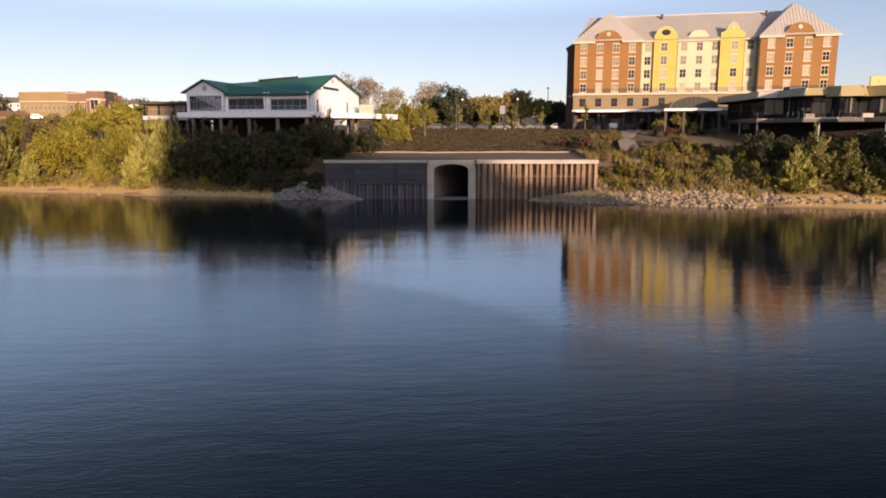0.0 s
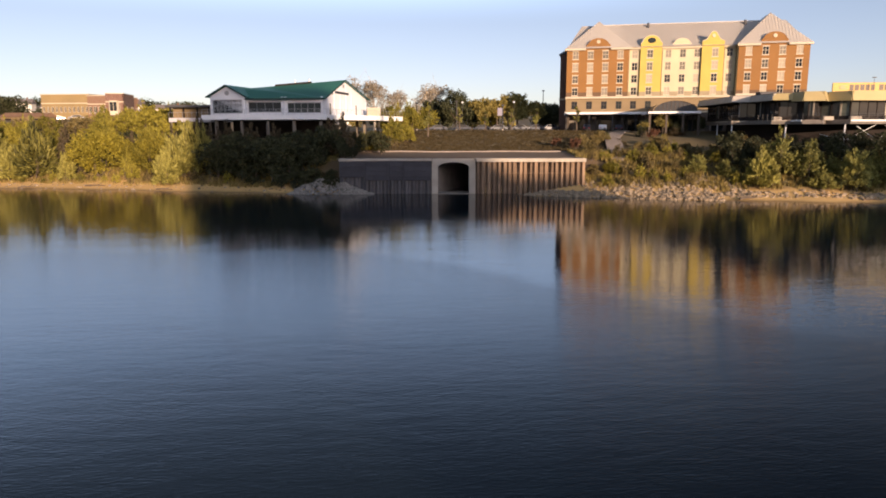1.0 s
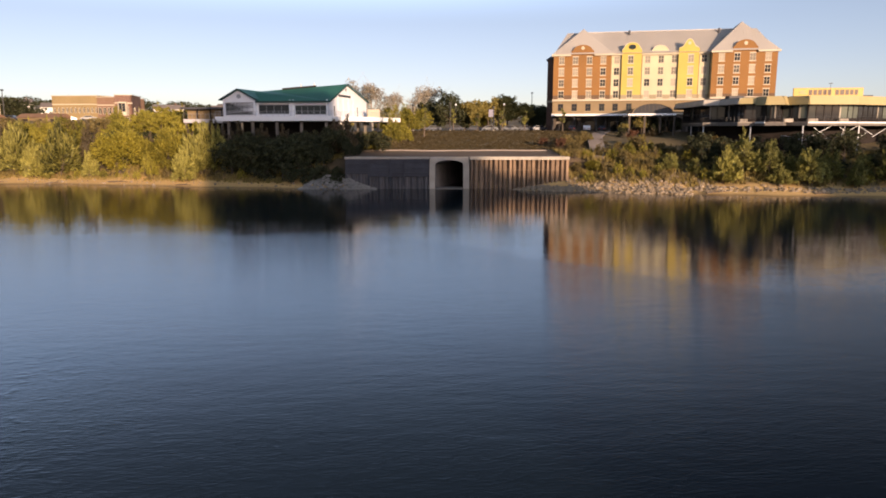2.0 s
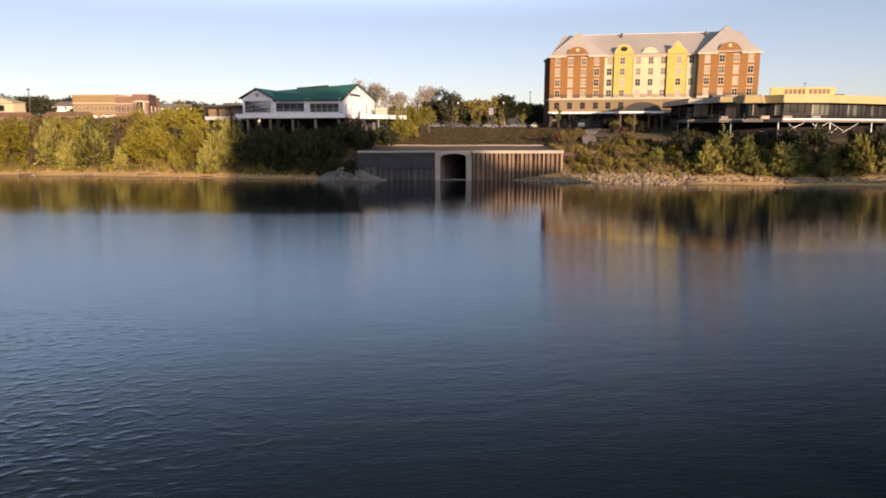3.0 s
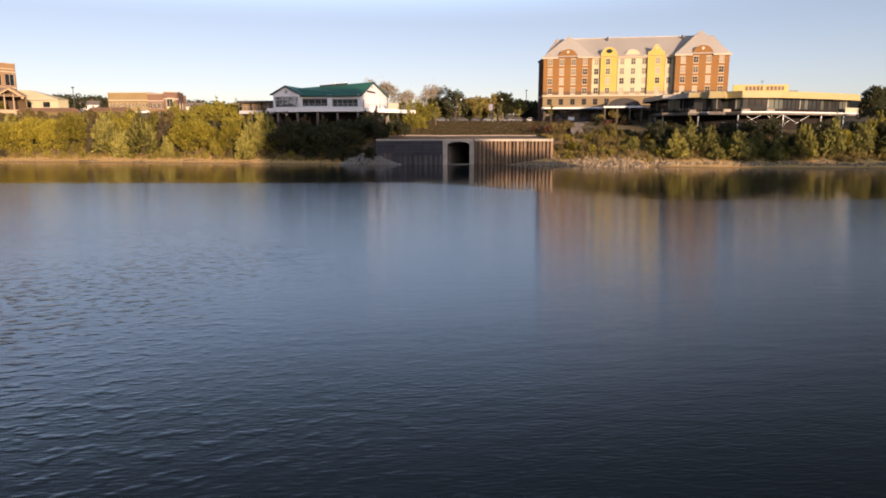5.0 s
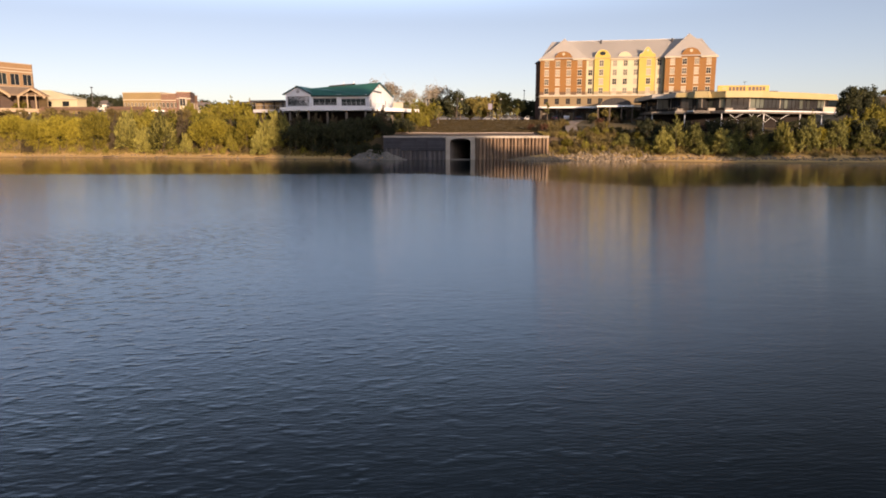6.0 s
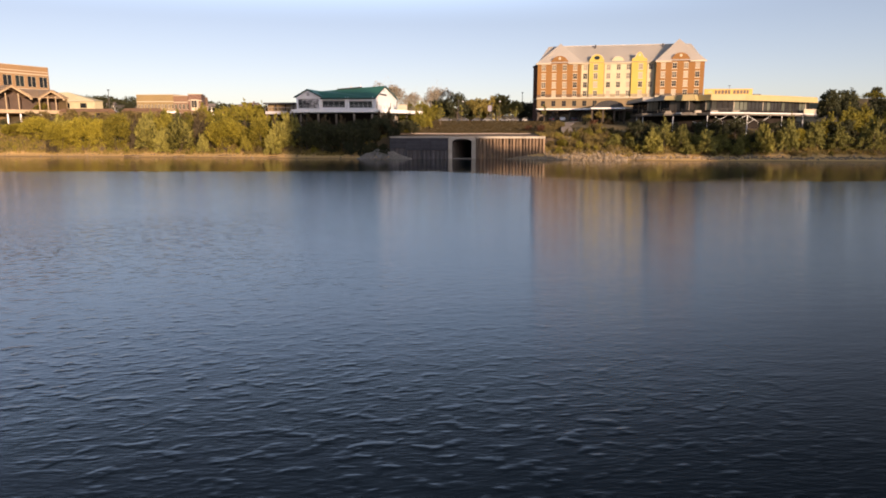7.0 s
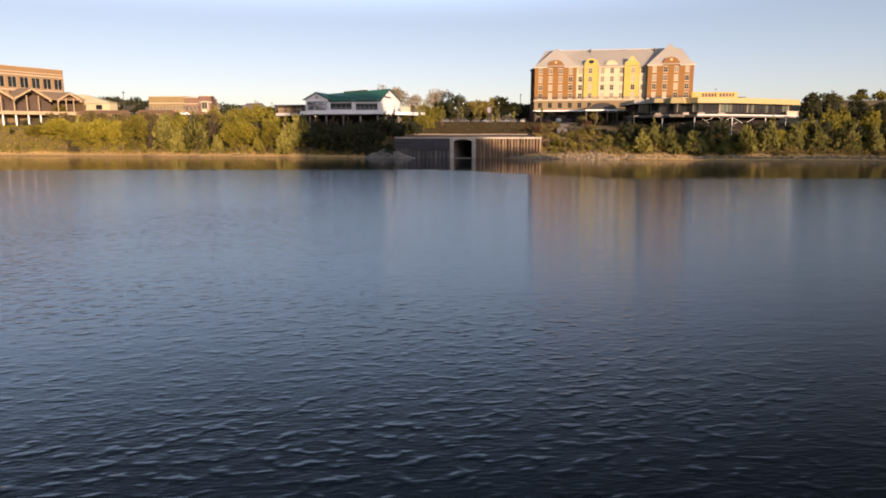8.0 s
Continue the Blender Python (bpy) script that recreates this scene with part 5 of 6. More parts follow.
def house(x, y, turn, w, d, h, z=None):
    z = gz(x, y) if z is None else z
    b = thing("house", pose(x, y, z, 0, 0, turn), "pale pitched-roof house on the far hillside", "house", group="hillside houses")
    cols = [(w * k - 0.55, w * k + 0.55, [(1.0, 2.4), (3.8, 5.2)] if h > 5 else [(1.0, 2.4)]) for k in (0.2, 0.5, 0.8)]
    part("wall", pierced(0, w, -2, h, 0, 0.3, cols), HOUSEWALL, b)
    bmx = bmesh.new()
    box(bmx, 0, 0.3, 0.3, d, -2, h)
    box(bmx, w - 0.3, w, 0.3, d, -2, h)
    box(bmx, 0.3, w - 0.3, d - 0.3, d, -2, h)
    part("wall", bmx, HOUSEWALL, b)
    part("roof", solid(bmesh.new(), [(-0.4, -0.5, h), (w + 0.4, -0.5, h), (w + 0.4, d + 0.5, h), (-0.4, d + 0.5, h), (-0.4, d / 2, h + d * 0.33), (w + 0.4, d / 2, h + d * 0.33)], [(0, 1, 5, 4), (2, 3, 4, 5), (0, 4, 3), (1, 2, 5), (0, 3, 2, 1)]), HOUSEROOF, b)
    for l, r, hs in cols:
        for z0, z1 in hs:
            part("window", boxed(l, r, 0.12, 0.16, z0, z1), DARKGLASS, b)
    part("chimney", boxed(w * 0.7, w * 0.7 + 0.8, d * 0.45, d * 0.45 + 0.8, h, h + d * 0.33 + 1.0), REDBRICK, b)
rh = random.Random(5)
for x, y, w, h in ((-300, 380, 14, 6), (-265, 420, 12, 6), (-235, 400, 16, 5.5), (-205, 440, 13, 6), (-180, 330, 13, 6), (-172, 410, 18, 6), (-150, 460, 14, 6), (-135, 380, 14, 5), (-118, 430, 16, 6), (-86, 400, 15, 6), (-112, 395, 13, 6), (-128, 345, 12, 5.5), (-72, 430, 14, 6), (-96, 455, 16, 6), (-142, 425, 13, 6), (-60, 370, 12, 5.5), (245, 380, 16, 6), (275, 330, 14, 6), (310, 360, 18, 6), (225, 440, 14, 6)):
    house(x, y, rh.uniform(-25, 25), w, 9, h)


# ---- plants ----
def leaves(rng, centres, radii, per, size, flat=0.8):
    """Small leaf blades scattered through clumps: arrays of corners and faces."""
    n = len(centres) * per
    c = np.repeat(np.asarray(centres, float), per, 0)
    r = np.repeat(np.asarray(radii, float), per, 0)
    d = rng.normal(size=(n, 3))
    d /= np.linalg.norm(d, axis=1)[:, None]
    p = c + d * (r * rng.uniform(0.35, 1.0, n) ** 0.6)[:, None] * np.array([1, 1, flat])
    a = rng.normal(size=(n, 3)) + d * 0.6
    a /= np.linalg.norm(a, axis=1)[:, None]
    b = np.cross(a, rng.normal(size=(n, 3)))
    b /= np.linalg.norm(b, axis=1)[:, None]
    s = size * rng.uniform(0.6, 1.4, n)[:, None]
    v = np.stack([p - a * s, p + b * s * 0.5, p + a * s, p - b * s * 0.5], 1).reshape(-1, 3)
    f = (np.arange(n)[:, None] * 4 + np.arange(4)).tolist()
    return v.tolist(), f


def plant(name, seed, h, spread, low, leaf, bark, label, category, clumps=60, per=28, size=0.22, kind="round", bare=0.0, group=""):
    """A tree or shrub: tapered trunk, limbs, and a crown of clumps of small leaves from 'low' up to the top."""
    rng = np.random.default_rng(seed)
    t = new(name)
    t.empty_display_size = 0.4
    tagged(t, label, category, group)
    bm = bmesh.new()
    r = 0.025 * h + 0.03
    lean = rng.normal(size=2) * 0.05 * h
    pts = [Vector((lean[0] * k, lean[1] * k, h * 0.8 * k - (0.4 if k == 0 else 0))) for k in (0, 0.3, 0.6, 1.0)]
    for i in range(3):
        tube(bm, pts[i], pts[i + 1], r * (1 - 0.3 * i), r * (0.7 - 0.3 * i) + 0.01, 6)
    part("trunk", bm, bark, t)
    centres, radii = [], []
    limbs = bmesh.new()
    lobes = []
    nl = 5 + int(rng.integers(0, 4))
    for i in range(nl):
        a = 2 * math.pi * (i + rng.uniform(-0.3, 0.3)) / nl
        zz = low + (h - low) * rng.uniform(0.2, 0.75)
        rr = spread * rng.uniform(0.35, 0.7)
        lobes.append((rr * math.cos(a), rr * math.sin(a), zz, spread * rng.uniform(0.38, 0.62)))
    lobes.append((lean[0], lean[1], h - spread * 0.5, spread * 0.5))
    if kind == "willow":
        lobes = []
        for i in range(9):
            a, rr = rng.uniform(0, 6.28), spread * rng.uniform(0.1, 0.75)
            top = h * rng.uniform(0.62, 1.0) * (1 - 0.25 * (rr / spread) ** 2)
            for k in range(4):
                f = (k + 0.5) / 4
                lobes.append((rr * math.cos(a) * (0.6 + 0.5 * f), rr * math.sin(a) * (0.6 + 0.5 * f), low + (top - low) * f, spread * (0.42 - 0.2 * f)))
    for i, (x, y, z, q) in enumerate(lobes):
        if kind != "willow" or i % 4 == 3:
            tube(limbs, (lean[0] * 0.4, lean[1] * 0.4, min(z * 0.5, h * 0.5)), (x, y, z), r * 0.35, 0.02, 5)
            if bare:
                for _ in range(6):
                    d = Vector(rng.normal(size=3)) * q * 0.8
                    tube(limbs, (x, y, z), (x + d.x, y + d.y, z + abs(d.z)), 0.05, 0.012, 4)
    part("branchwork", limbs, bark, t)
    w = np.array([q for *_, q in lobes]) ** 2
    pick = rng.choice(len(lobes), clumps, p=w / w.sum())
    for i in pick:
        x, y, z, q = lobes[i]
        d = rng.normal(size=3)
        d = d / np.linalg.norm(d) * q * rng.uniform(0.45, 1.0)
        centres.append((x + d[0], y + d[1], max(z + d[2] * 0.9, low * 0.6)))
        radii.append(q * rng.uniform(0.22, 0.42) + 0.12)
    v, f = leaves(rng, centres, radii, per, size)
    raw("crown", v, f, leaf, t)
    return t


def spread_out(protos, spots):
    """Sets copies of the prototypes on the ground, the first of each being the prototype itself."""
    used = set()
    for (x, y, s, k, turn) in spots:
        ob = protos[k % len(protos)]
        m = pose(x, y, gz(x, y) - 0.05, 0, 0, turn)
        if k % len(protos) not in used:
            used.add(k % len(protos))
            ob.matrix_world = m @ Matrix.Diagonal((s, s, s, 1))
        else:
            c = copy_thing(ob, m)
            c.scale = (s, s, s)


def set_out(protos, tall, wide, spots):
    """Sets copies of the prototypes on the ground, each with its own half-width and the height of its top above the river."""
    for i, (x, y, r, top) in enumerate(spots):
        m = pose(x, y, gz(x, y) - 0.05, 0, 0, (137 * i + 40) % 360)
        size = (r / wide, r / wide, (top - gz(x, y)) / tall)
        if i < len(protos):
            protos[i].matrix_world = m @ Matrix.Diagonal((*size, 1))
        else:
            copy_thing(protos[i % len(protos)], m).scale = size


rt = random.Random(11)

def plume_bush(name, seed, h, spread, leaf, label, group, lobes=6, stems=34, per=46, size=0.31, slim=0.22, stray=0.5):
    """A bush of feathery shoots fanning out of several crowns, with narrow leaves along each shoot."""
    rng = np.random.default_rng(seed)
    t = new(name)
    t.empty_display_size = 0.4
    tagged(t, label, "shrub", group)
    wood = bmesh.new()
    P, A = [], []
    for i in range(lobes):
        a = 6.28 * (i + rng.uniform(-0.3, 0.3)) / lobes
        off = spread * (rng.uniform(0.3, 0.55) if i else 0.0)
        base = np.array([off * math.cos(a), off * math.sin(a), 0.0])
        lh = h * (rng.uniform(0.55, 0.95) if i else 1.0)
        lr = spread * rng.uniform(0.42, 0.6)
        tube(wood, base * 0.3 - np.array([0, 0, 0.4]), base + np.array([0, 0, lh * 0.6]), 0.09, 0.03, 5)
        az = rng.uniform(0, 6.28, stems)
        tilt = np.arccos(rng.uniform(0.0, 1.0, stems) ** 1.15)
        r = rng.uniform(0.78, 1.05, stems)
        end = base + np.stack([lr * np.sin(tilt) * np.cos(az) * r, lr * np.sin(tilt) * np.sin(az) * r, lh * (0.1 + 0.9 * np.cos(tilt)) * r], 1)
        foot = base + np.stack([0 * az, 0 * az, lh * rng.uniform(0.05, 0.4, stems)], 1)
        foot[:, 2] = np.minimum(foot[:, 2], end[:, 2] * 0.8)
        for k in range(0, stems, 5):
            tube(wood, foot[k], end[k] * 0.9 + foot[k] * 0.1, 0.035, 0.01, 4)
        f = rng.uniform(0.35, 1.04, (stems, per, 1)) ** 0.8
        d = end - foot
        p = foot[:, None] + d[:, None] * f
        p[..., 2] += 0.12 * lh * np.sin(np.pi * np.clip(f[..., 0], 0, 1))
        p += rng.normal(size=p.shape) * (0.24 - 0.13 * f) * (0.5 + lr / 5)
        p[..., 2] = np.maximum(p[..., 2], 0.1)
        ax = d / np.linalg.norm(d, axis=1)[:, None]
        ax = ax[:, None] + rng.normal(size=p.shape) * stray + np.array([0, 0, 0.15])
        P.append(p.reshape(-1, 3))
        A.append(ax.reshape(-1, 3))
    P, A = np.concatenate(P), np.concatenate(A)
    A /= np.linalg.norm(A, axis=1)[:, None]
    n = len(P)
    B = np.cross(A, rng.normal(size=(n, 3)))
    B /= np.linalg.norm(B, axis=1)[:, None]
    q = size * rng.uniform(0.6, 1.4, n)[:, None]
    v = np.stack([P - A * q * 0.5, P + B * q * slim, P + A * q * 0.6, P - B * q * slim], 1).reshape(-1, 3)
    part("trunk", wood, BARK, t)
    raw("crown", v.tolist(), (np.arange(n)[:, None] * 4 + np.arange(4)).tolist(), leaf, t)
    return t


def dome_bush(name, seed, h, spread, leaf, label, group, shoots=430, per=26, size=0.30):
    """A rounded, lumpy bush: fine shoots from its heart to a domed outline, with small leaves on their outer part."""
    rng = np.random.default_rng(seed)
    t = new(name)
    t.empty_display_size = 0.4
    tagged(t, label, "shrub", group)
    d = rng.normal(size=(shoots, 3))
    d[:, 2] = np.where(rng.random(shoots) < 0.7, np.abs(d[:, 2]), d[:, 2])
    d /= np.linalg.norm(d, axis=1)[:, None]
    lumps = rng.normal(size=(11, 3))
    lumps[:, 2] = np.abs(lumps[:, 2]) * 0.8
    lumps /= np.linalg.norm(lumps, axis=1)[:, None]
    r = 0.74 + 0.28 * np.clip(((d @ lumps.T).max(1) - 0.66) / 0.34, 0, 1) ** 0.6 + rng.normal(size=shoots) * 0.035
    heart = np.array([0.0, 0.0, 0.42 * h])
    end = heart + np.stack([spread * d[:, 0] * r, spread * d[:, 1] * r, np.where(d[:, 2] > 0, 0.58, 0.42) * h * d[:, 2] * r], 1)
    f = rng.uniform(0.3, 1.04, (shoots, per, 1)) ** 0.5
    p = heart + (end - heart)[:, None] * f + rng.normal(size=(shoots, per, 3)) * 0.15
    p[..., 2] = np.maximum(p[..., 2], 0.1)
    a = (end - heart)[:, None] / np.linalg.norm(end - heart, axis=1)[:, None, None] + rng.normal(size=p.shape) * 0.7 + np.array([0, 0, 0.25])
    p, a = p.reshape(-1, 3), a.reshape(-1, 3)
    a /= np.linalg.norm(a, axis=1)[:, None]
    n = len(p)
    b = np.cross(a, rng.normal(size=(n, 3)))
    b /= np.linalg.norm(b, axis=1)[:, None]
    q = size * rng.uniform(0.6, 1.4, n)[:, None]
    v = np.stack([p - a * q * 0.5, p + b * q * 0.2, p + a * q * 0.6, p - b * q * 0.2], 1).reshape(-1, 3)
    wood = bmesh.new()
    for i in range(9):
        foot = Vector((0.25 * math.cos(i * 0.7), 0.25 * math.sin(i * 0.7), -0.4))
        tube(wood, foot, heart * 0.3 + end[i] * 0.7, 0.06, 0.015, 5)
    part("trunk", wood, BARK, t)
    raw("crown", v.tolist(), (np.arange(n)[:, None] * 4 + np.arange(4)).tolist(), leaf, t)
    return t


willows = [dome_bush("willow_shrub", 20 + i, 7.4, 3.7, LEAF_GOLD, "golden-green riverside willow with narrow leaves", "bank willows") for i in range(4)]
shrubs = [plume_bush("bank_shrub", 40 + i, 6.6, 3.0, LEAF_GREEN, "dusty green feathery shrub on the river bank", "bank shrubs", lobes=5) for i in range(4)]
sages = [plume_bush("sage_shrub", 50 + i, 6.8, 3.4, LEAF_SAGE, "pale grey-green feathery shrub on the bank", "grey shrubs", lobes=6, stems=40, per=34, size=0.72, slim=0.12, stray=0.28) for i in range(2)]
smalls = [plume_bush("small_shrub", 55 + i, 2.4, 1.3, LEAF_OLIVE if i else LEAF_BRUSH, "low dry scrub among stones and sand", "low scrub", lobes=4, stems=12, per=13, size=0.28) for i in range(2)]
darks = [plant("dark_shrub", 60 + i, 6.5, 3.0, 0.2, LEAF_DARK, BARK, "dense dark green shrub, darkened for bank shade and gaps", "shrub", clumps=120, per=18, size=0.24, group="shaded shrubs") for i in range(3)]
spots_d, spots_m = [], []
# the lit bushes of the left bank, one by one, with dark shrubs for the shaded gaps between them
GOLDS = [(-105.0, 122.4, 5.0, 10.7), (-94.6, 120.8, 3.7, 11.2), (-63.1, 115.5, 5.0, 10.4), (-52.6, 113.3, 3.1, 10.4), (-111.5, 123.0, 4.0, 9.4), (-119.0, 125.5, 4.6, 10.6), (-99.5, 122.0, 3.4, 10.2),
         (-127.0, 127.5, 3.4, 9.2), (-146.0, 132.0, 4.0, 8.6), (-158.0, 133.0, 4.0, 9.5), (-170.0, 135.0, 4.0, 10.0), (-57.6, 116.5, 2.4, 8.6), (83.5, 93.0, 2.4, 7.6), (27.5, 103.5, 1.7, 4.8)]
SAGES = [(-85.2, 119.5, 3.7, 12.1), (-76.8, 118.7, 4.3, 12.5), (-45.7, 112.0, 4.2, 12.0), (-80.8, 117.0, 2.6, 8.4), (-69.6, 115.6, 1.8, 6.4), (-115.0, 129.0, 3.2, 11.6), (73.7, 89.8, 2.7, 8.9), (47.9, 93.4, 2.8, 7.7), (-48.8, 110.0, 2.2, 7.0)]
OLIVES = [(-64.6, 122.8, 4.0, 11.8), (-61.7, 133.2, 5.2, 16.2), (-55.3, 125.5, 4.2, 13.6), (-83.0, 126.5, 4.0, 12.9), (-95.5, 128.0, 3.2, 12.2), (-104.0, 128.4, 4.2, 11.6), (-122.0, 131.0, 3.6, 11.2), (-88.5, 130.0, 3.8, 12.8), (-76.5, 127.5, 3.8, 12.6), (-110.5, 131.0, 3.8, 11.8), (-99.0, 132.5, 3.6, 12.2), (-70.5, 133.0, 3.8, 13.4), (-116.5, 133.5, 3.6, 11.6), (-52.5, 133.0, 4.0, 14.6), (-66.0, 134.5, 4.2, 15.0), (-57.2, 134.5, 4.0, 15.6), (-67.5, 127.0, 3.2, 12.2), (-57.3, 114.0, 1.9, 6.8),
          (-50.0, 121.0, 3.0, 12.2), (-13.6, 115.8, 2.2, 9.4), (-10.6, 126.5, 2.4, 14.0), (-15.4, 120.5, 2.0, 9.8), (-8.0, 130.5, 2.0, 12.2)]
GAPS = [(-46.8, 120.0, 2.6, 12.4), (-44.5, 117.5, 2.4, 11.6), (-40.5, 118.0, 2.4, 11.5), (-36.0, 117.5, 2.4, 11.2), (-31.0, 116.5, 2.4, 11.0), (-89.8, 121.5, 2.0, 10.6), (-72.3, 122.0, 2.6, 11.6), (-68.4, 119.0, 2.2, 9.0), (-59.0, 119.5, 2.2, 9.6), (-49.6, 116.0, 2.2, 10.6), (-17.8, 109.0, 2.4, 12.6), (-20.6, 111.0, 2.0, 11.8), (-109.0, 126.0, 2.0, 9.6), (-100.5, 126.0, 2.0, 9.8), (46.0, 128.0, 2.2, 10.6), (-113.5, 121.5, 1.6, 5.6)]
SHRUBS = [(52.0, 96.5, 3.1, 9.8), (55.9, 95.0, 2.9, 8.8), (61.3, 91.2, 3.3, 7.9), (80.2, 90.2, 2.8, 11.4), (55.6, 91.0, 2.2, 4.6), (67.7, 89.4, 1.8, 5.8), (87.0, 91.5, 3.1, 10.0), (92.5, 89.7, 3.1, 9.0), (99.1, 88.1, 3.0, 11.0), (105.5, 87.2, 2.9, 9.2), (111.5, 86.2, 3.2, 10.4),
          (118.0, 84.7, 3.2, 9.6), (125.0, 83.7, 3.5, 10.4), (133.0, 83.2, 3.5, 10.0), (40.3, 100.1, 2.1, 6.6), (59.0, 94.2, 2.2, 6.6), (64.8, 93.2, 2.4, 7.4), (44.0, 97.5, 1.9, 5.6), (70.5, 92.7, 2.2, 6.6)]
x = -176.0
while x < -38:
    sy = np.interp(x, SHORE_X, SHORE_Y)
    low = 0.45 if x < -118 else 1.0
    # dark-leaved row painting the shade between and behind the bushes
    spots_d.append((x, sy + rt.uniform(9.5, 11.5), rt.uniform(0.5, 0.75) * low, rt.randrange(6), rt.uniform(0, 360)))
    spots_d.append((x + rt.uniform(1.0, 3.0), sy + rt.uniform(14.5, 17.5), rt.uniform(0.5, 0.8) * low, rt.randrange(6), rt.uniform(0, 360)))
    for _ in range(2):
        spots_m.append((x + rt.uniform(0, 5), sy + rt.uniform(3.6, 5.2), rt.uniform(0.4, 1.0), rt.randrange(8), rt.uniform(0, 360)))
    x += rt.uniform(4.0, 5.6)
x = -40.0
while x < -12:
    sy = np.interp(x, SHORE_X, SHORE_Y)
    edge = x > -19
    if not edge:
        spots_d.append((x, sy + rt.uniform(5.5, 8.0), rt.uniform(1.08, 1.34) * (0.72 if x > -25 else 0.95), rt.randrange(6), rt.uniform(0, 360)))
    spots_d.append((x + 1, max(sy + rt.uniform(11, 15), 106.5), rt.uniform(0.85, 1.0) if not edge else 0.62, rt.randrange(6), rt.uniform(0, 360)))
    x += rt.uniform(1.9, 2.9)
spots_d += [(-22.0, 112.5, 0.7, 1, 40)]
x = 43.5
while x < 150:
    sy = np.interp(x, SHORE_X, SHORE_Y)
    spots_d.append((x + rt.uniform(1.5, 3.5), sy + rt.uniform(12.5, 16.5), rt.uniform(0.72, 0.95), rt.randrange(6), rt.uniform(0, 360)))
    spots_d.append((x + rt.uniform(3, 5), sy + rt.uniform(11, 13.0), rt.uniform(0.35, 0.55), rt.randrange(6), rt.uniform(0, 360)))
    spots_m.append((x + rt.uniform(0, 4), sy + rt.uniform(5.5, 7), rt.uniform(0.5, 1.0), rt.randrange(8), rt.uniform(0, 360)))
    x += rt.uniform(4.2, 6.6)
# brush on the slope below the hotel and at the ends of the wall
brush = [plant("dry_bush", 70 + i, 3.2, 1.7, 0.1, LEAF_BRUSH, BARK, "tan autumn bush with thin twigs on the slope", "bush", clumps=70, per=22, size=0.17, group="autumn bushes") for i in range(2)]
spots_b = []
for i in range(46):
    x = rt.uniform(24, 58)
    y = rt.uniform(99, 124)
    if abs(x - np.interp(y, [106, 140], [28.5, 38.5])) < 2.6:
        continue
    spots_b.append((x, max(y, np.interp(x, SHORE_X, SHORE_Y) + 9), rt.uniform(0.4, 0.85), i, rt.uniform(0, 360)))
    if i % 3 == 0:
        spots_m.append((x + 1.5, y + 1.0, rt.uniform(0.6, 1.0), i, rt.uniform(0, 360)))
# a loose row of them in the yard in front of the low buildings
for i in range(20):
    spots_b.append((-130 + 3.4 * i + rt.uniform(-1.5, 1.5), rt.uniform(139, 150), rt.uniform(1.15, 1.55), i, rt.uniform(0, 360)))
spread_out(brush, spots_b)
spots_d += [(41, 131, 0.5, 0, 10), (45, 133, 0.55, 1, 80), (49, 134, 0.5, 2, 140), (52, 131, 0.5, 0, 200), (38.8, 127, 0.36, 1, 300), (47, 129, 0.45, 2, 30), (-18.3, 100.9, 0.42, 0, 15), (-19.6, 100.6, 0.36, 1, 75), (-16.6, 102.2, 0.4, 2, 140), (-15.2, 102.4, 0.32, 0, 250), (-24.0, 105.2, 0.75, 1, 0), (-21.5, 104.2, 0.62, 2, 50), (-19.2, 103.6, 0.5, 0, 90), (-17.6, 105.5, 0.55, 1, 200), (-26.5, 106.5, 0.9, 0, 20), (-27.5, 104.0, 0.6, 2, 10), (-25.3, 103.2, 0.5, 1, 130), (-23.2, 102.6, 0.5, 0, 70), (-21.0, 102.0, 0.42, 2, 210), (-19.0, 102.0, 0.4, 1, 30), (-18.0, 101.4, 0.33, 0, 160), (-22.3, 103.6, 0.6, 1, 300)]
# low scrub on the stony slope beside the wall
for i in range(60):
    x = rt.uniform(23.5, 45)
    sy = np.interp(x, SHORE_X, SHORE_Y)
    spots_m.append((x, sy + rt.uniform(7, 22), rt.uniform(0.5, 1.15), rt.randrange(8), rt.uniform(0, 360)))
# brown and golden bushes by the clubhouse corner
spots_m += [(-12.5, 121, 1.3, 0, 20), (-10.5, 124, 1.1, 2, 70)]
browns = [plume_bush("brown_shrub", 58, 6.6, 2.6, LEAF_BROWN, "dull brown leafy shrub at the clubhouse corner", "brown shrubs", lobes=4)]
set_out(browns, 6.1, 2.4, GAPS)
set_out(willows, 7.1, 3.5, GOLDS)
set_out(shrubs, 6.0, 2.6, SHRUBS)
set_out(sages, 6.3, 3.0, SAGES)
spread_out(smalls, spots_m)
spread_out(darks, spots_d)

# saplings on the grass and the trees round the car park
sap = [plant("sapling", 80 + i, 5.6, 0.85, 1.0, LEAF_GREEN, BARK, "slender young street tree staked in the grass", "sapling", clumps=40, per=22, size=0.16, group="saplings on the grass") for i in range(2)]
spread_out(sap, [(-3.6, 138, 1.2, 0, 0), (3.6, 152, 1.0, 1, 50), (9.8, 154, 0.85, 0, 120), (15.5, 150, 0.95, 1, 200), (21.5, 153, 0.95, 0, 20), (30.0, 147, 1.0, 1, 70)])
redb = [plant("sumac_bush", 95, 2.6, 1.3, 0.2, LEAF_RED, BARK, "small red-leaved sumac bush on the grass", "bush", clumps=40, per=24, size=0.17, group="sumac bushes")]
spread_out(redb, [(21.6, 124, 0.8, 0, 0), (24.6, 120, 0.95, 0, 90), (40.5, 124, 0.9, 0, 40)])
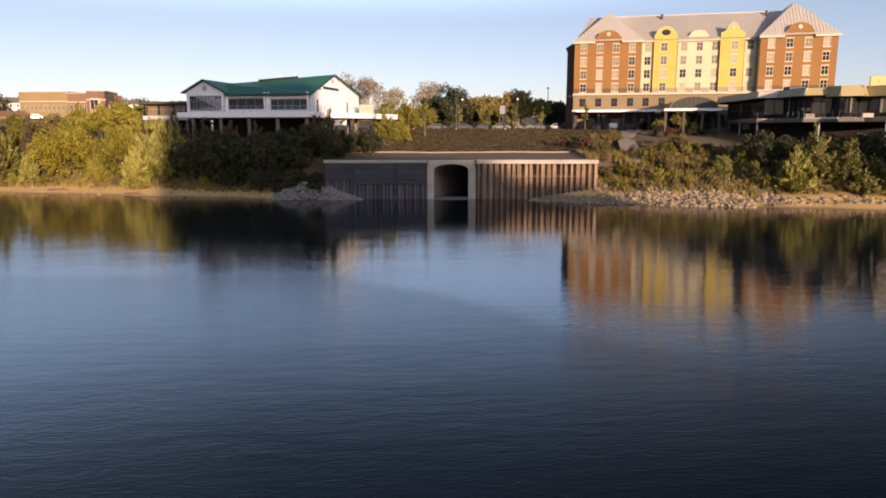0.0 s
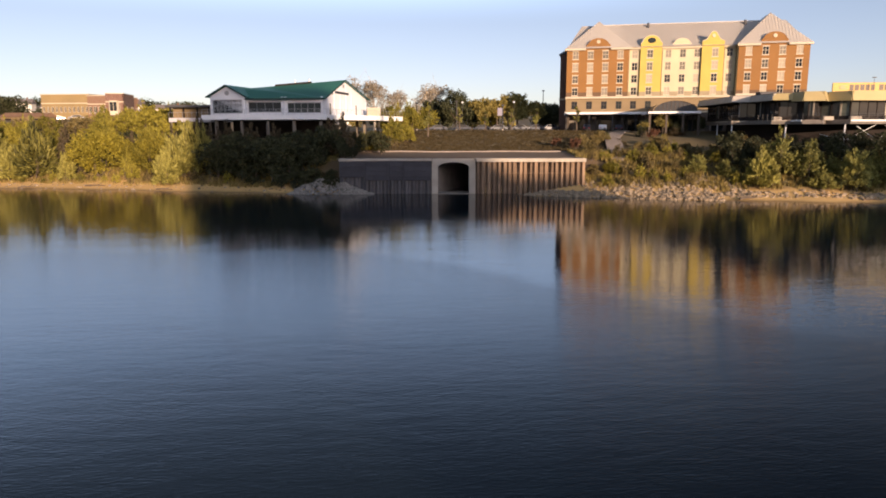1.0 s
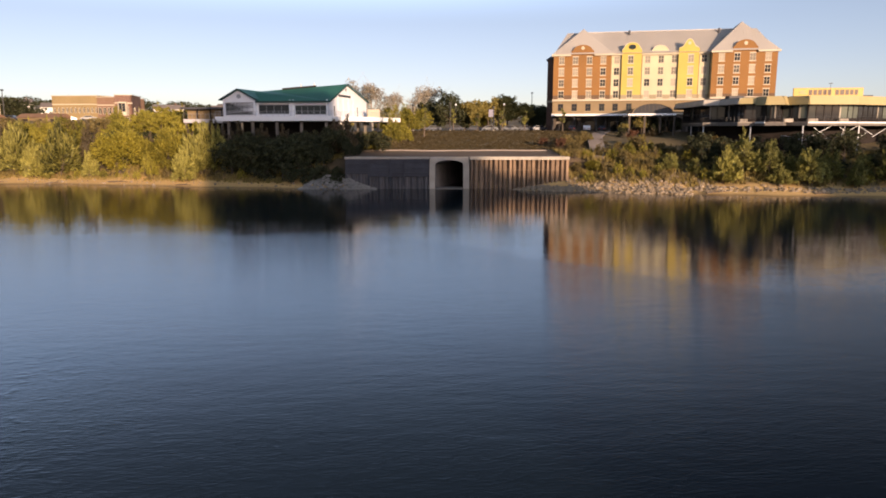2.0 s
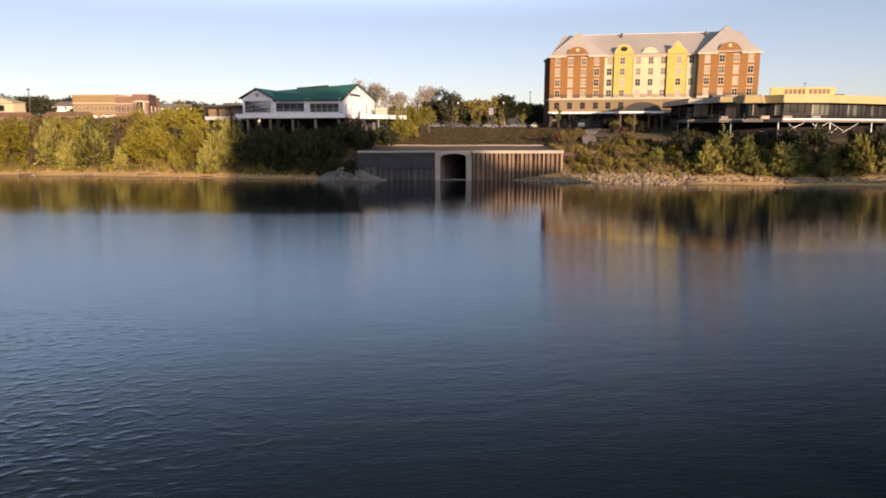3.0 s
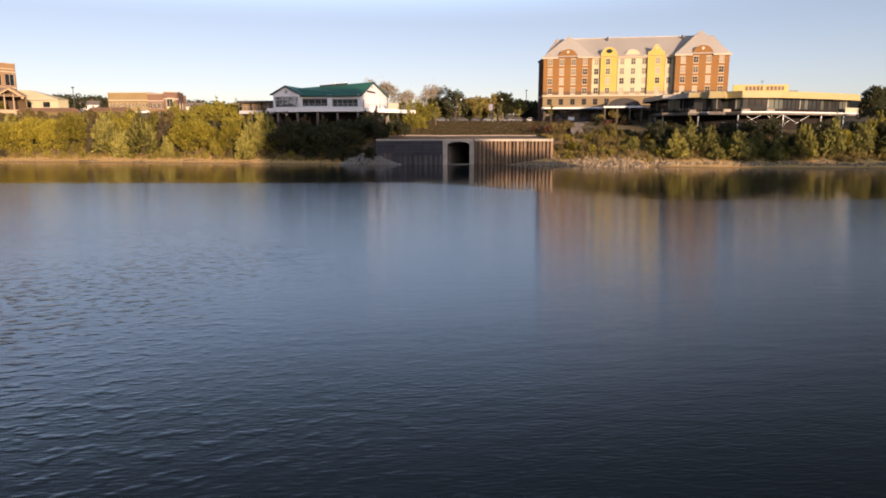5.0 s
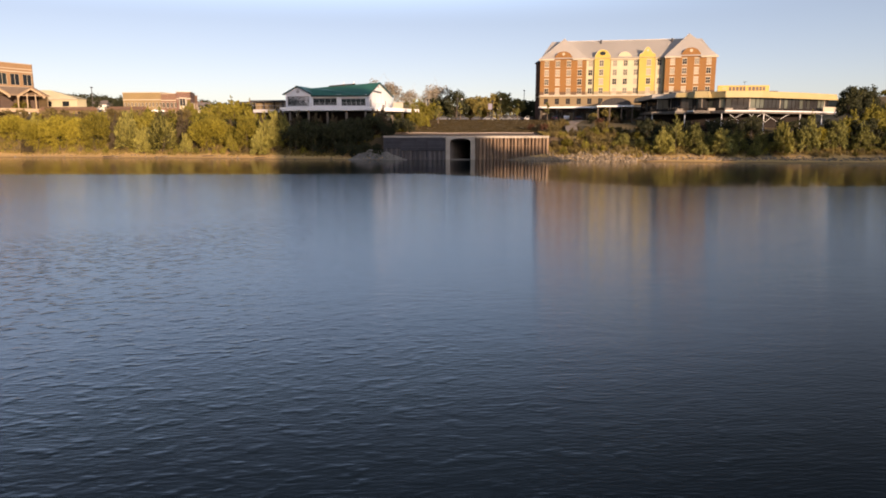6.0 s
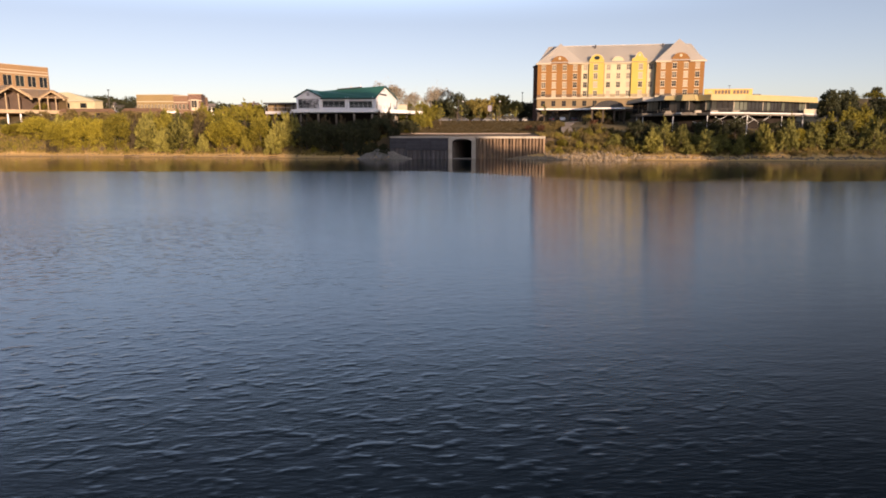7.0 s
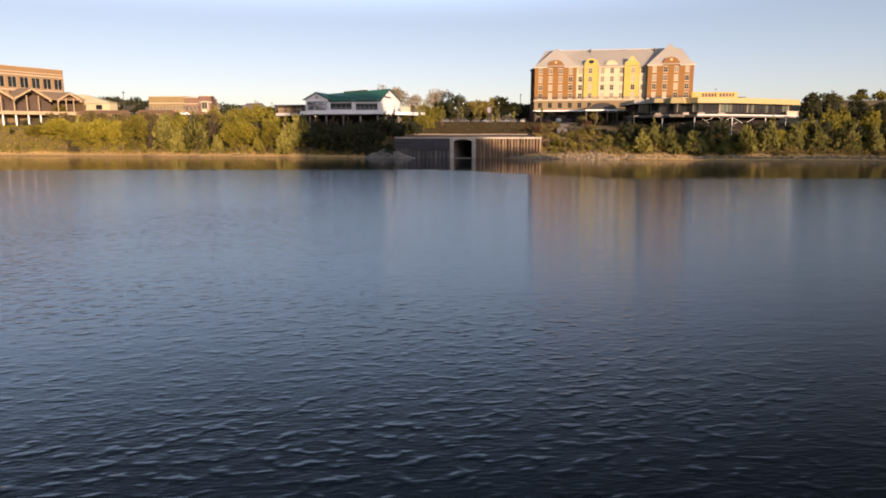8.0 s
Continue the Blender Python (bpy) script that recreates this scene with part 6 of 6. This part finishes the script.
gold = [plant("autumn_tree", 100 + i, 9.0, 3.6, 1.8, LEAF_AUTUMN, BARK, "golden autumn tree beside the car park", "tree", clumps=130, per=26, size=0.26, group="autumn trees") for i in range(2)]
spread_out(gold, [(18.0, 181, 1.15, 1, 300), (9.5, 184, 1.0, 0, 40), (15.0, 183, 1.0, 0, 0), (20.5, 186, 1.2, 1, 60), (11.0, 180, 0.8, 0, 140), (25.0, 184, 0.95, 0, 210), (44.0, 130, 0.55, 1, 30), (39.5, 128, 0.32, 0, 80)])
broad = [plant("broadleaf_tree", 110 + i, 11.0, 5.0, 1.6, LEAF_DARK, BARK, "large dark broadleaf tree beyond the car park", "tree", clumps=170, per=28, size=0.3, group="dark park trees") for i in range(3)]
spread_out(broad, [(3.5, 181, 1.02, 0, 0), (-2.5, 186, 0.85, 1, 50), (8.0, 186, 0.8, 2, 110), (29, 192, 0.8, 1, 200), (33, 198, 0.75, 0, 10),  (34.5, 188, 0.7, 1, 120),
                   (174, 204, 0.5, 1, 40), (108, 112, 0.55, 0, 30), (111, 108, 0.55, 1, 90), (113, 118, 0.6, 2, 10), (114, 106, 0.62, 0, 200), (120, 112, 0.62, 1, 150), (126, 104, 0.62, 2, 70), (133, 108, 0.6, 0, 110), (140, 104, 0.68, 1, 20), (150, 110, 0.66, 0, 80),
                   (-152, 236, 1.2, 1, 10), (-159, 240, 1.15, 0, 70), (-160, 250, 0.8, 1, 20), (-168, 262, 1.15, 2, 80), (-148, 258, 0.95, 0, 10), (-137, 262, 0.9, 1, 120), (-86, 190, 0.5, 2, 0), (-78, 185, 0.56, 1, 60), (-70, 176, 0.6, 0, 100), (-64, 170, 0.52, 2, 40), (-90, 230, 0.6, 0, 0)])
# tall crowns beside the end of the restaurant and along the mound
for x, y, r, top, k in ((105.8, 119.0, 3.4, 19.2, 1), (113.0, 123.0, 3.0, 19.0, 2), (118.5, 117.0, 3.6, 16.8, 0), (124.0, 114.0, 3.8, 16.2, 1), (130.0, 117.0, 4.0, 16.8, 2), (137.0, 114.0, 4.0, 16.4, 0)):
    copy_thing(broad[k], pose(x, y, gz(x, y) - 0.05, 0, 0, 75 * k)).scale = (r / 4.6, r / 4.6, (top - gz(x, y)) / 11.0)
mids = [plume_bush("tall_shrub", 120 + i, 7.5, 3.3, LEAF_OLIVE, "rounded olive-green tall shrub behind the bank", "tall shrubs behind the bank") for i in range(2)]
set_out(mids, 6.9, 3.0, OLIVES + [(-139, 165, 3.3, 17.0), (-146, 168, 3.0, 17.0), (-92, 150, 2.8, 14.0), (-82, 158, 3.2, 16.5), (-73, 150, 3.0, 15.5), (-9.5, 172, 3.6, 17.6), (-14, 168, 3.3, 17.0), (11.5, 189, 4.2, 19.5), (-4.5, 176, 3.3, 17.0), (-10.5, 146, 3.0, 16.4), (-8.0, 156, 3.0, 16.5),
                                (94.5, 97.5, 3.0, 12.0), (101.5, 101.5, 3.2, 14.2), (107, 104, 3.4, 14.6), (113, 101, 3.4, 13.6), (119, 101, 3.4, 14.2), (126, 97, 3.4, 12.0), (134, 97, 3.6, 12.0), (152, 186, 4.0, 22.0), (166, 192, 4.2, 22.5), (180, 200, 4.4, 24.0)])
bare = [plant("bare_tree", 130 + i, 15.0, 5.0, 4.0, LEAF_GREY, PALEBARK, "tall half-bare tree with pale twigs", "tree", clumps=130, per=24, size=0.24, bare=1.0, group="half-bare trees") for i in range(2)]
spread_out(bare, [(-6.0, 222, 1.05, 0, 0), (-1.0, 232, 1.1, 1, 60), (-19.5, 186, 0.98, 1, 0), (-25.0, 192, 1.05, 0, 100), (-13.5, 190, 0.8, 1, 200)])


def woods(name, seed, spots, leaf, label):
    """Far woods as one sheet of clumped leaves."""
    rng = np.random.default_rng(seed)
    centres, radii = [], []
    for x, y, h, w in spots:
        z = gz(x, y)
        for _ in range(14):
            a, q = rng.uniform(0, 6.28), rng.uniform(0, 1) ** 0.5
            f = rng.uniform(0.15, 1.0)
            centres.append((x + w * q * math.cos(a) * math.sqrt(1.1 - f * f * 0.9), y + w * q * math.sin(a), z + h * f))
            radii.append(w * rng.uniform(0.3, 0.5))
    v, f = leaves(rng, centres, radii, 16, 0.75)
    return tagged(raw(name, v, f, leaf), label, "woods", kind="stuff")


rw = np.random.default_rng(3)
spots = []
for i in range(330):
    x = rw.uniform(-460, 470)
    y = rw.uniform(300, 600)
    if -330 < x < -90 and y > 360:
        continue
    spots.append((x, y, rw.uniform(5, 9), rw.uniform(3.5, 6)))
spots += [(rw.uniform(-430, -85), rw.uniform(500, 600), rw.uniform(3.5, 6), rw.uniform(5, 8)) for _ in range(130)]
woods("far_woods", 1, spots, LEAF_DARK, "dark green wooded hillside behind the town")
spots = [(rw.uniform(-80, 470), rw.uniform(300, 620), rw.uniform(6, 10), rw.uniform(3.5, 6)) for _ in range(45)]
woods("far_woods", 2, spots, LEAF_AUTUMN, "autumn-coloured trees on the far hillside")


def tufts(name, seed, n, area, h, leaf, label):
    """Grass tufts: fans of thin blades on the ground."""
    rng = np.random.default_rng(seed)
    v, f = [], []
    for _ in range(n):
        x, y = area(rng)
        z = gz(x, y)
        hh = h * rng.uniform(0.5, 1.3)
        for _ in range(9):
            a = rng.uniform(0, 6.28)
            bx, by = x + rng.normal() * 0.18, y + rng.normal() * 0.18
            dx, dy = math.cos(a) * hh * 0.45, math.sin(a) * hh * 0.45
            wx, wy = -math.sin(a) * 0.05, math.cos(a) * 0.05
            i = len(v)
            v += [(bx - wx, by - wy, z - 0.05), (bx + wx, by + wy, z - 0.05), (bx + dx * 0.5 + wx * 0.7, by + dy * 0.5 + wy * 0.7, z + hh * 0.7), (bx + dx * 0.5 - wx * 0.7, by + dy * 0.5 - wy * 0.7, z + hh * 0.7), (bx + dx, by + dy, z + hh)]
            f += [(i, i + 1, i + 2, i + 3), (i + 3, i + 2, i + 4)]
    return tagged(raw(name, v, f, leaf), label, "grass", kind="stuff")


def bank_left(r):
    x = r.uniform(-150, -18)
    return x, np.interp(x, SHORE_X, SHORE_Y) + r.uniform(3.5, 12)


def bank_right(r):
    x = r.uniform(22, 120)
    return x, np.interp(x, SHORE_X, SHORE_Y) + r.uniform(6.0, 22)


def lawn_left(r):
    x = r.uniform(-172, -118)
    return x, np.interp(x, SHORE_X, SHORE_Y) + r.uniform(4, 16)


def bank_mid(r):
    return r.uniform(-16, 34), r.uniform(117.5, 152)


tufts("bank_grass", 7, 2600, bank_left, 0.7, GRASS, "dry golden grass tufts along the river bank")
tufts("bank_grass", 8, 3600, bank_right, 0.8, GRASS, "dry golden grass tufts on the stony slope")
tufts("lawn_grass", 10, 1500, lawn_left, 0.5, LEAF_OLIVE, "green lawn grass below the pavilion")
tufts("meadow_grass", 9, 6500, bank_mid, 0.2, leaf_mat("meadow_blade", (0.050, 0.038, 0.016), (0.115, 0.082, 0.034)), "short olive grass above the river wall")


# ---- stones and driftwood ----
def stones(name, seed, n, area, size, label, lift=None, rock=STONE):
    rng = np.random.default_rng(seed)
    ico = bmesh.new()
    bmesh.ops.create_icosphere(ico, subdivisions=1, radius=1.0)
    ico.verts.ensure_lookup_table()
    base = np.array([v.co for v in ico.verts])
    tri = [[v.index for v in f.verts] for f in ico.faces]
    ico.free()
    v, f = [], []
    for _ in range(n):
        x, y = area(rng)
        s = size * rng.choice((0.5, 0.8, 1.1, 1.7)) * rng.uniform(0.8, 1.2)
        p = base * (1 + rng.uniform(-0.3, 0.3, (len(base), 1))) * np.array([1, rng.uniform(0.6, 1), rng.uniform(0.45, 0.8)]) * s
        a = rng.uniform(0, 6.28)
        c, q = math.cos(a), math.sin(a)
        p = p @ np.array([[c, q, 0], [-q, c, 0], [0, 0, 1]]) + (x, y, (lift(x, y) if lift else gz(x, y)) + 0.15 * s)
        k = len(v)
        v += p.tolist()
        f += [[i + k for i in t] for t in tri]
    return tagged(raw(name, v, f, rock), label, "stones", kind="stuff")


def heap_left(r):
    x = r.uniform(-25.5, -11.5)
    return x, r.uniform(98.8, 102.4 if x < -17.5 else 99.8)


def heap_height(x, y):
    """The stone heap leans on the wall, highest near its left end."""
    top = np.interp(x, [-25.5, -23, -20.5, -17, -14.5, -12.5, -11.5], [0.0, 1.2, 2.1, 2.0, 1.1, 0.4, -0.1])
    top = top + 0.12 * math.sin(x * 2.1 + y) + 0.08 * math.sin(x * 4.7 - 2 * y)
    return -0.25 + (top + 0.25) * min(max((y - 98.9 - 0.15 * math.sin(x * 1.3)) / (1.0 + (1.2 if x < -17.5 else 0.0)), 0.0), 1.0)


def heap_right(r):
    x = r.uniform(11, 46) if r.random() < 0.72 else r.uniform(46, 110)
    sy = np.interp(x, SHORE_X, SHORE_Y)
    reach = (9.0 if x > 22 else 4.0) if x < 46 else 3.0
    lo = -0.4 if x < 40 else 2.2
    return x, sy + r.uniform(lo, lo + reach)


stones("riprap", 1, 2600, heap_left, 0.15, "heap of pale broken stone against the dark wall", heap_height, PALESTONE)
stones("riprap", 2, 3300, heap_right, 0.22, "tan broken stone along the waterline")
def strand(r):
    x = r.uniform(-140, -25)
    return x, np.interp(x, SHORE_X, SHORE_Y) + r.uniform(0.2, 3.5)
stones("beach_stones", 3, 260, strand, 0.16, "small stones strewn on the sandy shore")


def log(x, y, length, turn, r):
    t = thing("driftwood_log", pose(x, y, gz(x, y) + r * 0.8, 0, 0, turn), "weathered driftwood log on the sand", "log", group="driftwood")
    bm = bmesh.new()
    tube(bm, (-length / 2, 0, 0), (0, 0.12, 0.1), r, r * 0.8, 7)
    tube(bm, (0, 0.12, 0.1), (length / 2, -0.1, 0.05), r * 0.8, r * 0.4, 7)
    part("stem", bm, BARK, t)
    bm = bmesh.new()
    tube(bm, (0.2, 0.1, 0.1), (0.9, 0.7, 0.5), r * 0.5, 0.02, 5)
    part("branch", bm, BARK, t)
for q in ((44.0, 88.8, 3.2, 20, 0.16), (-62, 111, 4, -10, 0.12), (-88, 114.5, 5, -6, 0.14), (-75, 112.4, 3, 15, 0.1), (60.5, 86.2, 2.5, -8, 0.12), (-48.0, 106.5, 3.5, -20, 0.12)):
    log(*q)


# ---- cars, lamps, signs ----
CARPAINT = {c: mat("car_paint_" + c, v, rough=0.3, metal=0.2, vary=0.04, bump=0.0) for c, v in (("white", (0.7, 0.7, 0.7)), ("silver", (0.11, 0.115, 0.125)), ("red", (0.42, 0.03, 0.02)), ("dark", (0.04, 0.045, 0.06)))}


def car(x, y, turn, paint, z=None):
    c = thing("car", pose(x, y, gz(x, y) + 0.12 if z is None else z, 0, 0, turn), paint + " saloon car parked on the asphalt", "car", group="parked cars")
    prof = [(-2.2, 0.35), (-2.25, 0.75), (-1.5, 0.92), (-0.85, 1.42), (0.75, 1.45), (1.5, 0.98), (2.2, 0.85), (2.25, 0.4)]
    bm = slab(bmesh.new(), prof, -0.86, 0.86)
    bmesh.ops.bevel(bm, geom=list(bm.edges), offset=0.06, segments=2, affect="EDGES")
    part("body", bm, CARPAINT[paint], c)
    for v in (-0.875, 0.85):
        part("side_window", slab(bmesh.new(), [(-1.25, 0.95), (-0.8, 1.35), (0.7, 1.38), (1.25, 0.97)], v, v + 0.025), DARKGLASS, c)
    for px in (-2.27, 2.25):
        for v in (-0.7, 0.4):
            part("headlight" if px > 0 else "tail_light", boxed(px, px + 0.03, v, v + 0.3, 0.58, 0.72), WHITE if px > 0 else CARPAINT["red"], c)
    for px in (-1.4, 1.4):
        for py in (-0.8, 0.8):
            part("wheel", tube(bmesh.new(), (px, py - 0.1, 0.32), (px, py + 0.1, 0.32), 0.32, 0.32, 14), RUBBER, c)


for x, y, turn, p in ((9.5, 160.5, -1, "dark"), (13.3, 160.2, 0, "silver"), (18.6, 160.0, -2, "silver"), (22.6, 160.8, 0, "dark"), (-1.5, 161.0, 3, "dark"), (4.5, 160.8, 0, "dark"), (26.3, 161.2, 4, "dark")):
    car(x, y, turn, p, 9.95)
for x, y, turn, p in ((-111, 190, 30, "white"), (-88, 188, 75, "white"), (-129, 176, 15, "red"), (-121, 178, 10, "dark"), (-102, 184, 20, "silver")):
    car(x, y, turn, p)
for x, y, turn, p in ((33.0, 150.5, 78, "dark"), (36.5, 149.8, 78, "white"), (40.0, 149.0, 78, "dark")):
    car(x, y, turn, p)


def lamp_post(x, y, h, label="dark steel lamp post with a single head"):
    t = thing("lamp_post", pose(x, y, gz(x, y)), label, "lamp post", group="lamp posts")
    part("base", tube(bmesh.new(), (0, 0, -0.3), (0, 0, 0.5), 0.22, 0.18, 10), CONCRETE, t)
    part("pole", tube(bmesh.new(), (0, 0, 0.4), (0, 0, h), 0.15, 0.11, 8), BLACKMETAL, t)
    part("head", boxed(-0.35, 0.35, -0.28, 0.28, h, h + 0.35, bevel=0.06), BLACKMETAL, t)


lamp_post(32.0, 214.0, 12.5)
lamp_post(3.0, 159.0, 7.0)
lamp_post(14.2, 158.5, 6.0)
lamp_post(-119.0, 172.0, 8.0)
lamp_post(-6.6, 158.0, 6.5)
for x, y in ((4.4, 158.2), (16.8, 158.0)):
    g = thing("globe_lamp", pose(x, y, gz(x, y)), "white globe lamp on a thin dark pole", "lamp post", group="globe lamps")
    part("pole", tube(bmesh.new(), (0, 0, -0.2), (0, 0, 6.6), 0.06, 0.05, 8), BLACKMETAL, g)
    bm = bmesh.new()
    bmesh.ops.create_uvsphere(bm, u_segments=14, v_segments=8, radius=0.24)
    bmesh.ops.transform(bm, matrix=pose(0, 0, 6.9), verts=bm.verts)
    part("globe", bm, WHITE, g)
board = thing("notice_board", pose(14.6, 170.5, gz(14.6, 170.5)), "plain pale lavender notice board on a post", "notice board")
part("post", boxed(-0.08, 0.08, -0.12, 0.04, -0.3, 4.2), BLACKMETAL, board)
part("board", boxed(-0.75, 0.75, -0.22, -0.13, 4.0, 6.0, bevel=0.03), mat("lavender_board", (0.20, 0.19, 0.24), vary=0.1), board)
